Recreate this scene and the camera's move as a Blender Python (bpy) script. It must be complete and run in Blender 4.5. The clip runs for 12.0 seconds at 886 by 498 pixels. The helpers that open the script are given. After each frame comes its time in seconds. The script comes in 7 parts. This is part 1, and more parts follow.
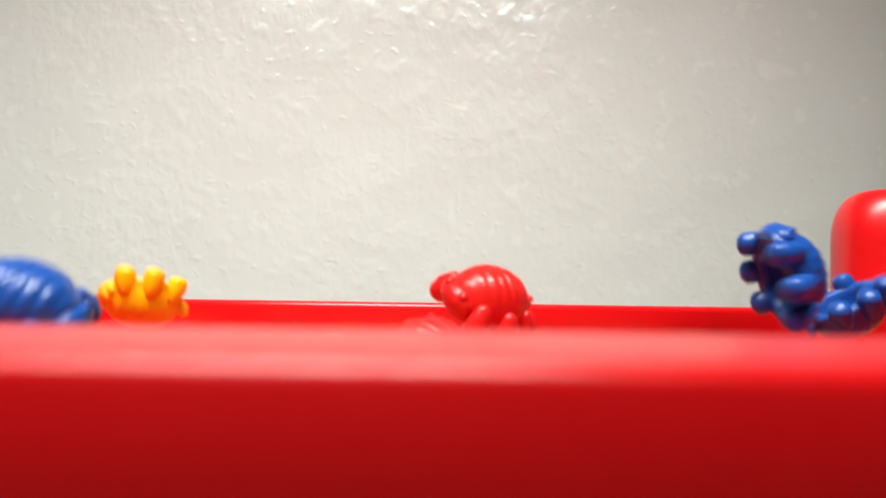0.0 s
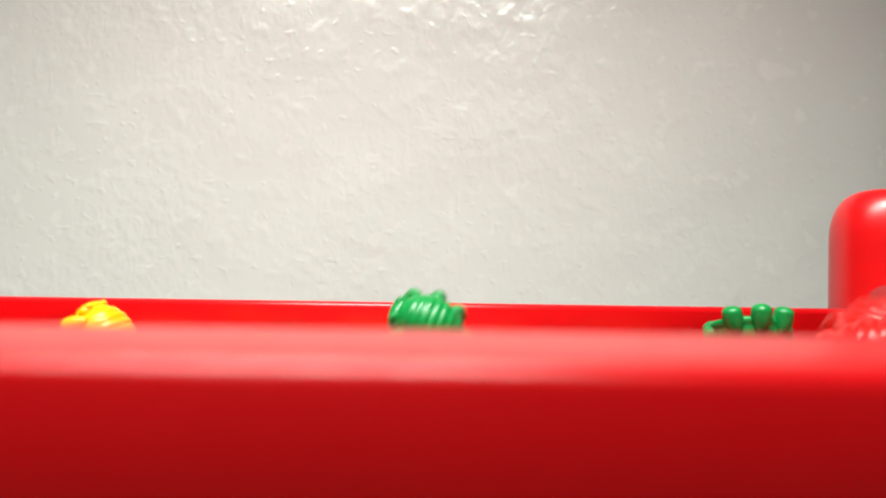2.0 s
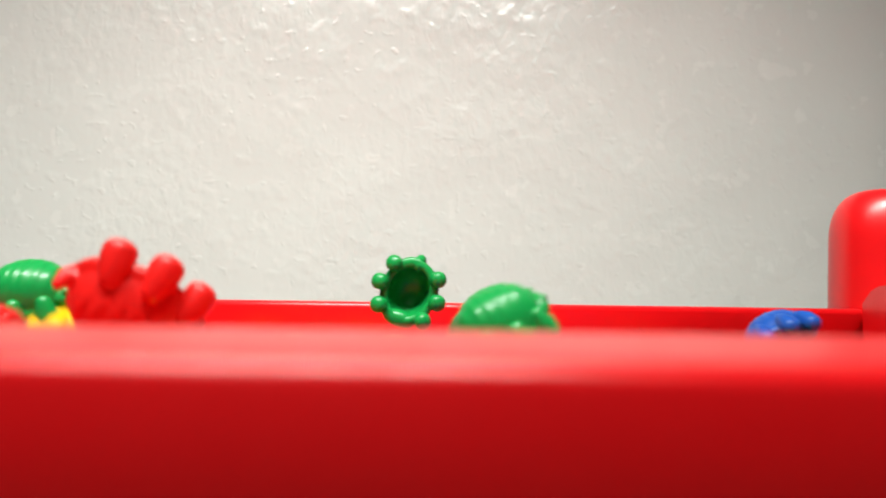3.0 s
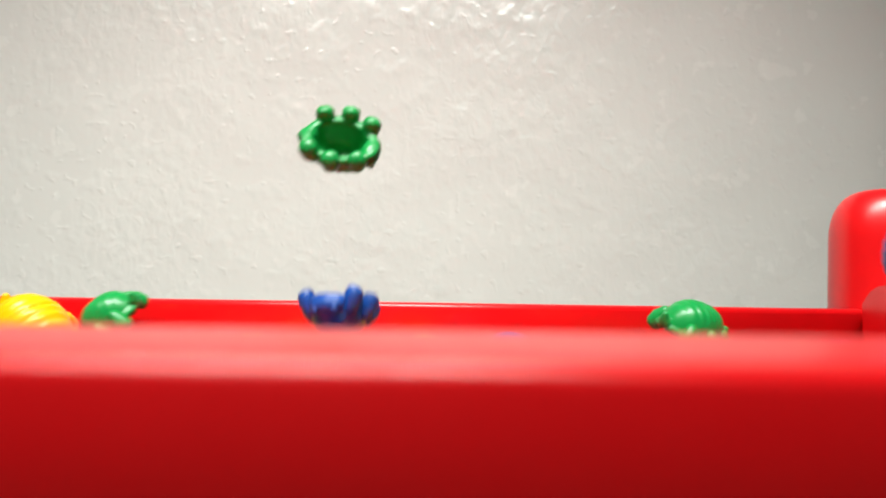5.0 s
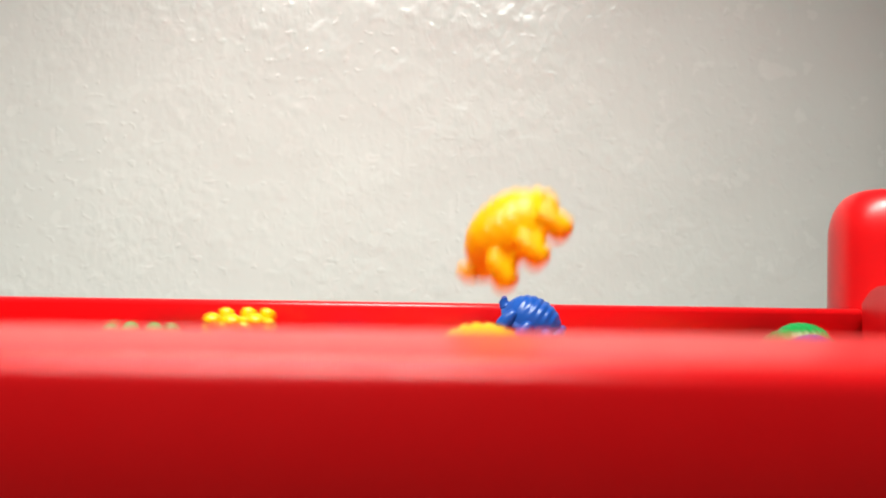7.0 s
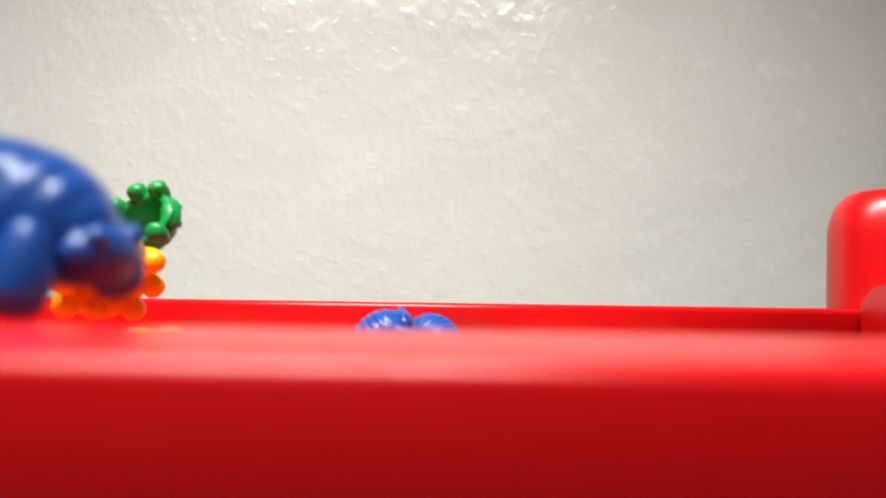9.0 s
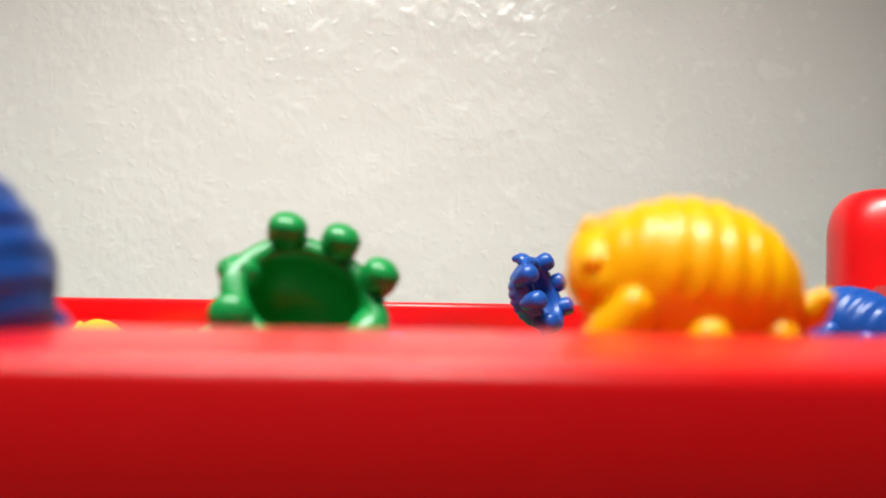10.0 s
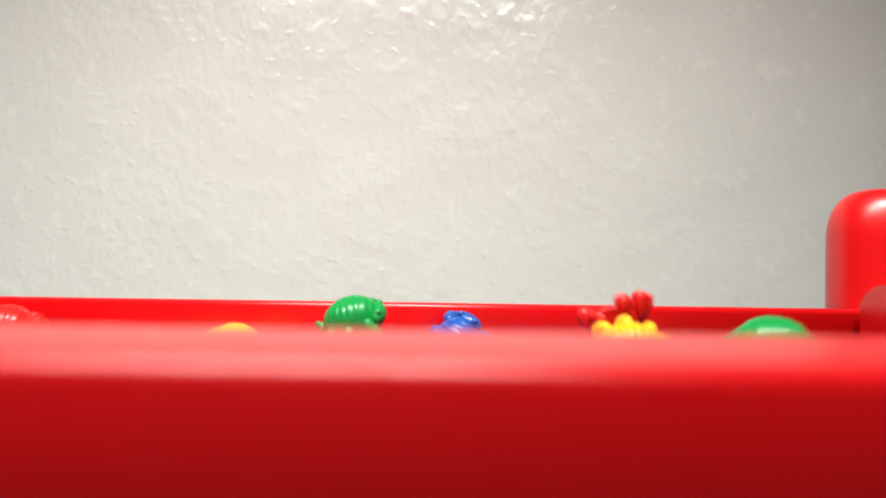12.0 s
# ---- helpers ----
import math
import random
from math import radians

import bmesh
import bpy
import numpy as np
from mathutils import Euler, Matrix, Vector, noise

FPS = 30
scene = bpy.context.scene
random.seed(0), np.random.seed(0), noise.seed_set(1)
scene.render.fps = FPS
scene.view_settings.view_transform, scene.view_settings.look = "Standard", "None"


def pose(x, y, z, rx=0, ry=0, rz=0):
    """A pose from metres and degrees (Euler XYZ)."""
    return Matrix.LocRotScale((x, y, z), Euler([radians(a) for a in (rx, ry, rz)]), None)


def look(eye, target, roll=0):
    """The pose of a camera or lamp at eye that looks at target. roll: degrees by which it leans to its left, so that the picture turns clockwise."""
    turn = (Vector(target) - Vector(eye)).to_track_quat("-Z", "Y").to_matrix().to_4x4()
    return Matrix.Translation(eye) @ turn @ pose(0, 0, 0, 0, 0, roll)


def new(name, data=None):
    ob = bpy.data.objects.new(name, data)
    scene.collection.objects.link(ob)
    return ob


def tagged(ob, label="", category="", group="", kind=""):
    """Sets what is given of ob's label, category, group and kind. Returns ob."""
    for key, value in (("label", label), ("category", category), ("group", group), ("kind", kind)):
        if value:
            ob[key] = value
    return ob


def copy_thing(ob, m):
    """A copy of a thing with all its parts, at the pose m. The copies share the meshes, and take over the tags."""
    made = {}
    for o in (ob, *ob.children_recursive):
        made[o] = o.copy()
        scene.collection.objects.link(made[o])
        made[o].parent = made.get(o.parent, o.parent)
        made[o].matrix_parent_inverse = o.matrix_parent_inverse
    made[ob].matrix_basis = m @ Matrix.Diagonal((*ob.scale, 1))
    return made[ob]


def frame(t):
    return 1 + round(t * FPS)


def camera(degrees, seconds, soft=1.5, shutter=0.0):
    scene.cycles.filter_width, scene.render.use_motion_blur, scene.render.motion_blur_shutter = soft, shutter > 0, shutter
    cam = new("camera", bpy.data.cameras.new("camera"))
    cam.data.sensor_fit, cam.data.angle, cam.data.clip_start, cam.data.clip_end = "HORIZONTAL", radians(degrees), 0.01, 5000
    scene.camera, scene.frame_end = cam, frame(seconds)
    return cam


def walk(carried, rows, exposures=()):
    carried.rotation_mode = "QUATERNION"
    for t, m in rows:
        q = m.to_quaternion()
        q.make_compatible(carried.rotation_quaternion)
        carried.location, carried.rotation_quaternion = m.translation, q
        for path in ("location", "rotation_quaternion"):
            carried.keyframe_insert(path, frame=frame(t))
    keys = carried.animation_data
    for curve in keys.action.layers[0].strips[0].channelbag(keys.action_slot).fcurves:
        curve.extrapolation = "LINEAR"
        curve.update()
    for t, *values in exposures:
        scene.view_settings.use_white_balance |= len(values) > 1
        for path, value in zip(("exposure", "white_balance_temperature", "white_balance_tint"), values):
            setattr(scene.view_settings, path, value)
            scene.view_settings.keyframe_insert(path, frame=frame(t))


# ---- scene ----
EYE_Z = 0.065      # camera above the table top, metres
RIM = 0.060        # top of the bed's side rails
MATTRESS = 0.027   # top of the bed's inner floor

cam = camera(65.03, 12.0, soft=1.8, shutter=0.6)
cam.data.dof.use_dof = True
cam.data.dof.focus_distance = 0.31
cam.data.dof.aperture_fstop = 14.0
stand = pose(0, 0, EYE_Z, 93.21, 0, 0) @ pose(0, 0, 0, 0, 0, 0.85)
walk(cam, [(0.0, stand), (12.0, stand)])

# ---- light: one warm lamp above the bed, its bounce off the white room, an added fill ----
world = bpy.data.worlds.new("room_air")
world.use_nodes = True
world.node_tree.nodes["Background"].inputs[0].default_value = (0.9, 0.95, 1.0, 1)
world.node_tree.nodes["Background"].inputs[1].default_value = 0.05
scene.world = world
scene.view_settings.exposure = 0.0


def lamp(name, kind, power, color, size, m):
    data = bpy.data.lights.new(name, kind)
    data.energy, data.color = power, color
    if kind == "AREA":
        data.shape, data.size = "DISK", size
    else:
        data.shadow_soft_size = size
    ob = new(name, data)
    ob.matrix_world = m
    return ob


key = lamp("tube_lamp", "AREA", 5.0, (0.965, 0.995, 0.93), 0.5, look((-0.11, -0.03, 0.78), (-0.11, 0.32, 0.0)))
key.data.shape, key.data.size, key.data.size_y, key.data.spread = "RECTANGLE", 0.80, 0.06, radians(90)
# unseen fill added high behind the camera to lift the faces turned to it
lamp("front_fill", "AREA", 2.2, (0.98, 0.97, 0.95), 0.6, look((-0.35, -1.0, 1.60), (-0.20, -0.1, 0)))


# ---- materials ----
def material(name):
    m = bpy.data.materials.new(name)
    m.use_nodes = True
    return m, m.node_tree.nodes, m.node_tree.links, m.node_tree.nodes["Principled BSDF"]


def plastic(name, color, dark, rough=0.24, thin=0.0, grain=900.0):
    """Moulded plastic: faint cloudiness in the colour, fine scuffs in gloss and relief."""
    m, n, l, b = material(name)
    tc = n.new("ShaderNodeTexCoord")
    cloud = n.new("ShaderNodeTexNoise")
    cloud.inputs["Scale"].default_value, cloud.inputs["Detail"].default_value = 60.0, 3.0
    mix = n.new("ShaderNodeMix")
    mix.data_type = "RGBA"
    mix.inputs[6].default_value, mix.inputs[7].default_value = (*color, 1), (*dark, 1)
    l.new(tc.outputs["Object"], cloud.inputs["Vector"])
    l.new(cloud.outputs["Fac"], mix.inputs[0])
    l.new(mix.outputs[2], b.inputs["Base Color"])
    fine = n.new("ShaderNodeTexNoise")
    fine.inputs["Scale"].default_value, fine.inputs["Detail"].default_value = grain, 4.0
    l.new(tc.outputs["Object"], fine.inputs["Vector"])
    ramp = n.new("ShaderNodeMapRange")
    ramp.inputs["To Min"].default_value, ramp.inputs["To Max"].default_value = rough - 0.06, rough + 0.10
    l.new(fine.outputs["Fac"], ramp.inputs["Value"])
    l.new(ramp.outputs["Result"], b.inputs["Roughness"])
    bump = n.new("ShaderNodeBump")
    bump.inputs["Strength"].default_value, bump.inputs["Distance"].default_value = 0.08, 0.0003
    l.new(fine.outputs["Fac"], bump.inputs["Height"])
    l.new(bump.outputs["Normal"], b.inputs["Normal"])
    b.inputs["IOR"].default_value = 1.5
    if thin:
        # a thin moulded wall passes some light on, tinted by the plastic
        glow, both = n.new("ShaderNodeBsdfTranslucent"), n.new("ShaderNodeMixShader")
        l.new(mix.outputs[2], glow.inputs["Color"])
        both.inputs[0].default_value = thin
        l.new(b.outputs[0], both.inputs[1])
        l.new(glow.outputs[0], both.inputs[2])
        l.new(both.outputs[0], n["Material Output"].inputs["Surface"])
    return m


BED_RED = plastic("bed_plastic", (0.82, 0.005, 0.008), (0.74, 0.004, 0.007), 0.30)
BED_RED.node_tree.nodes["Principled BSDF"].inputs["IOR"].default_value = 1.58
BUG = {
    "red": plastic("red_plastic", (0.86, 0.022, 0.018), (0.80, 0.016, 0.014), 0.28, 0.25),
    "yellow": plastic("yellow_plastic", (1.0, 0.62, 0.001), (0.99, 0.56, 0.001), 0.30, 0.25),
    "green": plastic("green_plastic", (0.006, 0.34, 0.070), (0.005, 0.28, 0.055), 0.30, 0.12),
    "blue": plastic("blue_plastic", (0.012, 0.090, 0.42), (0.009, 0.070, 0.34), 0.30, 0.08),
}


def wall_paint():
    """Glossy cream paint over lumpy old plaster: broad swells, blisters, pinched wrinkles."""
    m, n, l, b = material("lumpy_wall_paint")
    tc = n.new("ShaderNodeTexCoord")

    def tex(scale, detail=3.0, rough=0.5, stretch=(1, 1, 1), distort=0.0):
        mp = n.new("ShaderNodeMapping")
        mp.inputs["Scale"].default_value = stretch
        l.new(tc.outputs["Object"], mp.inputs["Vector"])
        t = n.new("ShaderNodeTexNoise")
        t.inputs["Scale"].default_value, t.inputs["Detail"].default_value = scale, detail
        t.inputs["Roughness"].default_value, t.inputs["Distortion"].default_value = rough, distort
        l.new(mp.outputs["Vector"], t.inputs["Vector"])
        return t.outputs["Fac"]

    def math_node(op, a, v):
        k = n.new("ShaderNodeMath")
        k.operation = op
        l.new(a, k.inputs[0])
        if isinstance(v, float):
            k.inputs[1].default_value = v
        else:
            l.new(v, k.inputs[1])
        return k.outputs[0]

    def ramp(a, lo, hi):
        r = n.new("ShaderNodeMapRange")
        r.interpolation_type = "SMOOTHSTEP"
        r.inputs["From Min"].default_value, r.inputs["From Max"].default_value = lo, hi
        l.new(a, r.inputs["Value"])
        return r.outputs["Result"]

    swell = tex(14.0, 1.0)
    patch = ramp(tex(7.0, 1.0), 0.25, 0.70)
    lumps = tex(90.0, 2.0, 0.5, (1, 1, 0.7), 0.4)
    blister = ramp(tex(56.0, 1.5, 0.45), 0.50, 0.82)
    spots = ramp(tex(120.0, 0.5, 0.4), 0.64, 0.78)
    height = math_node("ADD", math_node("MULTIPLY", swell, 1.2), math_node("MULTIPLY", math_node("MULTIPLY", lumps, patch), 0.70))
    height = math_node("ADD", height, math_node("MULTIPLY", blister, 0.20))
    height = math_node("ADD", height, math_node("MULTIPLY", spots, 0.12))
    bump = n.new("ShaderNodeBump")
    bump.inputs["Strength"].default_value, bump.inputs["Distance"].default_value = 0.36, 0.006
    l.new(height, bump.inputs["Height"])
    l.new(bump.outputs["Normal"], b.inputs["Normal"])
    mix = n.new("ShaderNodeMix")
    mix.data_type = "RGBA"
    mix.inputs[6].default_value, mix.inputs[7].default_value = (0.825, 0.82, 0.785, 1), (0.795, 0.785, 0.75, 1)
    l.new(tex(9.0, 4.0), mix.inputs[0])
    l.new(mix.outputs[2], b.inputs["Base Color"])
    rr = n.new("ShaderNodeMapRange")
    rr.inputs["To Min"].default_value, rr.inputs["To Max"].default_value = 0.20, 0.32
    l.new(tex(40.0, 3.0), rr.inputs["Value"])
    l.new(rr.outputs["Result"], b.inputs["Roughness"])
    return m


def plain_paint(name, color, rough=0.6):
    m, n, l, b = material(name)
    t = n.new("ShaderNodeTexNoise")
    t.inputs["Scale"].default_value, t.inputs["Detail"].default_value = 6.0, 5.0
    mix = n.new("ShaderNodeMix")
    mix.data_type = "RGBA"
    mix.inputs[6].default_value = (*color, 1)
    mix.inputs[7].default_value = (*[c * 0.86 for c in color], 1)
    l.new(t.outputs["Fac"], mix.inputs[0])
    l.new(mix.outputs[2], b.inputs["Base Color"])
    b.inputs["Roughness"].default_value = rough
    return m


def table_wood():
    m, n, l, b = material("table_wood")
    tc = n.new("ShaderNodeTexCoord")
    mp = n.new("ShaderNodeMapping")
    mp.inputs["Scale"].default_value = (2.0, 30.0, 30.0)
    t = n.new("ShaderNodeTexNoise")
    t.inputs["Scale"].default_value, t.inputs["Detail"].default_value = 3.0, 6.0
    mix = n.new("ShaderNodeMix")
    mix.data_type = "RGBA"
    mix.inputs[6].default_value, mix.inputs[7].default_value = (0.13, 0.085, 0.06, 1), (0.08, 0.05, 0.035, 1)
    l.new(tc.outputs["Object"], mp.inputs["Vector"])
    l.new(mp.outputs["Vector"], t.inputs["Vector"])
    l.new(t.outputs["Fac"], mix.inputs[0])
    l.new(mix.outputs[2], b.inputs["Base Color"])
    b.inputs["Roughness"].default_value = 0.4
    return m


WALL = wall_paint()
WHITE = plain_paint("white_paint", (0.72, 0.70, 0.66))
FLOOR = plain_paint("floor_vinyl", (0.34, 0.29, 0.24), 0.45)
WOOD = table_wood()


# ---- mesh helpers ----
def mesh(name, bm, mat, smooth=True):
    me = bpy.data.meshes.new(name)
    bmesh.ops.recalc_face_normals(bm, faces=bm.faces[:])
    bm.to_mesh(me)
    bm.free()
    me.materials.append(mat)
    for p in me.polygons:
        p.use_smooth = smooth
    return me


def part(name, bm, mat, parent, label="", smooth=True):
    ob = new(name, mesh(name, bm, mat, smooth))
    ob.parent = parent
    return tagged(ob, label)


def box(bm, x0, x1, y0, y1, z0, z1, bevel=0.0, seg=3):
    vs = bmesh.ops.create_cube(bm, size=1.0, matrix=Matrix.LocRotScale(
        ((x0 + x1) / 2, (y0 + y1) / 2, (z0 + z1) / 2), None, (x1 - x0, y1 - y0, z1 - z0)))["verts"]
    if bevel:
        edges = list({e for v in vs for e in v.link_edges})
        bmesh.ops.bevel(bm, geom=edges, offset=bevel, segments=seg, affect="EDGES", profile=0.5)
    return bm


def ring_grid(bm, rings, close_ends=True):
    """Skin a list of rings, each a list of points, all of one length."""
    rows = [[bm.verts.new(p) for p in r] for r in rings]
    k = len(rows[0])
    for a, b in zip(rows, rows[1:]):
        for i in range(k):
            bm.faces.new((a[i], a[(i + 1) % k], b[(i + 1) % k], b[i]))
    if close_ends:
        bm.faces.new(rows[0][::-1])
        bm.faces.new(rows[-1])
    return rows


def tube(bm, points, radii, sides=14, cap=4, tip=1.0):
    """A rounded tube through points, with hemispherical tips."""
    pts = [Vector(p) for p in points]
    pts = [pts[0].lerp(pts[1], 0)] + pts[1:]
    rings = []
    d0, d1 = (pts[1] - pts[0]).normalized(), (pts[-1] - pts[-2]).normalized()
    path = []
    for i in range(cap):
        a = math.pi / 2 * (i + 0.25) / cap
        path.append((pts[0] - d0 * radii[0] * math.cos(a), radii[0] * math.sin(a), d0))
    for i, (p, r) in enumerate(zip(pts, radii)):
        d = (pts[min(i + 1, len(pts) - 1)] - pts[max(i - 1, 0)]).normalized()
        path.append((p, r, d))
    for i in range(cap - 1, -1, -1):
        a = math.pi / 2 * (i + 0.25) / cap
        path.append((pts[-1] + d1 * radii[-1] * tip * math.cos(a), radii[-1] * math.sin(a), d1))
    for p, r, d in path:
        side = d.cross(Vector((1, 0.013, 0.02)) if abs(d.x) < 0.9 else Vector((0, 1, 0))).normalized()
        up = d.cross(side)
        rings.append([p + (side * math.cos(t) + up * math.sin(t)) * r for t in (2 * math.pi * k / sides for k in range(sides))])
    ring_grid(bm, rings)
    return bm


def ball(bm, c, r, scale=(1, 1, 1)):
    bmesh.ops.create_uvsphere(bm, u_segments=20, v_segments=12, radius=r,
                              matrix=Matrix.LocRotScale(c, None, scale))
    return bm


# ---- the room ----
def slab(name, label, mat, *b):
    ob = new(name, mesh(name, box(bmesh.new(), *b), mat, False))
    return tagged(ob, label, kind="structure")


slab("wall_north", "cream painted wall of lumpy plaster behind the toy", WALL, -2.0, 2.0, 0.60, 0.68, -0.75, 1.65)
slab("wall_south", "plain white painted wall", WHITE, -2.0, 2.0, -2.6, -2.5, -0.75, 1.65)
slab("wall_west", "plain white painted wall", WHITE, -2.1, -2.0, -2.6, 0.68, -0.75, 1.65)
slab("wall_east", "plain white painted wall", WHITE, 2.0, 2.1, -2.6, 0.68, -0.75, 1.65)
slab("ceiling", "plain white painted ceiling", WHITE, -2.1, 2.1, -2.6, 0.68, 1.65, 1.75)
slab("floor", "plain brown vinyl floor", FLOOR, -2.1, 2.1, -2.6, 0.68, -0.85, -0.75)


def build_table():
    t = tagged(new("table"), "dark brown wooden table standing against the wall", "table")
    part("tabletop", box(bmesh.new(), -0.7, 0.7, -0.20, 0.59, -0.03, 0.0, 0.003), WOOD, t)
    for x in (-0.65, 0.65):
        for y in (-0.15, 0.50):
            part("leg", box(bmesh.new(), x - 0.025, x + 0.025, y - 0.025, y + 0.025, -0.75, -0.03, 0.004), WOOD, t)
    return t


build_table()


# ---- the toy bed ----
XL, XR = -0.258, 0.196           # inner faces of the end boards
NEAR0, NEAR1 = 0.0420, 0.074      # broad near rail, front and back
FAR0, FAR1 = 0.325, 0.335        # slim far rail


def sweep_x(bm, profile, x0, x1, n=2):
    """Pull a closed profile of (y, z) along x."""
    ring_grid(bm, [[(x0 + (x1 - x0) * i / (n - 1), y, z) for y, z in profile] for i in range(n)])
    return bm


def arc(cy, cz, r, a0, a1, n=8, squash=1.0):
    return [(cy + r * math.cos(radians(a0 + (a1 - a0) * i / n)), cz + squash * r * math.sin(radians(a0 + (a1 - a0) * i / n)))
            for i in range(n + 1)]


def build_bed():
    b = tagged(new("toy_bed"), "red plastic toy bed with round posts standing on the table", "toy bed")
    r, top = 0.0018, RIM + 0.0008
    # top sloping a little to the front, a rounded front edge, then a face that swells to its foot
    edge = arc(NEAR0 + r, top - 0.0001 - r, r, 168, 90, 18)
    ey, ez = edge[0]
    face = [(ey - 0.0021 * (k / 12) + 0.0012 * (k / 12) ** 2, ez - 0.010 * k / 12) for k in range(12, 0, -1)]
    near = face + edge + [(NEAR0 + 0.016, top)] + arc(NEAR1 - 0.005, top - 0.005, 0.005, 90, 0, 8) + [
        (NEAR1, 0.004), (ey - 0.0009, 0.004)]
    part("side_rail", sweep_x(bmesh.new(), near, XL - 0.02, XR + 0.02), BED_RED, b)
    t, top = 0.0028, RIM - 0.0020
    far = arc(FAR0 + t, top - t, t, 180, 90, 8) + arc(FAR1 - t, top - t, t, 90, 0, 8) + [(FAR1, 0.004), (FAR0, 0.004)]
    part("side_rail", sweep_x(bmesh.new(), far, XL - 0.004, XR - 0.001), BED_RED, b)
    # the bed's inner floor
    bm = bmesh.new()
    box(bm, XL - 0.002, XR + 0.002, NEAR1 - 0.002, FAR0 + 0.002, MATTRESS - 0.004, MATTRESS)
    part("mattress", bm, BED_RED, b, smooth=False)
    for x, s in ((XL, -1), (XR, 1)):
        # end board: a rounded bar with a scalloped top between the posts
        prof = []
        y0, y1, k = NEAR1 + 0.010, FAR0 - 0.004, 40
        for i in range(k + 1):
            u = i / k
            swell = min(1.0, math.sin(math.pi * u) * 6)
            prof.append((y0 + (y1 - y0) * u, RIM + 0.0010 + 0.0080 * swell ** 0.5))
        bm = bmesh.new()
        x0, x1 = sorted((x - s * 0.0045, x + s * 0.012))
        sweep_x(bm, prof[::-1] + [(y0, 0.004), (y1, 0.004)], x0, x1)
        bmesh.ops.bevel(bm, geom=[e for e in bm.edges if abs(e.verts[0].co.x - e.verts[1].co.x) < 1e-6], offset=0.0012, segments=2, affect="EDGES")
        part("end_board", bm, BED_RED, b, smooth=False)
        for y in (0.018, 0.344):
            bm = bmesh.new()
            cx = x + s * 0.0203
            R, H = 0.0233, EYE_Z + 0.0518
            rings = []
            sides = 40
            prof2 = [(R * 1.07, 0.0), (R * 1.06, 0.03), (R * 1.03, RIM), (R * 1.0, H - R * 1.10)]
            for i in range(1, 13):
                a = math.pi / 2 * i / 12.3
                prof2.append((R * math.cos(a) ** 0.60, H - R * 1.10 + R * 1.10 * math.sin(a)))
            for rad, z in prof2:
                rings.append([(cx + rad * math.cos(2 * math.pi * q / sides), y + rad * math.sin(2 * math.pi * q / sides), z) for q in range(sides)])
            ring_grid(bm, rings)
            part("bed_post", bm, BED_RED, b)
    return b


bed = build_bed()


# ---- the bugs ----
def shell_mesh():
    """A hollow oval shell: ridged back, smooth flanks, thick uneven rim, deep inner bowl."""
    bm = bmesh.new()
    A, B, H, Z = 0.0138, 0.0112, 0.0128, -0.0045
    sides, rings = 72, []

    def pt(sx, sz, u, v, ribs):
        cu, su = math.cos(u), math.sin(u)
        cv, sv = math.cos(v), math.sin(v)
        x = A * sx * cu * cv ** 0.80
        g = 1.0
        if ribs:
            # nine flat bands across the back, parted by narrow grooves that fade on the flanks
            w = (x / A * 4.4 + 0.35) % 1.0
            groove = math.exp(-((w - 0.5) / 0.17) ** 2)
            fade = min(1.0, max(0.0, (sv - 0.42) * 4.0)) * min(1.0, max(0.0, (0.93 - abs(x / A)) * 8))
            g += fade * (0.014 - 0.048 * groove)
        return (x, B * sx * su * cv ** 0.80 * g, Z + H * sz * sv * g)

    ang = [2 * math.pi * k / sides for k in range(sides)]
    wob = [1 + 0.018 * math.sin(3 * u + 0.6) + 0.014 * math.sin(5 * u) for u in ang]
    for i in range(8):
        rings.append([pt(0.77, 0.84, u, math.pi / 2 * (0.985 - 0.985 * i / 7), False) for u in ang])
    rings.append([(A * 0.84 * math.cos(u), B * 0.83 * math.sin(u), Z - 0.0006) for u in ang])
    rings.append([(A * 1.03 * w * math.cos(u), B * 1.03 * w * math.sin(u), Z - 0.0007) for u, w in zip(ang, wob)])
    rings.append([(A * 1.08 * w * math.cos(u), B * 1.09 * w * math.sin(u), Z + 0.0005) for u, w in zip(ang, wob)])
    rings.append([(A * 1.03 * math.cos(u), B * 1.03 * math.sin(u), Z + 0.0018) for u in ang])
    for i in range(1, 25):
        rings.append([pt(1.0, 1.0, u, math.pi / 2 * (0.08 + 0.905 * i / 24), True) for u in ang])
    ring_grid(bm, rings)
    return bm


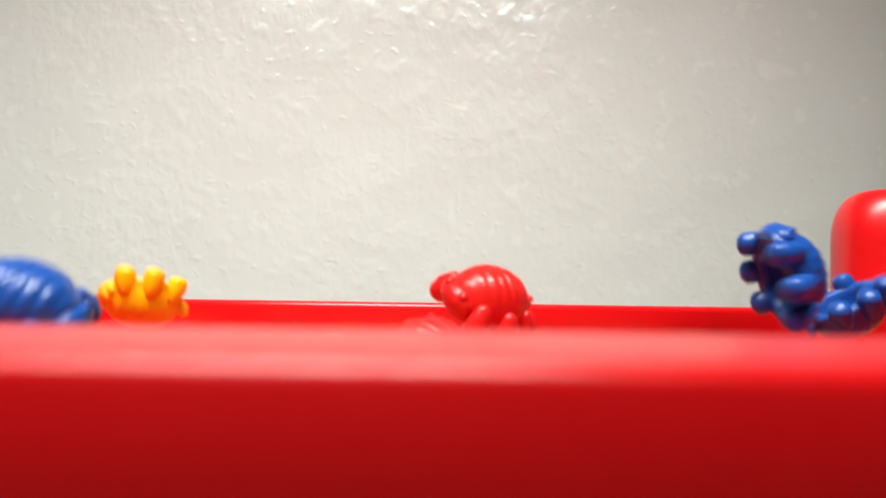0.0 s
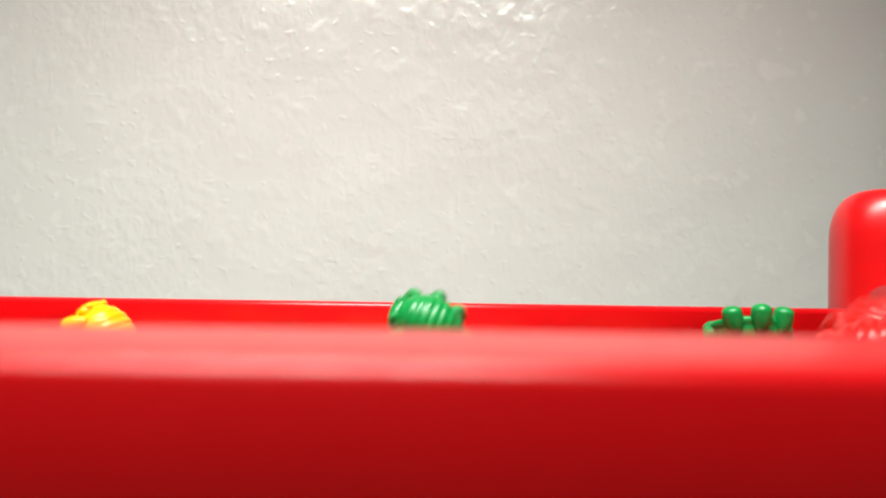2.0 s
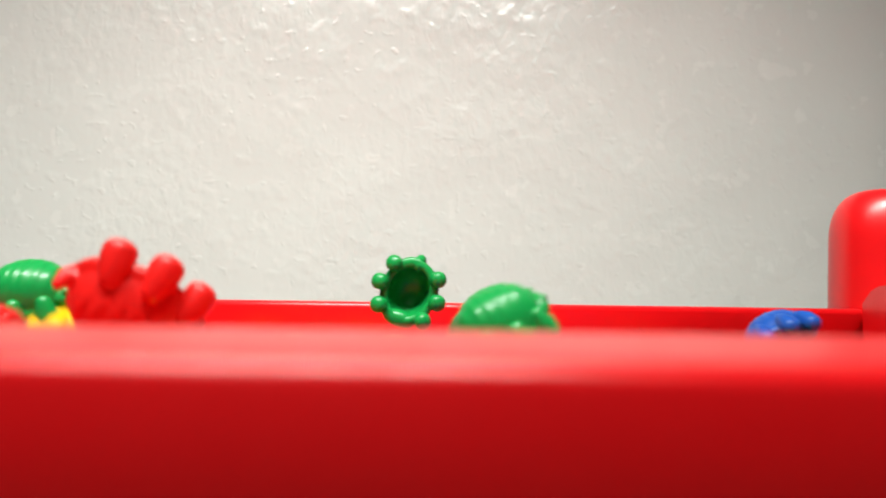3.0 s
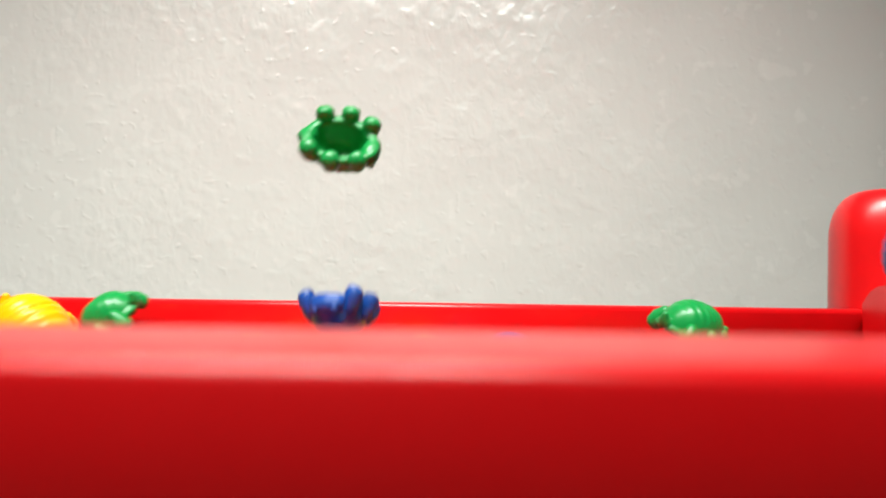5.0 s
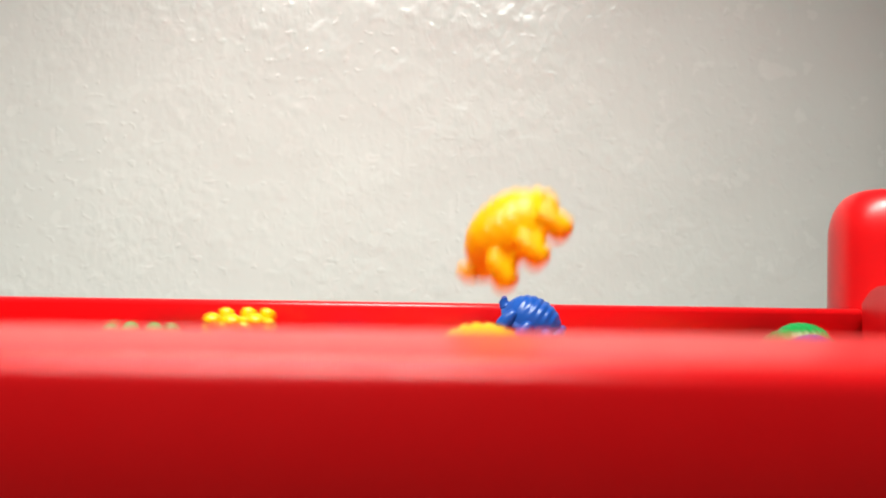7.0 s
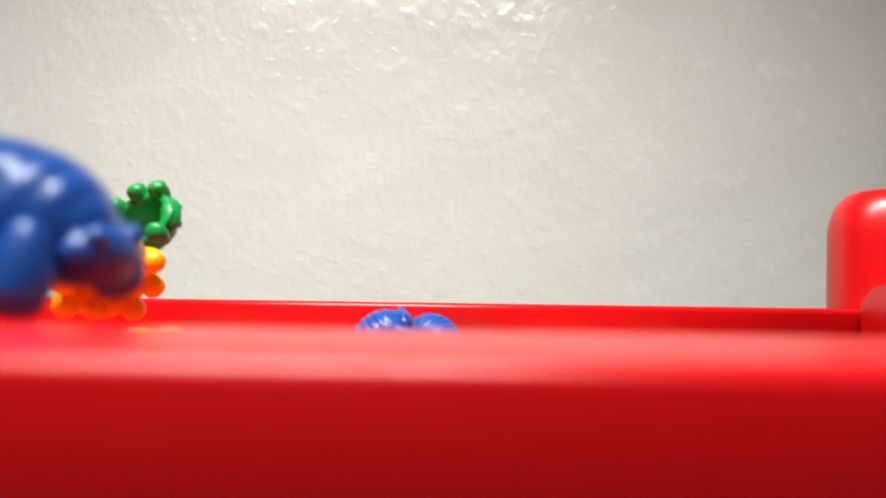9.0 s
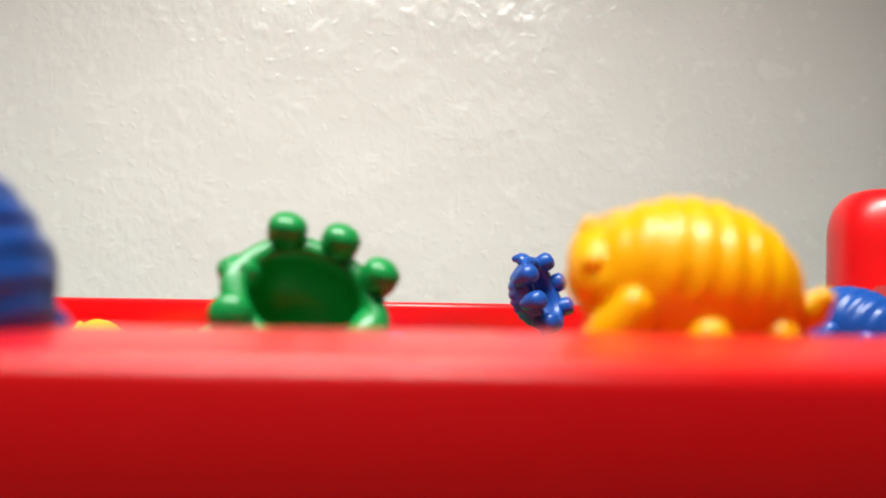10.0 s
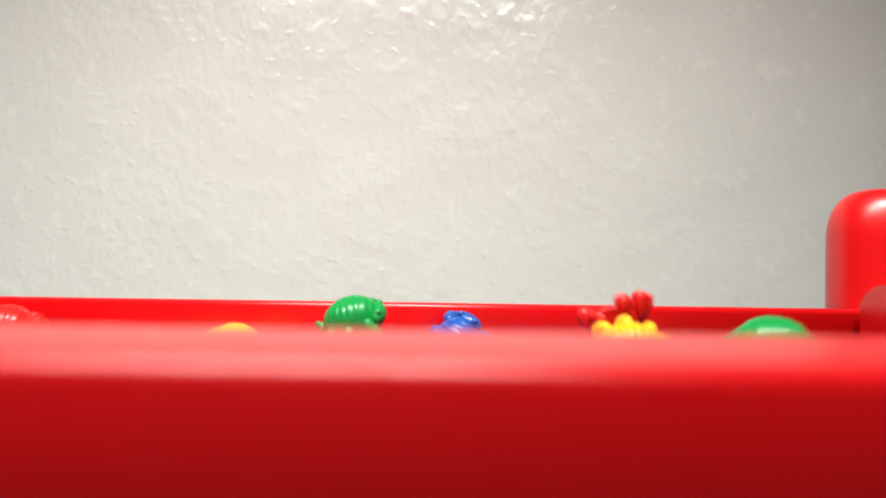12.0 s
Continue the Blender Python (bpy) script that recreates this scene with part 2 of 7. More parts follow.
def build_bug(color):
    mat = BUG[color]
    g = tagged(new("toy_bug"), color + " plastic toy bug, hollow ribbed shell with six stubby legs", "toy bug",
               "plastic bugs hopping in the bed")
    part("shell", shell_mesh(), mat, g)
    bm = ball(bmesh.new(), (0.0118, 0, -0.0016), 0.0038, (0.95, 1.9, 1.0))
    head = part("head", bm, mat, g)
    for s in (1, -1):
        part("eye", ball(bmesh.new(), (0.0130, s * 0.0038, 0.0006), 0.0016), mat, head)
        for x in (-0.0086, 0.0, 0.0086):
            k = abs(x) / 0.0086
            y0, y1 = s * (0.0110 - 0.0026 * k), s * (0.0127 - 0.0030 * k)
            bm = tube(bmesh.new(), [(x * 0.95, y0, -0.0008), (x * 1.02, (y0 + y1) / 2 + s * 0.0004, -0.0032), (x * 1.07, y1, -0.0056), (x * 1.09, y1 + s * 0.0006, -0.0067)],
                      [0.0024, 0.0034, 0.0036, 0.0035], tip=0.64)
            part("leg", bm, mat, g)
    bm = tube(bmesh.new(), [(-0.0120, 0, -0.0026), (-0.0138, 0, -0.0022), (-0.0150, 0, -0.0010), (-0.0155, 0, 0.0006)],
              [0.0030, 0.0028, 0.0022, 0.0013])
    part("tail", bm, mat, g)
    return g


COUNTS = {'red': 9, 'blue': 8, 'yellow': 7, 'green': 11}


def swarm(color):
    first = build_bug(color)
    return [first] + [copy_thing(first, pose(0, 0.2, MATTRESS + 0.0089)) for _ in range(COUNTS[color] - 1)]


red, yellow, green, blue = (swarm(c) for c in ("red", "yellow", "green", "blue"))


def motions():
    walk(bed, [(0.0, pose(0.0024, 0, 0)), (2.5, pose(0.0014, 0, 0)), (6.0, pose(0.0012, 0, 0)), (9.0, pose(0.0006, 0, 0)), (12.0, pose(0, 0, 0))])
    walk(red[0], [
        (0, pose(-0.0062, 0.2243, 0.0448, 22.4, -37.2, 50.1)), (0.1, pose(-0.0128, 0.2240, 0.0518, 80, -60, 0)), (0.2, pose(-0.0202, 0.2237, 0.0575, 70, -70, 0)),
        (0.3, pose(-0.0299, 0.2234, 0.0624, 60, -80, 0)), (0.4, pose(-0.0266, 0.1912, 0.0674, -40.3, -85.7, 92.8)), (0.5, pose(-0.0300, 0.1965, 0.0733, -46.6, -81.4, 86.5)),
        (0.5333, pose(-0.0343, 0.2096, 0.0744, 169.2, -76.6, -149.2)), (0.5667, pose(-0.0371, 0.2162, 0.0751, 143.2, -51.2, -160.3)), (0.6, pose(-0.0399, 0.2227, 0.0758, 120, -30, 180)),
        (0.7, pose(-0.0476, 0.2228, 0.0724, 90, 20, -180)), (0.8, pose(-0.0541, 0.2231, 0.0678, 120, 60, 180)), (0.9, pose(-0.0612, 0.2235, 0.0610, -60, 90, 0)),
        (1, pose(-0.0632, 0.2248, 0.0380, -60, 90, 0)), (1.033, pose(-0.0639, 0.2252, 0.0359, -6.4, 44.8, 44.6)), (1.067, pose(-0.0646, 0.2257, 0.0359, 0, 0, 38.2)),
        (2.467, pose(-0.0805, 0.2426, 0.0359, 0, 0, -22.8)), (3.833, pose(-0.0964, 0.2595, 0.0359, 0, 0, -83.8)), (3.867, pose(-0.0954, 0.2593, 0.0359, 20, 7.7, -41.9)),
        (3.9, pose(-0.0943, 0.2591, 0.0377, 40, 0, 0)), (4, pose(-0.0913, 0.2586, 0.0478, 20, -10, 0)), (4.1, pose(-0.0887, 0.2583, 0.0535, 0, -20, 0)),
        (4.2, pose(-0.0862, 0.2582, 0.0539, -30, -30, 0)), (4.3, pose(-0.0834, 0.2585, 0.0486, -30, -30, 0)), (4.4, pose(-0.0807, 0.2591, 0.0386, -30, -30, 0)),
        (4.433, pose(-0.0795, 0.2594, 0.0395, -0.3, -28.4, -89)), (4.467, pose(-0.0789, 0.2595, 0.0395, 1.9, -2.5, -163.8)), (9.867, pose(-0.1917, 0.2785, 0.0359, 0, 0, -146.1)),
        (9.967, pose(-0.1930, 0.2784, 0.0514, 2.7, 4.5, -117.1)), (10.07, pose(-0.1943, 0.2783, 0.0642, 7.3, 7.1, -87.8)), (10.17, pose(-0.1956, 0.2781, 0.0744, 12.7, 7.1, -58.3)),
        (10.3, pose(-0.1968, 0.2780, 0.0820, 17.3, 4.5, -29)), (10.4, pose(-0.1981, 0.2778, 0.0869, 20, 0, 0)), (10.5, pose(-0.1993, 0.2777, 0.0892, 20, 0, 0)),
        (10.6, pose(-0.1950, 0.2777, 0.0897, 20, 0, 0)), (10.7, pose(-0.1913, 0.2778, 0.0879, 20, 0, 0)), (10.8, pose(-0.2025, 0.2782, 0.0801, 20, 0, 0)),
        (10.9, pose(-0.2134, 0.2787, 0.0683, 14.9, -8.4, 58.3)), (11.03, pose(-0.2242, 0.2792, 0.0536, 5.1, -8.4, 117.6)), (11.13, pose(-0.2350, 0.2798, 0.0359, 0, 0, 175.9)),
        (11.3, pose(-0.2334, 0.2800, 0.0359, 0, 0, 119)), (11.4, pose(-0.2215, 0.2798, 0.0460, 9.1, -7.6, 79.6)), (11.5, pose(-0.2096, 0.2796, 0.0540, 20.9, -7.6, 39.3)),
        (11.6, pose(-0.1977, 0.2794, 0.0598, 30, 0, 0)), (11.7, pose(-0.1785, 0.2792, 0.0635, 30, 0, 0)), (11.8, pose(-0.1880, 0.3049, 0.0568, 30, 0, 0)),
        (11.9, pose(-0.1901, 0.3073, 0.0507, 30, 0, 0)), (12, pose(-0.1925, 0.3076, 0.0457, 30, 0, 0)),
    ])
    walk(red[1], [
        (0, pose(-0.1340, 0.2406, 0.0372, 12, -3.7, 26.1)), (0.0333, pose(-0.1333, 0.2405, 0.0407, 45.4, -15.5, 27.8)), (0.0667, pose(-0.1324, 0.2403, 0.0453, 95, -28.8, 18.3)),
        (0.1, pose(-0.1314, 0.2401, 0.0495, 150, -30, 0)), (0.2, pose(-0.1289, 0.2395, 0.0596, 150, -30, 0)), (0.3, pose(-0.1318, 0.2393, 0.0630, 150, -30, 0)),
        (0.4, pose(-0.1287, 0.2394, 0.0615, 88, -21.4, 5.1)), (0.5, pose(-0.1268, 0.2396, 0.0608, 29.9, -13.1, -0.3)), (0.6, pose(-0.1247, 0.2396, 0.0573, 90.4, -6.4, -4)),
        (0.7333, pose(-0.1236, 0.2397, 0.0533, 118.5, -47.8, 29.5)), (0.8333, pose(-0.1224, 0.2398, 0.0462, 31.5, -47.8, 115)), (0.9667, pose(-0.1212, 0.2398, 0.0359, 0, 0, 144.5)),
        (2.9, pose(-0.1336, 0.1689, 0.0359, 0, 0, 128)), (2.933, pose(-0.1267, 0.1685, 0.0449, 15, -9.4, 64)), (3, pose(-0.1199, 0.1681, 0.0533, 30, 0, 0)),
        (3.1, pose(-0.1078, 0.1674, 0.0661, 30, 0, 0)), (3.2, pose(-0.1045, 0.1672, 0.0700, 30, 0, 0)), (3.3, pose(-0.1006, 0.1669, 0.0717, 25.6, 3.4, -15)),
        (3.433, pose(-0.0967, 0.1667, 0.0704, 20.5, 5.6, -30.2)), (3.533, pose(-0.0929, 0.1664, 0.0662, 15, 6.3, -45.6)), (3.667, pose(-0.0890, 0.1662, 0.0591, 9.5, 5.6, -61)),
        (3.767, pose(-0.0851, 0.1659, 0.0490, 4.4, 3.4, -76.3)), (3.9, pose(-0.0812, 0.1657, 0.0359, 0, 0, -91.2)), (10.43, pose(-0.0581, 0.2412, 0.0395, -12, -16.3, -107.6)),
        (10.47, pose(-0.0571, 0.2408, 0.0366, -86.5, -31.5, -33.4)), (10.5, pose(-0.0565, 0.2406, 0.0410, -120, 0, 0)), (10.6, pose(-0.0543, 0.2396, 0.0584, -100, -20, 0)),
        (10.7, pose(-0.0507, 0.2392, 0.0656, -60, -45, 0)), (10.8, pose(-0.0423, 0.2158, 0.0693, -35, -70, 0)), (10.9, pose(-0.0412, 0.2230, 0.0704, -11, -78.6, 6.1)),
        (11, pose(-0.0416, 0.2357, 0.0678, -0.4, -69.5, 16)), (11.1, pose(-0.0374, 0.2393, 0.0631, 0.6, -64.7, 7.3)), (11.13, pose(-0.0360, 0.2395, 0.0598, 18.2, -19.1, -51.1)),
        (11.2, pose(-0.0346, 0.2397, 0.0565, 0, 20, -90)), (11.3, pose(-0.0341, 0.2403, 0.0457, 0, 20, -90)), (11.33, pose(-0.0339, 0.2405, 0.0409, 5.1, 10, -36.1)),
        (11.37, pose(-0.0337, 0.2408, 0.0359, 0, 0, 16)), (12, pose(-0.0337, 0.2408, 0.0359, 0, 0, 16)),
    ])
    walk(red[2], [
        (0, pose(0.1142, 0.3059, 0.0360, 0.3, -0.4, 109.8)), (0.0333, pose(0.1168, 0.3058, 0.0407, 15, -8, 55.7)), (0.1, pose(0.1175, 0.3056, 0.0450, 30, 0, 0)),
        (0.2, pose(0.1188, 0.3052, 0.0517, 30, 0, 0)), (0.3, pose(0.1133, 0.3050, 0.0560, 30, 0, 0)), (0.4, pose(0.1144, 0.3052, 0.0520, 35, -37.5, 46.1)),
        (0.5, pose(0.1133, 0.3057, 0.0494, 34.9, -9.9, 73)), (0.6, pose(0.1126, 0.3058, 0.0410, 35, -37.5, 46.1)), (0.6333, pose(0.1127, 0.3058, 0.0396, 59.2, -25.6, -46.4)),
        (0.6667, pose(0.1128, 0.3059, 0.0379, 34.4, -0.7, -87.6)), (0.7, pose(0.1129, 0.3059, 0.0359, 0, 0, -134.4)), (4.1, pose(0.1336, 0.2973, 0.0359, 0, 0, -86.4)),
        (7.467, pose(0.1543, 0.2887, 0.0359, 0, 0, -38.5)), (10.83, pose(0.1750, 0.2801, 0.0359, 0, 0, 9.5)), (10.93, pose(0.1829, 0.2797, 0.0491, 10.1, -20.3, 11.9)),
        (11, pose(0.1907, 0.2792, 0.0605, 21.4, -40.6, 10.3)), (11.1, pose(0.1986, 0.2788, 0.0702, 40, -60, 0)), (11.2, pose(0.1826, 0.2783, 0.0790, 40, -60, 0)),
        (11.3, pose(0.1821, 0.2780, 0.0835, 40, -60, 0)), (11.4, pose(0.1985, 0.2784, 0.0770, 40, -60, 0)), (11.53, pose(0.1907, 0.2788, 0.0664, 21, -40.8, 11.5)),
        (11.63, pose(0.1828, 0.2793, 0.0527, 9.7, -20.4, 14)), (11.77, pose(0.1750, 0.2790, 0.0359, 0, 0, 12.3)), (12, pose(0.1750, 0.2790, 0.0359, 0, 0, 12.3)),
    ])
    walk(blue[0], [
        (0, pose(-0.0961, 0.1597, 0.0611, 30, 20, 0)), (0.1, pose(-0.1005, 0.1605, 0.0476, 60, 20, 0)), (0.1333, pose(-0.1021, 0.1607, 0.0419, 31.3, 5.1, 16.1)),
        (0.1667, pose(-0.1037, 0.1610, 0.0359, 0, 0, 37.1)), (4.133, pose(0.0354, 0.2809, 0.0395, 35.3, -1.1, 3.4)), (4.167, pose(0.0343, 0.2807, 0.0359, 113.3, -1.5, 1)),
        (4.2, pose(0.0337, 0.2806, 0.0372, 170, 0, 0)), (4.3, pose(0.0314, 0.2803, 0.0436, 170, 0, 0)), (4.4, pose(0.0280, 0.2802, 0.0443, 180, -10, 0)),
        (4.5, pose(0.0251, 0.2805, 0.0388, 180, -10, 0)), (4.533, pose(0.0238, 0.2807, 0.0395, -98.1, -33.9, -29.7)), (4.567, pose(0.0231, 0.2808, 0.0395, -16.7, -9.4, -58.7)),
        (6.6, pose(0.0622, 0.3060, 0.0359, 0, 0, -4.6)), (6.633, pose(0.0596, 0.3068, 0.0403, 15, 0.3, -2.3)), (6.7, pose(0.0570, 0.3076, 0.0442, 30, 0, 0)),
        (6.8, pose(0.0520, 0.3073, 0.0501, 0, 30, 0)), (6.9, pose(0.0504, 0.3071, 0.0536, 8.6, 29.3, -6.4)), (7, pose(0.0405, 0.3071, 0.0527, 17.2, 29.4, -12.8)),
        (7.1, pose(0.0450, 0.3073, 0.0512, 29.8, 15.3, -4.7)), (7.2, pose(0.0444, 0.3077, 0.0440, 40, 0, 0)), (7.233, pose(0.0442, 0.3071, 0.0415, 29.9, -16.1, 55.9)),
        (7.267, pose(0.0440, 0.3066, 0.0388, 10.1, -16.1, 116)), (7.3, pose(0.0438, 0.3060, 0.0359, 0, 0, 171.9)), (8.867, pose(0.0024, 0.3060, 0.0359, 0, 0, 177.9)),
        (8.967, pose(-0.0015, 0.3064, 0.0422, -13.3, -18.6, 148.8)), (9.067, pose(-0.0053, 0.3068, 0.0457, -16, -41.2, 118.9)), (9.2, pose(-0.0091, 0.3072, 0.0466, 3.1, -60.7, 72.6)),
        (9.3, pose(-0.0129, 0.3076, 0.0447, 50, -60, 0)), (9.4, pose(-0.0163, 0.3078, 0.0406, 50, -60, 0)), (9.5, pose(-0.0129, 0.3079, 0.0424, 50, -60, 0)),
        (9.6, pose(-0.0117, 0.3073, 0.0503, 50, -60, 0)), (9.7, pose(-0.0088, 0.2918, 0.0544, 50, -60, 0)), (9.8, pose(-0.0042, 0.3054, 0.0483, 50, -60, 0)),
        (9.867, pose(-0.0009, 0.3057, 0.0427, 15.6, -32.4, 27.4)), (9.933, pose(0.0024, 0.3060, 0.0359, 0, 0, 33.4)), (10.9, pose(0.0250, 0.3060, 0.0359, 0, 0, 39.1)),
        (11, pose(0.0166, 0.3000, 0.0420, 14.1, 16.3, -14.4)), (11.1, pose(0.0222, 0.3018, 0.0401, 11.6, 10, 2.4)), (11.33, pose(0.0351, 0.3060, 0.0359, 0, 0, 41.7)),
        (11.43, pose(0.0377, 0.3068, 0.0406, 11.7, 8.2, 20.3)), (11.5, pose(0.0404, 0.3077, 0.0439, 20, 20, 0)), (11.6, pose(0.0438, 0.3075, 0.0464, 20, 20, 0)),
        (11.7, pose(0.0480, 0.3056, 0.0440, 20, 20, 0)), (11.8, pose(0.0515, 0.3058, 0.0416, 20, 20, 0)), (11.87, pose(0.0536, 0.3058, 0.0392, 6.7, 13, -35.8)),
        (11.93, pose(0.0557, 0.3059, 0.0359, 0, 0, -68.6)), (12, pose(0.0557, 0.3059, 0.0359, 0, 0, -68.6)),
    ])
    walk(yellow[0], [
        (0, pose(-0.1113, 0.2580, 0.0571, -155.2, -11.4, -144.3)), (0.1, pose(-0.1194, 0.2578, 0.0622, -96, -35.3, -149.6)), (0.2, pose(-0.1240, 0.2577, 0.0642, -20, -40, -180)),
        (0.3, pose(-0.1252, 0.2577, 0.0631, -20, -40, -180)), (0.4, pose(-0.1323, 0.2577, 0.0626, -20, -40, -180)), (0.5, pose(-0.1417, 0.2579, 0.0598, -20, -40, -180)),
        (0.6, pose(-0.1469, 0.2580, 0.0582, -20, -40, -180)), (0.7, pose(-0.1479, 0.2582, 0.0536, -20, -40, -180)), (0.8, pose(-0.1490, 0.2585, 0.0461, 3.8, -24.8, 110.9)),
        (0.9333, pose(-0.1500, 0.2588, 0.0359, 0, 0, 55.8)), (1.9, pose(-0.1345, 0.2416, 0.0359, 0, 0, 10.6)), (2.867, pose(-0.1189, 0.2245, 0.0359, 0, 0, -34.6)),
        (3, pose(-0.1204, 0.2241, 0.0480, -26.3, -19.3, -22.2)), (3.1, pose(-0.1219, 0.2237, 0.0574, -60, -30, 0)), (3.2, pose(-0.1232, 0.2233, 0.0637, -80, -60, 0)),
        (3.3, pose(-0.1248, 0.2229, 0.0682, -66.4, -49.4, -1.1)), (3.433, pose(-0.1263, 0.2225, 0.0698, -55.2, -38.8, 1.1)), (3.533, pose(-0.1278, 0.2221, 0.0686, -44.9, -28.8, 5.4)),
        (3.667, pose(-0.1294, 0.2217, 0.0647, -34.6, -19.5, 11.2)), (3.767, pose(-0.1309, 0.2213, 0.0579, -23.8, -11.4, 18.4)), (3.867, pose(-0.1325, 0.2209, 0.0483, -12.3, -4.8, 26.8)),
        (4, pose(-0.1340, 0.2206, 0.0359, 0, 0, 36.3)), (4.333, pose(-0.1265, 0.2226, 0.0359, 0, 0, 86.8)), (4.667, pose(-0.1189, 0.2247, 0.0359, 0, 0, 137.3)),
        (4.733, pose(-0.1220, 0.2245, 0.0413, 15, -10.3, 68.7)), (4.8, pose(-0.1251, 0.2243, 0.0458, 30, 0, 0)), (4.9, pose(-0.1299, 0.2241, 0.0509, 23.7, 16.7, -8.4)),
        (5, pose(-0.1308, 0.2240, 0.0513, 13.8, 32, -20.1)), (5.1, pose(-0.1322, 0.2242, 0.0486, 23.7, 16.7, -8.4)), (5.2, pose(-0.1315, 0.2244, 0.0432, 15, 0.9, -7)),
        (5.3, pose(-0.1308, 0.2246, 0.0359, 0, 0, -13.9)), (6.067, pose(-0.0979, 0.2376, 0.0359, 0, 0, 36.6)), (6.833, pose(-0.0650, 0.2506, 0.0395, 33.1, -27.4, 78.7)),
        (6.867, pose(-0.0706, 0.2562, 0.0382, 128.5, -36.6, 18.1)), (6.9, pose(-0.0734, 0.2590, 0.0397, 180, 0, 0)), (7, pose(-0.0885, 0.3076, 0.0447, -175, 0, 0)),
        (7.1, pose(-0.0931, 0.3074, 0.0494, -175, 0, 0)), (7.2, pose(-0.0956, 0.3073, 0.0505, -170, -12, 0)), (7.3, pose(-0.0815, 0.2585, 0.0489, -170, -25, 0)),
        (7.4, pose(-0.0785, 0.2588, 0.0446, -170, -60, 0)), (7.467, pose(-0.0766, 0.2589, 0.0407, 18.5, -59, 153.7)), (7.533, pose(-0.0747, 0.2591, 0.0359, 0, 0, 147.7)),
        (7.633, pose(-0.0703, 0.2592, 0.0359, 0, 0, -162.2)), (7.733, pose(-0.0658, 0.2593, 0.0359, 0, 0, -112.2)), (7.833, pose(-0.0614, 0.2595, 0.0395, 32.3, 17.3, -55.5)),
        (7.867, pose(-0.0624, 0.2593, 0.0359, 116.7, 24.6, -15.3)), (7.9, pose(-0.0630, 0.2592, 0.0375, 170, 0, 0)), (8, pose(-0.0652, 0.2587, 0.0455, 175, 0, 0)),
        (8.1, pose(-0.0669, 0.2586, 0.0481, 175, 0, 0)), (8.2, pose(-0.0683, 0.2587, 0.0458, 175, 0, 0)), (8.3, pose(-0.0692, 0.2591, 0.0381, 175, 0, 0)),
        (8.333, pose(-0.0697, 0.2593, 0.0395, 97.4, -14.5, 12.7)), (8.367, pose(-0.0699, 0.2594, 0.0395, 18.6, -4.9, 29.6)), (9.233, pose(-0.0952, 0.2665, 0.0359, 0, 0, -23.4)),
        (10.07, pose(-0.1205, 0.2736, 0.0359, 0, 0, -77.4)), (10.93, pose(-0.1458, 0.2807, 0.0359, 0, 0, -131.4)), (10.97, pose(-0.1467, 0.2806, 0.0367, 10, 6.5, -65.7)),
        (11, pose(-0.1476, 0.2805, 0.0388, 20, 0, 0)), (11.1, pose(-0.1501, 0.2803, 0.0435, 30, 0, 0)), (11.2, pose(-0.1561, 0.2801, 0.0467, 20, -30, 0)),
        (11.3, pose(-0.1588, 0.2800, 0.0477, 20, -30, 0)), (11.4, pose(-0.1588, 0.2801, 0.0466, 40, 0, 0)), (11.5, pose(-0.1591, 0.2804, 0.0415, 40, 0, 0)),
        (11.53, pose(-0.1592, 0.2805, 0.0398, 29.1, 14, -50.7)), (11.57, pose(-0.1594, 0.2806, 0.0395, 3.9, 8.3, -130.1)), (12, pose(-0.1594, 0.2806, 0.0359, 0, 0, -155.2)),
    ])
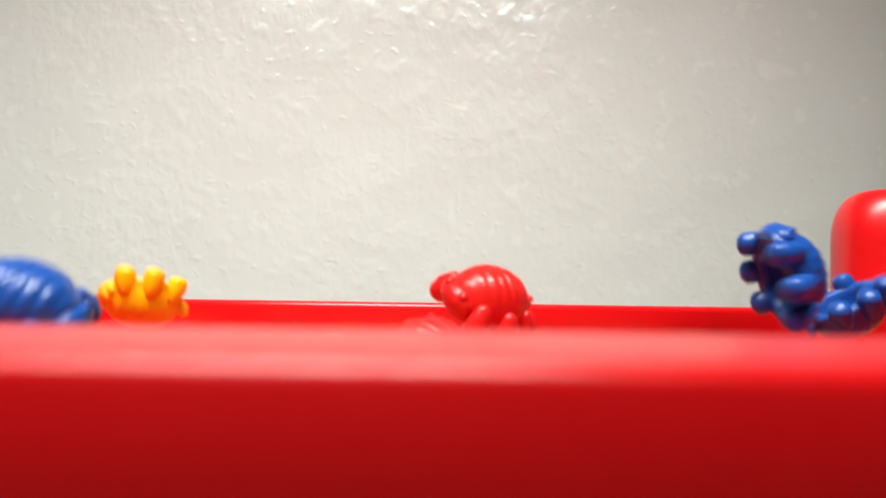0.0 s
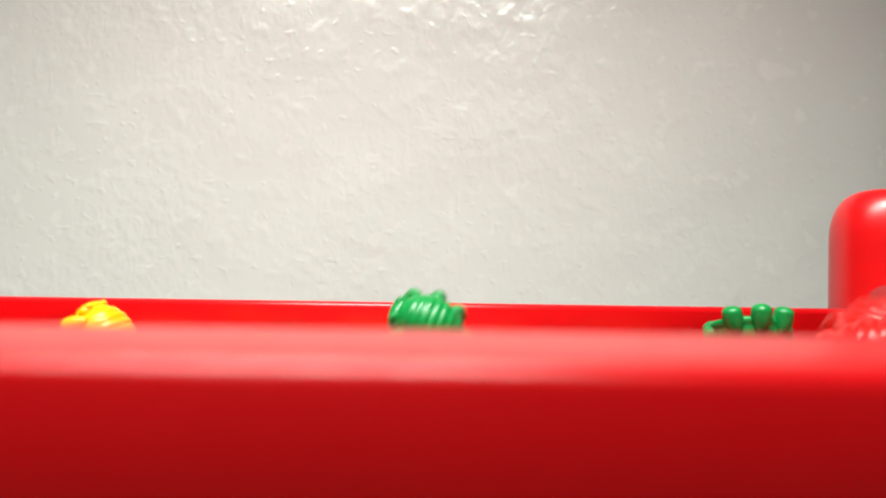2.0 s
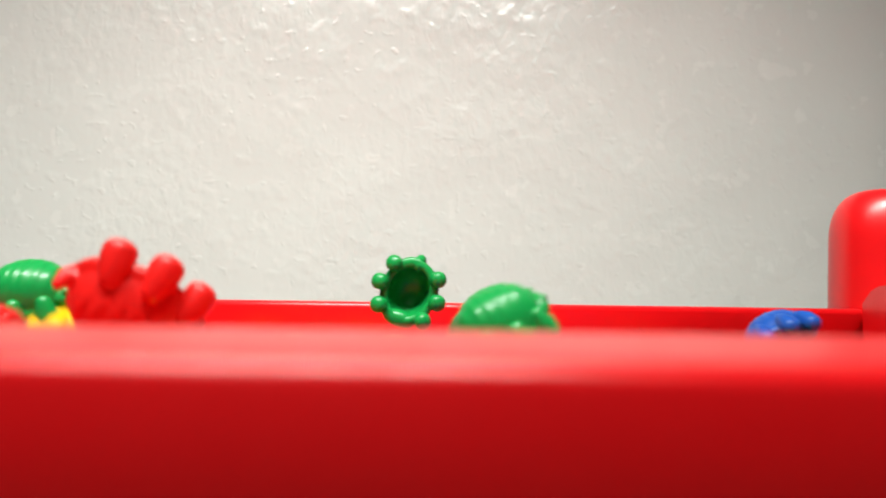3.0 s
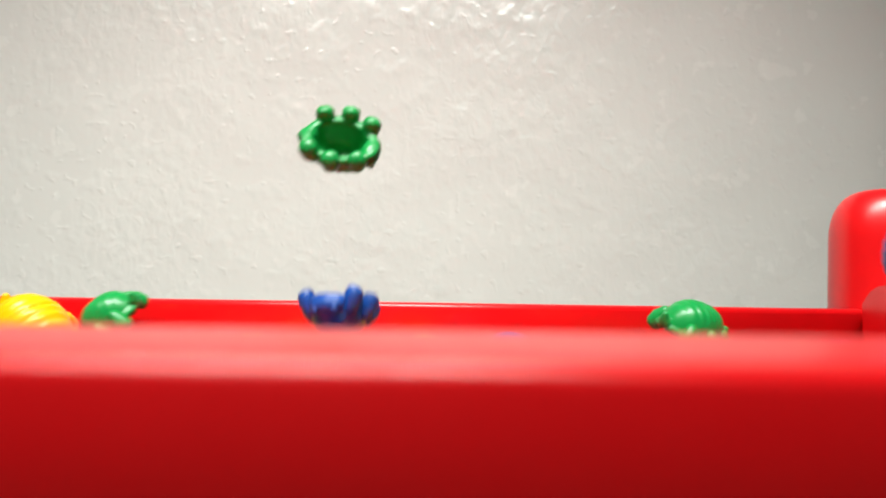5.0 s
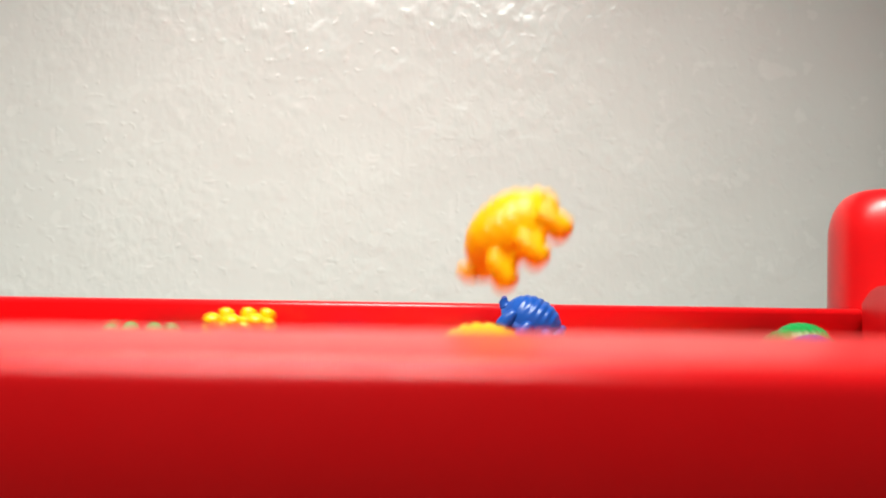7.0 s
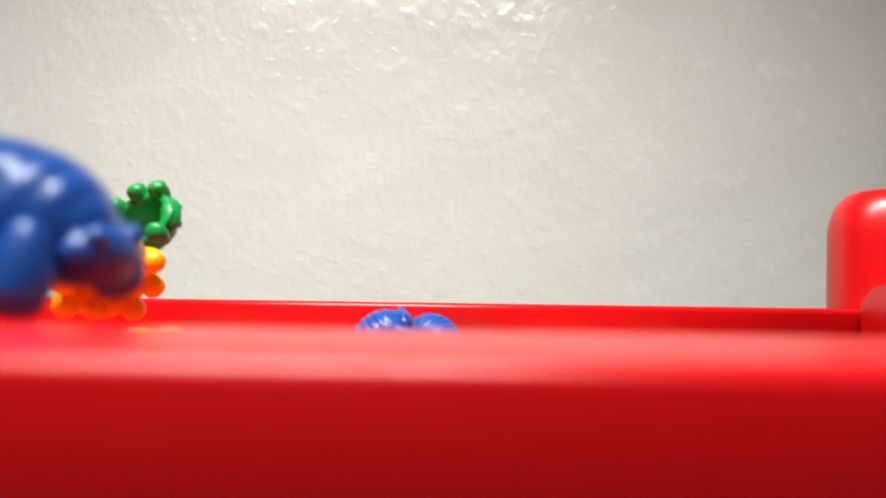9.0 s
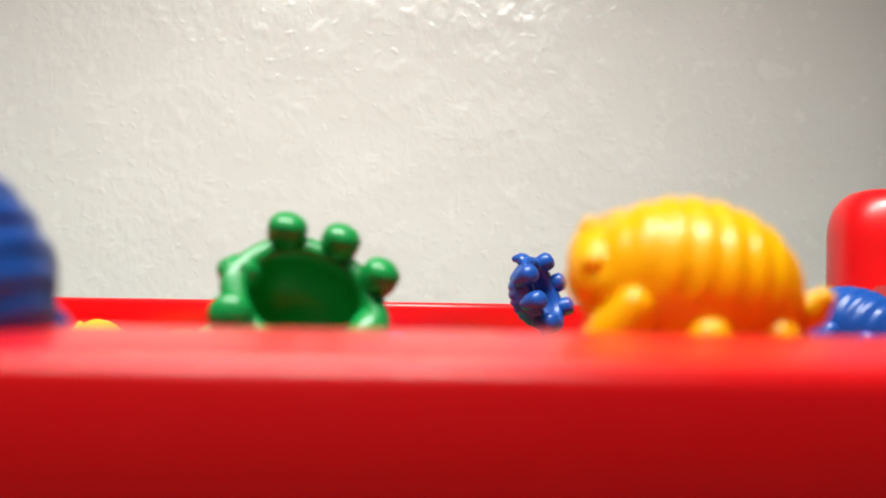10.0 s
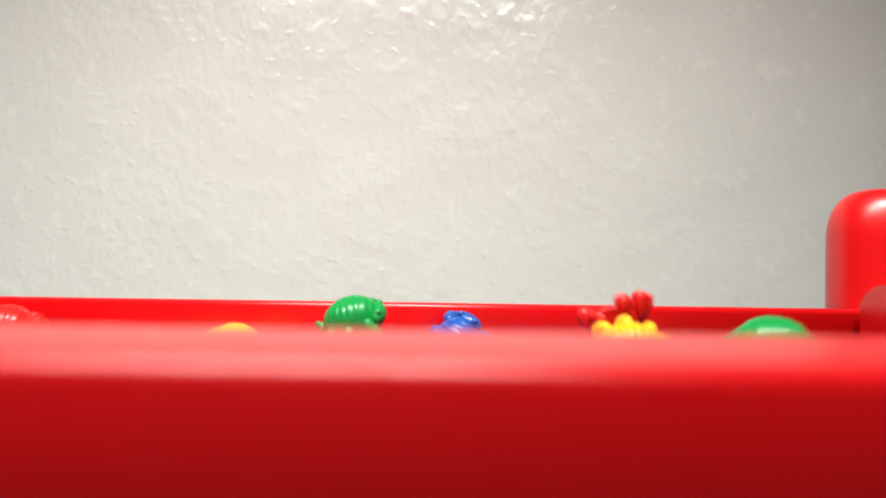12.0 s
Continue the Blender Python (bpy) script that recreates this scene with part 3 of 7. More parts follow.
    walk(red[3], [
        (0, pose(0.0140, 0.2031, 0.0629, -34.3, -4.9, -142.1)), (0.1, pose(0.0159, 0.2034, 0.0574, -28.1, -11.1, -160.6)), (0.2, pose(0.0210, 0.2039, 0.0491, -40, -30, 180)),
        (0.2667, pose(0.0241, 0.2041, 0.0429, -13.3, -21.8, 135.1)), (0.3333, pose(0.0272, 0.2044, 0.0359, 0, 0, 99.6)), (2.3, pose(0.0188, 0.1873, 0.0359, 0, 0, 85.4)),
        (2.367, pose(0.0235, 0.1872, 0.0401, 0, 0, 27)), (2.4, pose(0.0259, 0.1872, 0.0417, 42.9, 6.9, 6.3)), (2.433, pose(0.0283, 0.1872, 0.0433, 83.8, 25.9, -5)),
        (2.4667, pose(0.0314, 0.1872, 0.0459, 129.1, 19.1, 14.6)), (2.5, pose(0.0346, 0.1872, 0.0486, 168.5, 2, 23.6)), (2.5667, pose(0.0381, 0.1871, 0.0471, 125.1, 44.5, -0.2)),
        (2.6, pose(0.0399, 0.1871, 0.0464, 83, 52.7, -34.7)), (2.6667, pose(0.0414, 0.1872, 0.0442, 17, 23.3, -84.3)), (2.7, pose(0.0422, 0.1873, 0.0431, 0, 0, -90)),
        (2.733, pose(0.0431, 0.1874, 0.0411, 0, 0, -140.3)), (2.767, pose(0.0441, 0.1874, 0.0387, 0, 0, 169.4)), (2.833, pose(0.0450, 0.1875, 0.0359, 0, 0, 119.1)),
        (3.967, pose(0.0495, 0.1725, 0.0359, 0, 0, 53.4)), (5.133, pose(0.0540, 0.1575, 0.0359, 0, 0, -12.4)), (5.167, pose(0.0540, 0.1571, 0.0407, 3.3, -42.5, -8.4)),
        (5.2, pose(0.0540, 0.1567, 0.0481, 0, -85, 0)), (5.3, pose(0.0540, 0.1556, 0.0676, 0, -85, 0)), (5.4, pose(0.0545, 0.1549, 0.0811, -1.8, -88.7, 12.7)),
        (5.5, pose(0.0517, 0.1480, 0.0959, 0, -88.3, 17.5)), (5.6, pose(0.0555, 0.1533, 0.1084, 1.5, -88.2, 10.7)), (5.7, pose(0.0579, 0.1529, 0.1162, 8, -80, 0)),
        (5.8, pose(0.0637, 0.1640, 0.1259, 25, -70, 0)), (5.9, pose(0.0672, 0.1681, 0.1297, 16.7, -63.5, -0.2)), (6, pose(0.0624, 0.1580, 0.1266, 6.9, -65, 0)),
        (6.1, pose(0.0711, 0.1681, 0.1294, 24.1, -58.6, -3.1)), (6.2, pose(0.0714, 0.1641, 0.1241, 47.7, -33, 1.6)), (6.3, pose(0.0691, 0.1605, 0.1143, 30.5, -32.6, 3.2)),
        (6.4, pose(0.0686, 0.1536, 0.1035, 70, -17.7, -0.5)), (6.5, pose(0.0697, 0.1543, 0.0913, 81.2, -14.8, -0.6)), (6.6, pose(0.0696, 0.1550, 0.0793, 80.3, -13.6, -0.3)),
        (6.7, pose(0.0704, 0.1558, 0.0645, 100, -5, 0)), (6.767, pose(0.0711, 0.1565, 0.0509, 51.1, 17.2, -39.2)), (6.867, pose(0.0718, 0.1571, 0.0359, 0, 0, -81.1)),
        (7.933, pose(0.0585, 0.1640, 0.0359, 0, 0, -21.9)), (9, pose(0.0451, 0.1709, 0.0359, 0, 0, 37.3)), (10.07, pose(0.0318, 0.1777, 0.0359, 0, 0, 96.5)),
        (10.13, pose(0.0359, 0.1775, 0.0409, 20, -9, 48.3)), (10.2, pose(0.0399, 0.1774, 0.0451, 40, 0, 0)), (10.3, pose(0.0463, 0.1771, 0.0498, 40, 0, 0)),
        (10.4, pose(0.0731, 0.2241, 0.0502, 60, 0, 0)), (10.5, pose(0.1023, 0.2402, 0.0520, 60, 0, 0)), (10.6, pose(0.0905, 0.1871, 0.0462, 60, 0, 0)),
        (10.7, pose(0.0779, 0.1745, 0.0423, 30, 3.8, -14)), (10.8, pose(0.0617, 0.1706, 0.0359, 0, 0, -28)), (12, pose(0.0617, 0.1706, 0.0359, 0, 0, -28)),
    ])
    walk(blue[1], [
        (0, pose(0.0986, 0.1967, 0.0704, -34, -68.7, -147.1)), (0.1, pose(0.1049, 0.1969, 0.0665, -41.6, -76, -104.3)), (0.2, pose(0.1098, 0.1974, 0.0576, -110, -30, 0)),
        (0.3, pose(0.1153, 0.1977, 0.0518, -150, -10, 0)), (0.3667, pose(0.1187, 0.1979, 0.0473, -101, -30.2, -22.4)), (0.4333, pose(0.1220, 0.1981, 0.0420, -44.4, -25.3, -54.9)),
        (0.4667, pose(0.1253, 0.1983, 0.0359, 0, 0, -69.8)), (2.067, pose(0.0708, 0.2152, 0.0359, 0, 0, -27.2)), (3.667, pose(0.0164, 0.2321, 0.0359, 0, 0, 15.4)),
        (3.767, pose(0.0114, 0.2328, 0.0544, 0.9, 3.1, 33.5)), (3.9, pose(0.0064, 0.2335, 0.0693, 2.8, 5.7, 51.6)), (4.033, pose(0.0015, 0.2343, 0.0807, 5.3, 7.6, 70)),
        (4.167, pose(-0.0035, 0.2350, 0.0885, 8.4, 8.6, 88.4)), (4.3, pose(-0.0085, 0.2357, 0.0928, 11.6, 8.6, 107)), (4.433, pose(-0.0135, 0.2365, 0.0935, 14.7, 7.6, 125.4)),
        (4.533, pose(-0.0185, 0.2372, 0.0906, 17.2, 5.7, 143.8)), (4.667, pose(-0.0235, 0.2380, 0.0842, 19.1, 3.1, 161.9)), (4.8, pose(-0.0285, 0.2387, 0.0743, 20, 0, 180)),
        (4.8333, pose(-0.0298, 0.2389, 0.0708, 59.5, 8.8, -172.6)), (4.8667, pose(-0.0311, 0.2391, 0.0674, 100.3, 10.8, -161.2)), (4.9, pose(-0.0324, 0.2393, 0.0639, 165.4, -2.8, -127)),
        (5, pose(-0.0406, 0.2750, 0.0528, -174.1, -19.4, -107.3)), (5.1, pose(-0.0352, 0.2406, 0.0401, -175.4, -8.6, -130.4)), (5.133, pose(-0.0354, 0.2410, 0.0395, 108.5, -17.5, -136)),
        (5.167, pose(-0.0356, 0.2412, 0.0395, 28.2, -9.5, -112)), (6.133, pose(-0.0408, 0.2736, 0.0359, 0, 0, -48.9)), (7.133, pose(-0.0461, 0.3060, 0.0359, 0, 0, 11.4)),
        (7.2, pose(-0.0406, 0.3065, 0.0406, 17.7, -14.2, 12.8)), (7.3, pose(-0.0351, 0.3071, 0.0434, 36.8, -28.1, 9.5)), (7.4, pose(-0.0295, 0.3076, 0.0443, 60, -40, 0)),
        (7.5, pose(-0.0236, 0.3077, 0.0432, 30, -10, 0)), (7.6, pose(-0.0186, 0.3078, 0.0417, 30, -10, 0)), (7.667, pose(-0.0151, 0.3069, 0.0393, 12.8, -11.3, 46.7)),
        (7.733, pose(-0.0116, 0.3060, 0.0359, 0, 0, 91.5)), (8.633, pose(-0.0338, 0.2810, 0.0359, 0, 0, 84.1)), (8.667, pose(-0.0329, 0.2808, 0.0359, 13, -22.1, 46.8)),
        (8.7, pose(-0.0320, 0.2807, 0.0369, 40, -30, 0)), (8.8, pose(-0.0294, 0.2802, 0.0449, 40, -30, 0)), (8.9, pose(-0.0276, 0.2800, 0.0478, 20, -40, 0)),
        (9, pose(-0.0258, 0.2802, 0.0457, 20, -40, 0)), (9.1, pose(-0.0243, 0.2806, 0.0378, 20, -40, 0)), (9.133, pose(-0.0236, 0.2808, 0.0395, -10.9, -29.2, 91.7)),
        (9.167, pose(-0.0233, 0.2809, 0.0395, -3.9, -2.7, 163.5)), (11.4, pose(-0.0038, 0.3022, 0.0359, 0, 0, -165.4)), (11.4333, pose(0.0011, 0.3015, 0.0380, -53.8, -3.7, -163.6)),
        (11.4667, pose(0.0059, 0.3007, 0.0401, -107.8, -4.5, -159.6)), (11.5, pose(0.0108, 0.3000, 0.0421, -161.7, -1.7, -156.6)), (11.6, pose(0.0071, 0.3020, 0.0401, -107.8, -3.2, -158.6)),
        (11.7, pose(0.0034, 0.3040, 0.0380, -53.8, -2.4, -161.1)), (11.8, pose(-0.0003, 0.3060, 0.0359, 0, 0, -161.9)), (11.83, pose(0.0007, 0.3066, 0.0375, -19, -27.7, 158.3)),
        (11.87, pose(0.0017, 0.3073, 0.0387, -10, -60.3, 107.2)), (11.9, pose(0.0026, 0.3079, 0.0396, 60, -60, 0)), (12, pose(0.0051, 0.3079, 0.0405, 60, -60, 0)),
    ])
    walk(blue[2], [
        (0, pose(0.1397, 0.2395, 0.0589, -176.9, -28.3, 6.1)), (0.1, pose(0.1423, 0.2398, 0.0551, -162.8, -19.5, 1.8)), (0.2, pose(0.1481, 0.2398, 0.0552, -150, -10, 0)),
        (0.3, pose(0.1496, 0.2403, 0.0453, -150, -10, 0)), (0.3333, pose(0.1500, 0.2405, 0.0423, -104.3, 16.3, 15.4)), (0.3667, pose(0.1508, 0.2408, 0.0395, -25.3, 14, 59.8)),
        (2.433, pose(0.1160, 0.2804, 0.0359, 0, 0, 22.2)), (2.5, pose(0.1256, 0.2804, 0.0403, 15, -1.5, 11.1)), (2.6, pose(0.1351, 0.2803, 0.0430, 30, 0, 0)),
        (2.7, pose(0.1458, 0.2803, 0.0439, 30, 0, 0)), (2.8, pose(0.1462, 0.2802, 0.0457, 30, 0, 0)), (2.9, pose(0.1400, 0.2800, 0.0489, 20, -20, 0)),
        (3, pose(0.1341, 0.2800, 0.0488, -40, -20, 0)), (3.1, pose(0.1242, 0.2801, 0.0476, -40, -20, 0)), (3.167, pose(0.1180, 0.2801, 0.0464, -111.2, -9.9, 7.1)),
        (3.2, pose(0.1118, 0.2802, 0.0452, 180, 0, 0)), (3.267, pose(0.1048, 0.2803, 0.0428, 127.5, -34.8, 17.6)), (3.3, pose(0.0979, 0.2803, 0.0397, 52.5, -34.8, 64.8)),
        (3.367, pose(0.0910, 0.2804, 0.0359, 0, 0, 82.4)), (4.933, pose(0.1374, 0.2403, 0.0359, 0, 0, 104.5)), (5.033, pose(0.1336, 0.2402, 0.0427, -43.6, 25.7, 68.8)),
        (5.1, pose(0.1298, 0.2401, 0.0478, -95.7, 16, 23.9)), (5.2, pose(0.1260, 0.2400, 0.0511, -130, -20, 0)), (5.3, pose(0.1218, 0.2399, 0.0529, -130, -20, 0)),
        (5.4, pose(0.1190, 0.2398, 0.0541, -136.7, -13.3, 0.1)), (5.5, pose(0.1132, 0.2400, 0.0488, -143.3, -6.6, -0.7)), (5.6, pose(0.1096, 0.2402, 0.0472, -134.1, -3.3, -0.6)),
        (5.7, pose(0.1069, 0.2404, 0.0424, -62.5, 10.7, 17.5)), (5.767, pose(0.1043, 0.2405, 0.0359, 0, 0, 34.9)), (7.7, pose(0.1039, 0.2140, 0.0359, 0, 0, -15.9)),
        (9.633, pose(0.1035, 0.1874, 0.0359, 0, 0, -66.8)), (9.733, pose(0.1045, 0.1872, 0.0431, 4.8, 8.8, -63.1)), (9.8, pose(0.1055, 0.1870, 0.0488, 10.3, 17.2, -58.4)),
        (9.9, pose(0.1068, 0.1867, 0.0542, 10.3, 17.2, -58.4)), (10, pose(0.1105, 0.1864, 0.0581, 10.3, 17.2, -58.4)), (10.1, pose(0.1095, 0.1865, 0.0571, 10.3, 17.2, -58.4)),
        (10.2, pose(0.1124, 0.1868, 0.0523, 10.3, 17.2, -58.4)), (10.3, pose(0.1154, 0.1870, 0.0452, 0.5, 11.3, -115.4)), (10.4, pose(0.1184, 0.1873, 0.0359, 0, 0, -170)),
        (12, pose(0.1184, 0.1873, 0.0359, 0, 0, -170)),
    ])
    walk(yellow[1], [
        (0, pose(-0.0488, 0.1278, 0.0359, 0, 0, -84.7)), (0.1, pose(-0.0488, 0.1278, 0.0359, 0, 0, -84.7)), (0.2, pose(-0.0575, 0.1350, 0.0440, -12.5, 5.5, -132.3)),
        (0.3, pose(-0.0606, 0.1348, 0.0499, -25, 0, 180)), (0.4, pose(-0.0637, 0.1346, 0.0537, -25, 0, 180)), (0.5, pose(-0.0659, 0.1345, 0.0554, -25, 0, 180)),
        (0.6, pose(-0.0676, 0.1345, 0.0546, -25, 0, 180)), (0.7, pose(-0.0727, 0.1347, 0.0518, -60, 0, 180)), (0.8333, pose(-0.0788, 0.1349, 0.0454, -30, -14.3, 129.9)),
        (0.9333, pose(-0.0849, 0.1351, 0.0359, 0, 0, 79.9)), (3.267, pose(-0.0570, 0.1518, 0.0359, 0, 0, 43.2)), (5.567, pose(-0.0291, 0.1686, 0.0359, 0, 0, 6.5)),
        (5.667, pose(-0.0236, 0.1685, 0.0426, 20, -0.6, 3.3)), (5.8, pose(-0.0181, 0.1685, 0.0461, 40, 0, 0)), (5.9, pose(-0.0135, 0.1685, 0.0466, 40, 0, 0)),
        (6, pose(-0.0138, 0.1684, 0.0483, 40, 0, 0)), (6.1, pose(-0.0123, 0.1686, 0.0451, 40, 0, 0)), (6.167, pose(-0.0113, 0.1687, 0.0411, 20, -9.8, 52)),
        (6.267, pose(-0.0102, 0.1688, 0.0359, 0, 0, 104)), (6.733, pose(0.0076, 0.1665, 0.0359, 0, 0, 44)), (6.767, pose(0.0085, 0.1676, 0.0359, 5.1, -21.7, 25.4)),
        (6.8, pose(0.0095, 0.1687, 0.0421, 20, -40, 0)), (6.9, pose(0.0120, 0.1719, 0.0629, 20.9, -44, 0.5)), (7, pose(0.0164, 0.1802, 0.0802, 16.9, -43.1, 0.8)),
        (7.1, pose(0.0200, 0.1822, 0.0972, 38.4, -34.7, -0.4)), (7.2, pose(0.0245, 0.1834, 0.1113, 45.2, -30.4, 0.1)), (7.3, pose(0.0325, 0.2056, 0.1320, 35.2, -32.7, -0.2)),
        (7.4, pose(0.0383, 0.2117, 0.1430, -12.3, -72.8, 35.4)), (7.5, pose(0.0439, 0.2184, 0.1503, -90, -80.2, 149.5)), (7.6, pose(0.0488, 0.2213, 0.1541, -92.9, -83.7, 92.6)),
        (7.7, pose(0.0532, 0.2259, 0.1556, 115, -85, -180)), (7.833, pose(0.0584, 0.2313, 0.1546, 65.2, -76.1, -139.1)), (7.933, pose(0.0636, 0.2367, 0.1505, 52.2, -65.5, -135.2)),
        (8.067, pose(0.0688, 0.2422, 0.1433, 44.1, -54.9, -136.5)), (8.167, pose(0.0740, 0.2476, 0.1331, 37.3, -44.4, -139.7)), (8.3, pose(0.0791, 0.2530, 0.1198, 30.7, -34.3, -143.9)),
        (8.4, pose(0.0843, 0.2584, 0.1034, 23.9, -24.6, -149)), (8.533, pose(0.0895, 0.2639, 0.0840, 16.7, -15.5, -154.9)), (8.633, pose(0.0947, 0.2693, 0.0615, 8.8, -7.2, -161.7)),
        (8.767, pose(0.0999, 0.2747, 0.0359, 0, 0, -169.6)), (9.367, pose(0.0945, 0.2634, 0.0359, 0, 0, -116.6)), (10, pose(0.0891, 0.2520, 0.0359, 0, 0, -63.6)),
        (10.6, pose(0.0837, 0.2407, 0.0359, 0, 0, -10.6)), (10.63, pose(0.0839, 0.2404, 0.0430, 10, 0.5, -5.3)), (10.7, pose(0.0841, 0.2401, 0.0496, 20, 0, 0)),
        (10.8, pose(0.0845, 0.2395, 0.0604, 30, 0, 0)), (10.8667, pose(0.0832, 0.2393, 0.0635, 88.6, 4.3, 6.7)), (10.9, pose(0.0825, 0.2392, 0.0651, 118, 3.4, 10.8)),
        (10.9667, pose(0.0817, 0.2390, 0.0691, -176.4, -3.2, 16.4)), (11, pose(0.0815, 0.2389, 0.0685, -169.2, -3.4, 17.4)), (11.0667, pose(0.0808, 0.2388, 0.0717, -135, -9.3, 16.2)),
        (11.1, pose(0.0805, 0.2388, 0.0720, -72.5, -14.8, 8.6)), (11.2, pose(0.0813, 0.2389, 0.0710, -20, -50, 0)), (11.3, pose(0.0791, 0.2309, 0.0665, -20, -70, 0)),
        (11.4, pose(0.0720, 0.2235, 0.0603, -65.7, -56.7, 1.3)), (11.5, pose(0.0619, 0.2050, 0.0576, -80, -53.2, 1)), (11.6, pose(0.0649, 0.2241, 0.0495, -90.6, -71.3, -9.5)),
        (11.67, pose(0.0632, 0.2244, 0.0433, -31.4, -40.5, -45.3)), (11.73, pose(0.0614, 0.2247, 0.0359, 0, 0, -13.9)), (12, pose(0.0614, 0.2247, 0.0359, 0, 0, -13.9)),
    ])
    walk(green[0], [
        (0, pose(0.0068, 0.3060, 0.0359, 0, 0, 77.1)), (0.1333, pose(0.0068, 0.3060, 0.0359, 0, 0, 77.1)), (0.1667, pose(-0.0098, 0.3059, 0.0393, 15, -5.3, 38.6)),
        (0.2, pose(-0.0063, 0.3057, 0.0424, 30, 0, 0)), (0.3, pose(0.0032, 0.3053, 0.0492, 30, 0, 0)), (0.4, pose(0.0049, 0.3051, 0.0528, 30, 0, 0)),
        (0.5, pose(0.0037, 0.3054, 0.0488, 30, 0, 0)), (0.6, pose(0.0025, 0.3055, 0.0468, 30, 0, 0)), (0.7, pose(0.0045, 0.3055, 0.0465, 30, 0, 0)),
        (0.8, pose(0.0021, 0.3059, 0.0393, 30, 0, 0)), (0.8333, pose(0.0013, 0.3059, 0.0363, 15, 1.7, -13.1)), (0.8667, pose(0.0005, 0.3060, 0.0359, 0, 0, -26.3)),
        (1.3, pose(-0.0084, 0.2903, 0.0359, 0, 0, -81)), (1.7, pose(-0.0174, 0.2746, 0.0359, 0, 0, -135.7)), (2.1, pose(-0.0263, 0.2589, 0.0359, 0, 0, 169.6)),
        (2.2, pose(-0.0228, 0.2588, 0.0416, -15, -0.7, 174.8)), (2.3, pose(-0.0194, 0.2587, 0.0455, -30, 0, 180)), (2.4, pose(-0.0156, 0.2586, 0.0476, -21.8, -12, 172.4)),
        (2.5, pose(-0.0087, 0.2586, 0.0440, -11.4, -22.7, 162.6)), (2.6, pose(-0.0045, 0.2586, 0.0477, 4.3, -20.2, 171.2)), (2.6667, pose(-0.0015, 0.2583, 0.0520, 61.5, -4.9, 173.7)),
        (2.7, pose(-0.0000, 0.2582, 0.0541, 90, 0, 180)), (2.8, pose(-0.0022, 0.2579, 0.0597, 80, 0, 180)), (2.9, pose(-0.0094, 0.2839, 0.0628, 85, 40, 180)),
        (3, pose(-0.0143, 0.2991, 0.0631, 90, 70, 180)), (3.1, pose(-0.0173, 0.2579, 0.0599, 110, 60, -180)), (3.2, pose(-0.0216, 0.2583, 0.0522, 150, 30, 180)),
        (3.267, pose(-0.0237, 0.2586, 0.0473, 93.7, 38.9, 151.6)), (3.3, pose(-0.0259, 0.2588, 0.0419, 40.8, 24.7, 127.3)), (3.367, pose(-0.0281, 0.2590, 0.0359, 0, 0, 123.4)),
        (4.467, pose(-0.0763, 0.2583, 0.0359, 0, 0, 63.9)), (4.567, pose(-0.0682, 0.2575, 0.0586, -20, -22.5, 42.1)), (4.7, pose(-0.0602, 0.2567, 0.0784, -33.8, -50.2, 24.7)),
        (4.8, pose(-0.0521, 0.2559, 0.0951, -35, -80, 0)), (4.8667, pose(-0.0475, 0.2554, 0.1031, -93.4, -42.3, 17.6)), (4.9, pose(-0.0452, 0.2552, 0.1071, -117.5, 4.1, 3.4)),
        (5, pose(-0.0395, 0.2620, 0.1177, -124.7, 13.5, -0.8)), (5.1, pose(-0.0344, 0.2757, 0.1244, -115.2, 4.5, 4.8)), (5.1333, pose(-0.0331, 0.2797, 0.1245, -84.8, -33.1, 30)),
        (5.1667, pose(-0.0319, 0.2838, 0.1246, -67.4, -65.9, 44.7)), (5.2, pose(-0.0307, 0.2879, 0.1247, 5, -90, 0)), (5.3, pose(-0.0235, 0.2881, 0.1201, -30, -65, 0)),
        (5.4, pose(-0.0177, 0.2885, 0.1131, -103.7, -78.2, 31.2)), (5.5, pose(-0.0120, 0.2888, 0.1083, 128, -58.3, 161.9)), (5.6, pose(-0.0067, 0.3026, 0.0982, 133.8, -53.9, 171)),
        (5.6667, pose(-0.0033, 0.3043, 0.0909, -173.1, -36.6, 172.8)), (5.7, pose(-0.0016, 0.3052, 0.0873, -150, -30, 180)), (5.8, pose(0.0015, 0.3054, 0.0849, -90, -30, 180)),
        (5.8667, pose(0.0030, 0.2953, 0.0842, -45.5, -7.2, -161.9)), (5.9, pose(0.0037, 0.2902, 0.0839, -21.9, -2.6, -148.1)), (6, pose(0.0066, 0.2901, 0.0828, 0.2, 15.8, -111.2)),
        (6.1, pose(0.0111, 0.3034, 0.0837, 10.7, 15, -145.6)), (6.2, pose(0.0142, 0.3055, 0.0818, 50, 0, 180)), (6.267, pose(0.0149, 0.3057, 0.0790, 49.7, 58.9, -163)),
        (6.3, pose(0.0155, 0.3059, 0.0762, -160, 60, 0)), (6.333, pose(0.0156, 0.3060, 0.0738, 8.6, 69.9, 173.2)), (6.4, pose(0.0156, 0.3061, 0.0714, -7.4, 3.4, -177.8)),
        (6.5, pose(0.0181, 0.3063, 0.0697, -25.8, -11.7, -170.7)), (6.6, pose(0.0186, 0.3063, 0.0678, -8.9, -21.5, -173.7)), (6.7, pose(0.0202, 0.3065, 0.0641, -20, 0, 180)),
        (6.8, pose(0.0207, 0.3068, 0.0591, -20, 0, 180)), (6.933, pose(0.0215, 0.3064, 0.0494, -10, -0.6, 172.6)), (7.067, pose(0.0222, 0.3060, 0.0359, 0, 0, 165.2)),
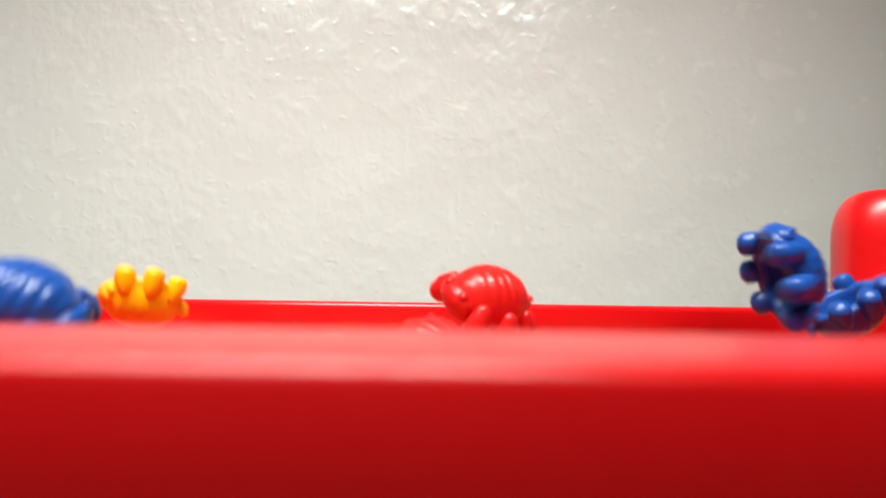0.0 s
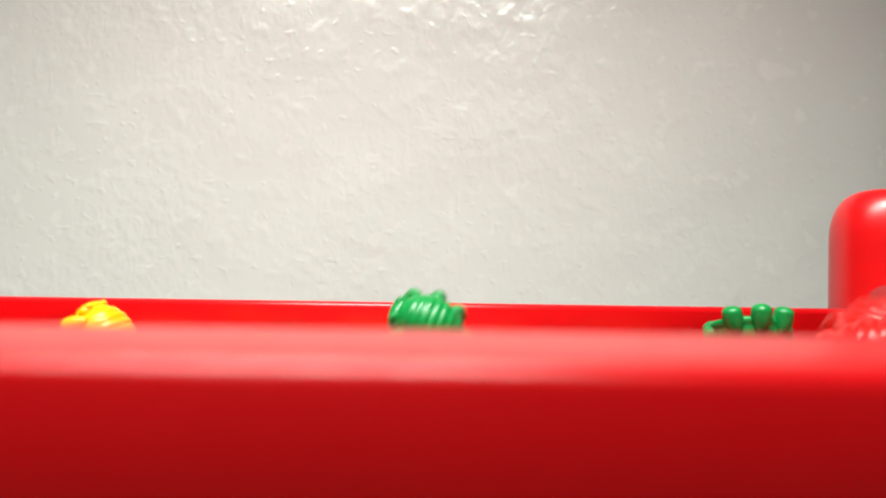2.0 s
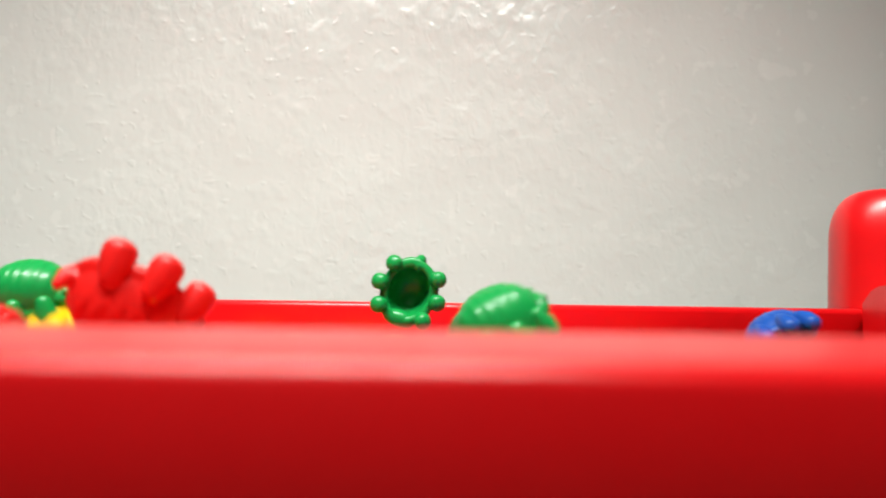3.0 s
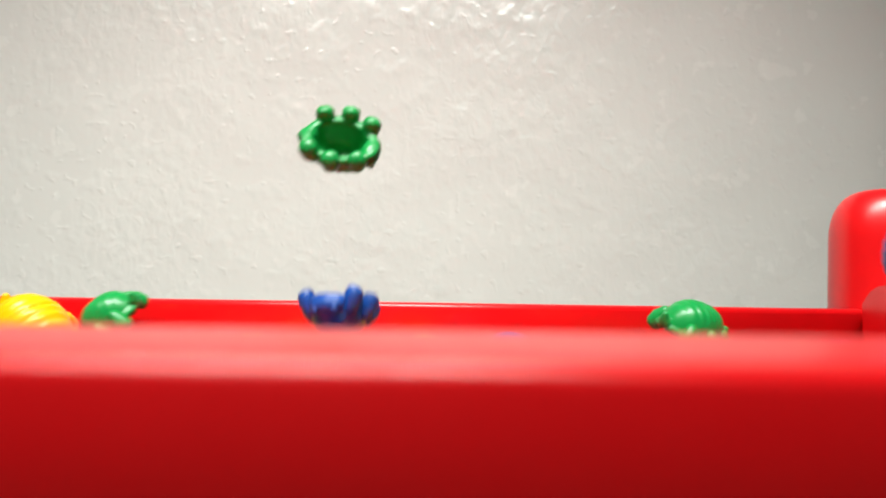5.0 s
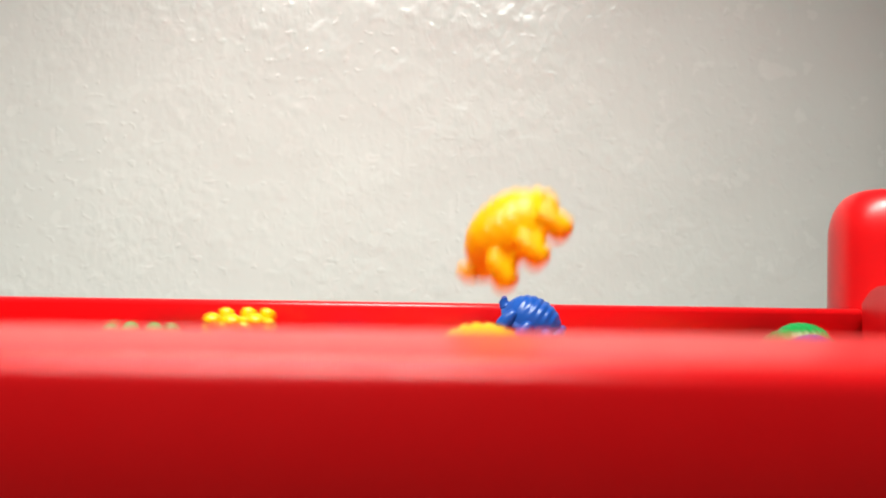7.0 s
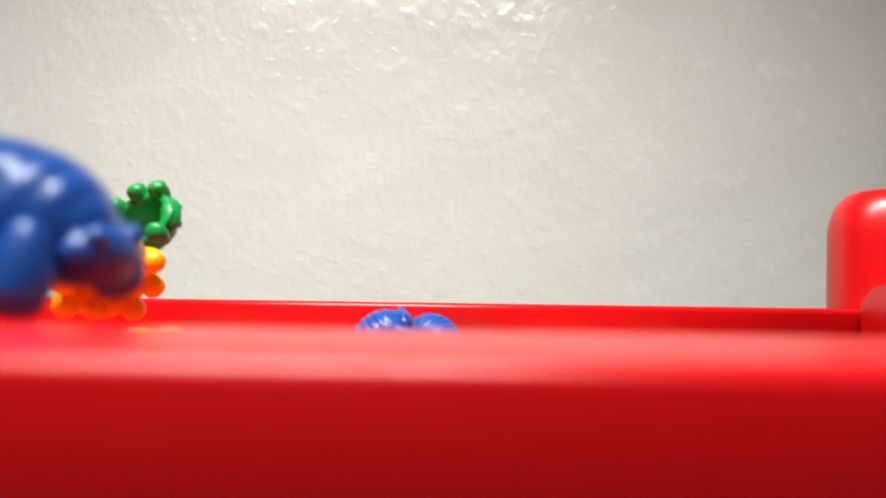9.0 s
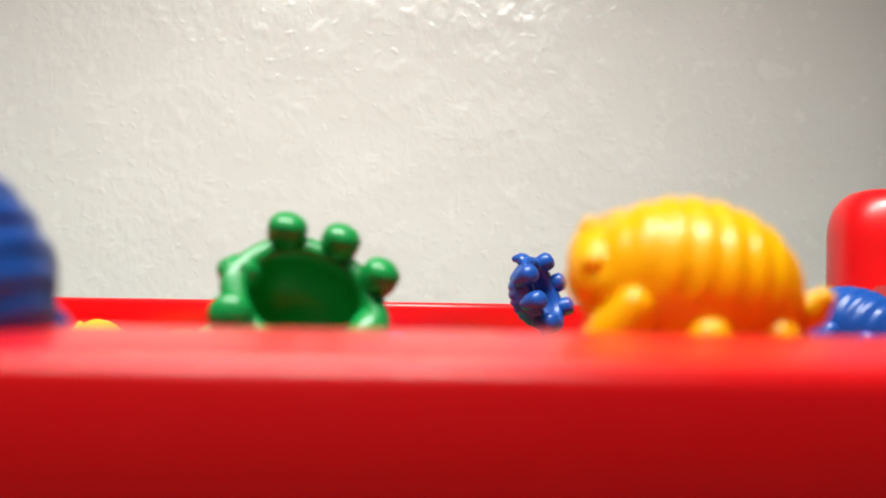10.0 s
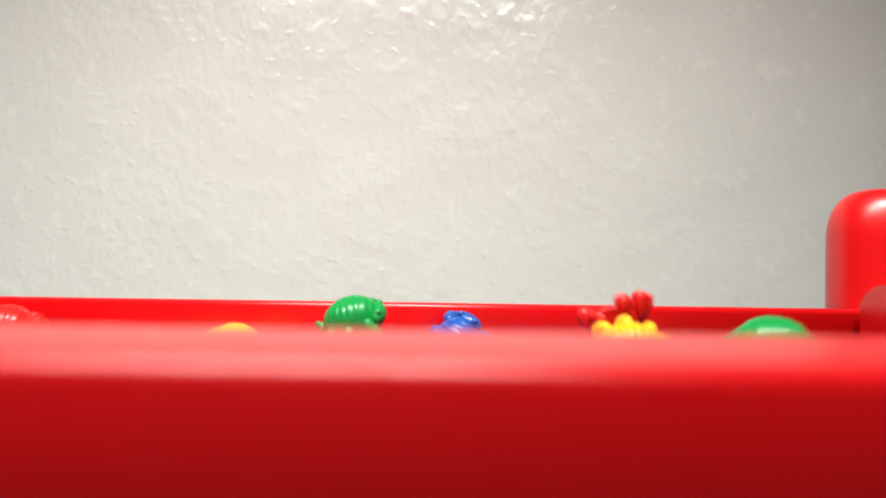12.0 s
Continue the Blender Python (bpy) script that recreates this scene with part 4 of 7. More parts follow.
        (12, pose(0.0222, 0.3060, 0.0359, 0, 0, 165.2)),
    ])
    walk(green[1], [
        (0, pose(-0.1026, 0.2807, 0.0359, 0, 0, -29.7)), (0.1333, pose(-0.1026, 0.2807, 0.0359, 0, 0, -29.7)), (0.1667, pose(-0.1035, 0.2805, 0.0390, 10, 1.3, -14.9)),
        (0.2, pose(-0.1043, 0.2803, 0.0431, 20, 0, 0)), (0.3, pose(-0.1068, 0.2797, 0.0532, 20, 0, 0)), (0.4, pose(-0.1119, 0.2792, 0.0629, 30, -20.9, 1.7)),
        (0.5, pose(-0.1189, 0.2789, 0.0648, 41.8, -41.7, -0.9)), (0.6, pose(-0.1230, 0.2791, 0.0650, -0.8, 8.3, 22.5)), (0.6667, pose(-0.1239, 0.2793, 0.0615, -7.9, 65.5, 56.2)),
        (0.7, pose(-0.1243, 0.2794, 0.0598, 100, 80, 180)), (0.8, pose(-0.1261, 0.2796, 0.0563, 30, 60, 180)), (0.9, pose(-0.1295, 0.2801, 0.0463, 30, 60, 180)),
        (0.9333, pose(-0.1310, 0.2804, 0.0413, 30.4, 22.7, -122.7)), (1, pose(-0.1325, 0.2806, 0.0359, 0, 0, -72)), (1.467, pose(-0.1352, 0.2617, 0.0359, 0, 0, -129.5)),
        (1.967, pose(-0.1378, 0.2428, 0.0359, 0, 0, 172.9)), (2.433, pose(-0.1405, 0.2239, 0.0359, 0, 0, 115.4)), (2.567, pose(-0.1373, 0.2238, 0.0474, 9.1, -7.3, 77.2)),
        (2.667, pose(-0.1341, 0.2236, 0.0558, 20.9, -7.3, 38.2)), (2.8, pose(-0.1310, 0.2235, 0.0612, 30, 0, 0)), (2.9, pose(-0.1283, 0.2233, 0.0635, 30, 0, 0)),
        (3, pose(-0.1319, 0.2234, 0.0634, 30, 0, 0)), (3.1, pose(-0.1400, 0.2235, 0.0602, 30, 0, 0)), (3.2, pose(-0.1485, 0.2237, 0.0545, 21.9, 10.9, -52.4)),
        (3.3, pose(-0.1570, 0.2239, 0.0464, 8.1, 10.9, -106.6)), (3.4, pose(-0.1655, 0.2241, 0.0359, 0, 0, -159)), (5.067, pose(-0.1393, 0.2650, 0.0359, 0, 0, 142.1)),
        (6.733, pose(-0.1131, 0.3060, 0.0395, 34, -26.4, 75.1)), (6.767, pose(-0.1187, 0.3059, 0.0386, 127.7, -35.1, 17.7)), (6.8, pose(-0.1215, 0.3059, 0.0399, 180, 0, 0)),
        (6.9, pose(-0.1334, 0.3056, 0.0440, 180, 0, 0)), (7, pose(-0.1313, 0.3059, 0.0385, 180, 0, 0)), (7.033, pose(-0.1304, 0.3060, 0.0395, 103.1, 23, -18.4)),
        (7.067, pose(-0.1299, 0.3060, 0.0395, 22.2, 9.3, -45.3)), (11.07, pose(-0.0971, 0.3060, 0.0359, 0, 0, -91.4)), (11.13, pose(-0.0888, 0.3066, 0.0400, -42.7, -38.3, -83.2)),
        (11.23, pose(-0.0806, 0.3071, 0.0427, -121.8, -51.2, -29.9)), (11.3, pose(-0.0723, 0.3077, 0.0441, 180, -20, 0)), (11.4, pose(-0.0619, 0.3077, 0.0439, 180, -20, 0)),
        (11.5, pose(-0.0556, 0.3077, 0.0428, 180, -20, 0)), (11.57, pose(-0.0521, 0.3072, 0.0412, -117.2, -25.8, -15.9)), (11.6, pose(-0.0486, 0.3066, 0.0389, -56.2, -15.6, -28.8)),
        (11.67, pose(-0.0451, 0.3060, 0.0359, 0, 0, -26.3)), (12, pose(-0.0451, 0.3060, 0.0359, 0, 0, -26.3)),
    ])
    walk(green[2], [
        (0, pose(0.1411, 0.3060, 0.0359, 0, 0, 170.4)), (0.5333, pose(0.1411, 0.3060, 0.0395, 4.3, -41.8, 168.8)), (0.5667, pose(0.1528, 0.3060, 0.0364, 171.8, -59.7, 4.7)),
        (0.6, pose(0.1524, 0.3060, 0.0376, 180, 0, 0)), (0.7, pose(0.1509, 0.3058, 0.0415, 180, 0, 0)), (0.8, pose(0.1504, 0.3058, 0.0407, 180, 0, 0)),
        (0.8333, pose(0.1502, 0.3058, 0.0396, 121, -13.9, 7.9)), (0.9, pose(0.1499, 0.3059, 0.0380, 59, -13.9, 24.3)), (0.9333, pose(0.1497, 0.3059, 0.0359, 0, 0, 32.1)),
        (2.5, pose(0.1445, 0.3015, 0.0359, 0, 0, -17.4)), (4.033, pose(0.1392, 0.2971, 0.0359, 0, 0, -66.9)), (5.567, pose(0.1339, 0.2927, 0.0359, 0, 0, -116.5)),
        (5.633, pose(0.1331, 0.2925, 0.0402, 42.4, 47.4, -97.2)), (5.667, pose(0.1323, 0.2923, 0.0442, 137.6, 47.4, -19.3)), (5.7, pose(0.1315, 0.2922, 0.0478, 180, 0, 0)),
        (5.733, pose(0.1305, 0.2920, 0.0514, 122.3, -14.8, -9)), (5.8, pose(0.1295, 0.2918, 0.0549, 60, -30, 0)), (5.8667, pose(0.1310, 0.2917, 0.0562, 27.3, 19.7, 28.7)),
        (5.9, pose(0.1318, 0.2917, 0.0569, 16.7, 48, 34.4)), (6, pose(0.1330, 0.2917, 0.0561, 47.9, 72.1, 67.7)), (6.1, pose(0.1347, 0.2920, 0.0516, -13.5, 59, 14.7)),
        (6.2, pose(0.1376, 0.2922, 0.0449, -27.1, -4, 25)), (6.3, pose(0.1353, 0.2822, 0.0359, 0, 0, 53.8)), (12, pose(0.1353, 0.2822, 0.0359, 0, 0, 53.8)),
    ])
    walk(yellow[2], [
        (0, pose(-0.0472, 0.3060, 0.0359, 0, 0, -67.6)), (0.6333, pose(-0.0472, 0.3060, 0.0359, 0, 0, -67.6)), (0.6667, pose(-0.0231, 0.3070, 0.0363, 10, 3, -33.8)),
        (0.7, pose(-0.0265, 0.3080, 0.0384, 20, 0, 0)), (0.8, pose(-0.0360, 0.3077, 0.0430, 20, 0, 0)), (0.9, pose(-0.0417, 0.3078, 0.0410, 20, 0, 0)),
        (0.9667, pose(-0.0449, 0.3069, 0.0388, 10, -0.7, 7.8)), (1, pose(-0.0482, 0.3060, 0.0359, 0, 0, 15.6)), (3.433, pose(-0.0396, 0.2809, 0.0359, 0, 0, -48.9)),
        (3.467, pose(-0.0381, 0.2808, 0.0359, 15, 3.3, -24.4)), (3.5, pose(-0.0365, 0.2807, 0.0368, 30, 0, 0)), (3.6, pose(-0.0321, 0.2802, 0.0442, 20, -10, 0)),
        (3.7, pose(-0.0287, 0.2802, 0.0449, 20, -10, 0)), (3.8, pose(-0.0257, 0.2805, 0.0399, 20, -10, 0)), (3.833, pose(-0.0243, 0.2806, 0.0395, 12.4, 2.6, -76.3)),
        (3.867, pose(-0.0236, 0.2807, 0.0359, 0, 0, -141.2)), (5.333, pose(-0.0105, 0.2154, 0.0359, 0, 0, -95.6)), (5.367, pose(-0.0104, 0.2130, 0.0395, 0.2, -10, -92.8)),
        (5.4, pose(-0.0104, 0.2106, 0.0428, 65.3, 34.5, -50.2)), (5.4667, pose(-0.0105, 0.2061, 0.0479, 128.6, 24, 0.9)), (5.5, pose(-0.0105, 0.2038, 0.0505, 149.8, 5.2, 14.5)),
        (5.533, pose(-0.0101, 0.1951, 0.0543, -141.9, -31.1, 7.6)), (5.6, pose(-0.0100, 0.1864, 0.0580, -85, 0, 0)), (5.7, pose(-0.0069, 0.1720, 0.0610, -85, 0, 0)),
        (5.8, pose(-0.0059, 0.1676, 0.0625, -50, 0, 0)), (5.867, pose(-0.0079, 0.1769, 0.0626, 5, 0, 0)), (5.9, pose(-0.0098, 0.1862, 0.0626, 41.9, 13.8, -4.6)),
        (6, pose(-0.0083, 0.1870, 0.0621, 21.1, 25.2, -14.1)), (6.1, pose(-0.0080, 0.1764, 0.0632, 7.5, -3.3, -11)), (6.2, pose(-0.0084, 0.1863, 0.0611, -30, -60, 0)),
        (6.267, pose(-0.0070, 0.1919, 0.0589, 9.9, -52.1, -110.1)), (6.3, pose(-0.0056, 0.1975, 0.0567, 0, -30, 180)), (6.4, pose(-0.0022, 0.2239, 0.0528, 0, -60, 180)),
        (6.5, pose(-0.0001, 0.2248, 0.0384, 0, -60, 180)), (6.533, pose(0.0008, 0.2251, 0.0395, -30.7, -29.4, -87.4)), (6.567, pose(0.0013, 0.2253, 0.0395, -5.6, -1.2, -24.4)),
        (8.567, pose(-0.0890, 0.2071, 0.0359, 0, 0, -35.8)), (8.667, pose(-0.0925, 0.2074, 0.0493, -1.6, -14.9, -37.5)), (8.8, pose(-0.0960, 0.2078, 0.0593, -3, -29.9, -38.8)),
        (8.933, pose(-0.0995, 0.2082, 0.0660, -4.2, -44.9, -40)), (9.067, pose(-0.1030, 0.2085, 0.0692, -5.2, -59.9, -41)), (9.167, pose(-0.1065, 0.2089, 0.0691, -6.2, -75, -42)),
        (9.3, pose(-0.1099, 0.2093, 0.0656, -50, -90, 0)), (9.4, pose(-0.1128, 0.2096, 0.0603, 20, -80, 0)), (9.5, pose(-0.1124, 0.2103, 0.0481, 30, -20, 0)),
        (9.533, pose(-0.1123, 0.2105, 0.0422, 21, -0.9, -61.6)), (9.6, pose(-0.1099, 0.2113, 0.0359, 0, 0, -124.7)), (12, pose(-0.1099, 0.2113, 0.0359, 0, 0, -124.7)),
    ])
    walk(green[3], [
        (0, pose(0.0515, 0.2926, 0.0359, 0, 0, -162.9)), (0.8667, pose(0.0515, 0.2926, 0.0359, 0, 0, -162.9)), (0.9, pose(0.0487, 0.2926, 0.0385, 14.4, 58.9, -154.8)),
        (0.9667, pose(0.0459, 0.2925, 0.0406, 165.6, 58.9, -8.2)), (1, pose(0.0431, 0.2925, 0.0423, 180, 0, 0)), (1.1, pose(0.0370, 0.2924, 0.0445, 120, 0, 0)),
        (1.2, pose(0.0365, 0.2923, 0.0453, 60, 0, 0)), (1.3, pose(0.0350, 0.2921, 0.0490, 60, 0, 0)), (1.4, pose(0.0477, 0.2919, 0.0534, 60, 0, 0)),
        (1.5, pose(0.0462, 0.2916, 0.0558, 60, 0, 0)), (1.6, pose(0.0551, 0.2921, 0.0486, 60, 0, 0)), (1.667, pose(0.0558, 0.2924, 0.0426, 30, -15.6, 54)),
        (1.7, pose(0.0566, 0.2927, 0.0359, 0, 0, 108)), (3.467, pose(0.0402, 0.2865, 0.0359, 0, 0, 165.7)), (5.2, pose(0.0239, 0.2803, 0.0359, 0, 0, -136.7)),
        (5.3, pose(0.0241, 0.2802, 0.0427, 10, 6.8, -68.4)), (5.4, pose(0.0243, 0.2801, 0.0472, 20, 0, 0)), (5.5, pose(0.0245, 0.2800, 0.0493, 25, 0, 0)),
        (5.6, pose(0.0280, 0.2796, 0.0559, 30, -10, 0)), (5.7, pose(0.0294, 0.2795, 0.0566, 10, -40, 0)), (5.8, pose(0.0307, 0.2793, 0.0605, -10, -70, 0)),
        (5.9, pose(0.0316, 0.2744, 0.0672, -142, -61.7, -178)), (6, pose(0.0296, 0.2550, 0.0658, -147.7, -33.7, 176.3)), (6.1, pose(0.0276, 0.2678, 0.0665, -107.8, -26.2, 175.5)),
        (6.2, pose(0.0244, 0.2681, 0.0610, -60, 5, 180)), (6.3, pose(0.0246, 0.2687, 0.0519, -60, 20, 180)), (6.367, pose(0.0247, 0.2690, 0.0444, -23.3, 25.7, -118.2)),
        (6.433, pose(0.0247, 0.2694, 0.0359, 0, 0, -65.7)), (8.233, pose(0.0019, 0.2697, 0.0359, 0, 0, -76.7)), (8.267, pose(0.0030, 0.2695, 0.0359, 15, 5.2, -38.3)),
        (8.3, pose(0.0041, 0.2694, 0.0383, 30, 0, 0)), (8.4, pose(0.0073, 0.2690, 0.0453, 30, 0, 0)), (8.5, pose(0.0105, 0.2689, 0.0468, 50, -10, 0)),
        (8.6, pose(0.0132, 0.2692, 0.0426, 50, -10, 0)), (8.667, pose(0.0146, 0.2693, 0.0396, 22, -18.2, 57.7)), (8.7, pose(0.0160, 0.2694, 0.0359, 0, 0, 112)),
        (12, pose(0.0160, 0.2694, 0.0359, 0, 0, 112)),
    ])
    walk(red[4], [
        (0, pose(0.0946, 0.2807, 0.0359, 0, 0, -96.7)), (0.9333, pose(0.0946, 0.2807, 0.0395, 25.8, 4.5, -71.3)), (0.9667, pose(0.0972, 0.2805, 0.0393, 75.3, -22.6, -22.6)),
        (1, pose(0.0985, 0.2804, 0.0417, 100, -60, 0)), (1.1, pose(0.1040, 0.2799, 0.0509, 70, -80, 0)), (1.2, pose(0.1080, 0.2796, 0.0564, 40, -60, 0)),
        (1.3, pose(0.1030, 0.2795, 0.0570, 40, -60, 0)), (1.4, pose(0.1053, 0.2797, 0.0541, 40, -60, 0)), (1.5, pose(0.1085, 0.2798, 0.0527, 40, -60, 0)),
        (1.6, pose(0.1095, 0.2802, 0.0444, 40, -60, 0)), (1.633, pose(0.1099, 0.2804, 0.0404, 25.2, -25.9, -23.9)), (1.667, pose(0.1104, 0.2806, 0.0359, 0, 0, -52.5)),
        (7, pose(0.1146, 0.2806, 0.0359, 0, 0, 13.3)), (7.033, pose(0.1137, 0.2805, 0.0391, 53.2, -4.8, 9.7)), (7.067, pose(0.1127, 0.2803, 0.0420, 106.8, -4.8, 3.6)),
        (7.1, pose(0.1118, 0.2802, 0.0448, 160, 0, 0)), (7.2, pose(0.1085, 0.2797, 0.0531, 170, 0, 0)), (7.3, pose(0.1046, 0.2796, 0.0549, 160, -10, 0)),
        (7.4, pose(0.1060, 0.2799, 0.0498, 160, -10, 0)), (7.467, pose(0.1069, 0.2801, 0.0459, 128.2, -58.9, 29)), (7.5, pose(0.1077, 0.2803, 0.0413, 23.2, -50.9, 131.6)),
        (7.567, pose(0.1085, 0.2804, 0.0359, 0, 0, 151.6)), (8.733, pose(0.1279, 0.2698, 0.0359, 0, 0, -140.4)), (9.933, pose(0.1473, 0.2592, 0.0359, 0, 0, -72.3)),
        (9.967, pose(0.1456, 0.2589, 0.0421, -23.3, -24.1, -42.2)), (10, pose(0.1439, 0.2586, 0.0479, -60, -30, 0)), (10.1, pose(0.1398, 0.2579, 0.0606, -60, -30, 0)),
        (10.2, pose(0.1344, 0.2579, 0.0595, -60, -30, 0)), (10.3, pose(0.1309, 0.2582, 0.0551, 20, -30, 0)), (10.43, pose(0.1267, 0.2585, 0.0470, 19.4, -8.8, -65.1)),
        (10.53, pose(0.1226, 0.2588, 0.0359, 0, 0, -128.8)), (10.9, pose(0.1250, 0.2758, 0.0359, 0, 0, -70.2)), (11.23, pose(0.1274, 0.2928, 0.0359, 0, 0, -11.5)),
        (11.27, pose(0.1286, 0.2927, 0.0379, -28.1, -16.4, -10.2)), (11.3, pose(0.1297, 0.2926, 0.0406, -60, -30, 0)), (11.4, pose(0.1329, 0.2922, 0.0467, -129, -20.2, 35.2)),
        (11.5, pose(0.1367, 0.2921, 0.0505, 168.7, 7, 58.1)), (11.6, pose(0.1314, 0.2798, 0.0524, -139.3, -0.4, 26.2)), (11.7, pose(0.1229, 0.2582, 0.0543, -150, 20, 0)),
        (11.8, pose(0.1281, 0.2587, 0.0464, -150, 20, 0)), (11.83, pose(0.1298, 0.2588, 0.0431, 165.1, 69.3, -15.7)), (11.87, pose(0.1316, 0.2590, 0.0396, 30.2, 50, -125.3)),
        (11.9, pose(0.1428, 0.2563, 0.0359, 0, 0, -119.9)), (12, pose(0.1428, 0.2563, 0.0359, 0, 0, -119.9)),
    ])
    walk(yellow[3], [
        (0, pose(-0.0243, 0.1165, 0.0359, 0, 0, -42.5)), (0.9333, pose(-0.0243, 0.1165, 0.0359, 0, 0, -42.5)), (1.033, pose(-0.0211, 0.1166, 0.0437, 20, 3.8, -21.3)),
        (1.1, pose(-0.0169, 0.1163, 0.0503, 40, 0, 0)), (1.2, pose(-0.0114, 0.1159, 0.0571, 40, 0, 0)), (1.3, pose(-0.0077, 0.1151, 0.0635, 50, -20, 0)),
        (1.3667, pose(-0.0036, 0.1125, 0.0654, 99.3, -11.5, 14.1)), (1.4, pose(-0.0016, 0.1112, 0.0663, 133.3, -27.9, 14.5)), (1.5, pose(0.0060, 0.0990, 0.0679, 147.3, -41.7, 1.7)),
        (1.6, pose(0.0140, 0.1111, 0.0681, 134, -26.6, 15.4)), (1.6667, pose(0.0213, 0.1136, 0.0666, 86.4, 7.2, 12.1)), (1.7, pose(0.0249, 0.1149, 0.0658, 60, 20, 0)),
        (1.8, pose(0.0293, 0.1158, 0.0592, 50, 35, 0)), (1.9, pose(0.0318, 0.1163, 0.0510, 50, 35, 0)), (1.967, pose(0.0335, 0.1166, 0.0440, 19, 23, -33.2)),
        (2.033, pose(0.0352, 0.1169, 0.0359, 0, 0, -54.9)), (3.233, pose(0.0377, 0.1518, 0.0359, 0, 0, 10)), (4.467, pose(0.0402, 0.1867, 0.0359, 0, 0, 74.8)),
        (4.567, pose(0.0426, 0.1869, 0.0423, 9.7, -4.5, 50)), (4.7, pose(0.0451, 0.1870, 0.0457, 20.3, -4.5, 24.8)), (4.8, pose(0.0476, 0.1871, 0.0463, 30, 0, 0)),
        (4.9, pose(0.0497, 0.1872, 0.0444, 30, 0, 0)), (5, pose(0.0516, 0.1873, 0.0410, 15, -1.4, 10.7)), (5.067, pose(0.0534, 0.1874, 0.0359, 0, 0, 21.4)),
        (5.967, pose(0.0301, 0.1847, 0.0359, 0, 0, -30.1)), (6.833, pose(0.0068, 0.1820, 0.0359, 0, 0, -81.6)), (6.933, pose(0.0081, 0.1752, 0.0425, 15, 5.6, -40.8)),
        (7, pose(0.0094, 0.1684, 0.0476, 30, 0, 0)), (7.1, pose(0.0109, 0.1602, 0.0517, 30, -10, 0)), (7.2, pose(0.0123, 0.1493, 0.0573, 30, -15, 0)),
        (7.3, pose(0.0159, 0.1446, 0.0600, 28.5, -9.8, 17.5)), (7.4, pose(0.0189, 0.1427, 0.0612, 26.9, -14.7, 35.1)), (7.5, pose(0.0228, 0.1560, 0.0606, 21.9, -15.9, 54.7)),
        (7.6, pose(0.0237, 0.1681, 0.0536, 50, 0, 0)), (7.7, pose(0.0236, 0.1684, 0.0478, 50, 0, 0)), (7.733, pose(0.0236, 0.1686, 0.0443, 36.1, -16.4, 47.6)),
        (7.8, pose(0.0236, 0.1687, 0.0403, 13.9, -16.4, 99.6)), (7.833, pose(0.0236, 0.1689, 0.0359, 0, 0, 147.3)), (9.333, pose(0.0461, 0.1579, 0.0359, 0, 0, 84.5)),
        (10.8, pose(0.0687, 0.1469, 0.0359, 0, 0, 21.8)), (10.9, pose(0.0718, 0.1468, 0.0422, 2.7, 5, -33.9)), (11, pose(0.0740, 0.1467, 0.0488, 0, 10, -90)),
        (11.1, pose(0.0781, 0.1465, 0.0483, 0, 10, -90)), (11.2, pose(0.0814, 0.1464, 0.0506, 0, 10, -90)), (11.3, pose(0.0797, 0.1465, 0.0497, 0, 10, -90)),
        (11.4, pose(0.0768, 0.1466, 0.0464, 0, 10, -90)), (11.47, pose(0.0751, 0.1468, 0.0436, 3.4, 7.2, -39.6)), (11.5, pose(0.0735, 0.1469, 0.0401, 3.4, 2.8, 10.3)),
        (11.57, pose(0.0822, 0.1526, 0.0359, 0, 0, 60.2)), (12, pose(0.0822, 0.1526, 0.0359, 0, 0, 60.2)),
    ])
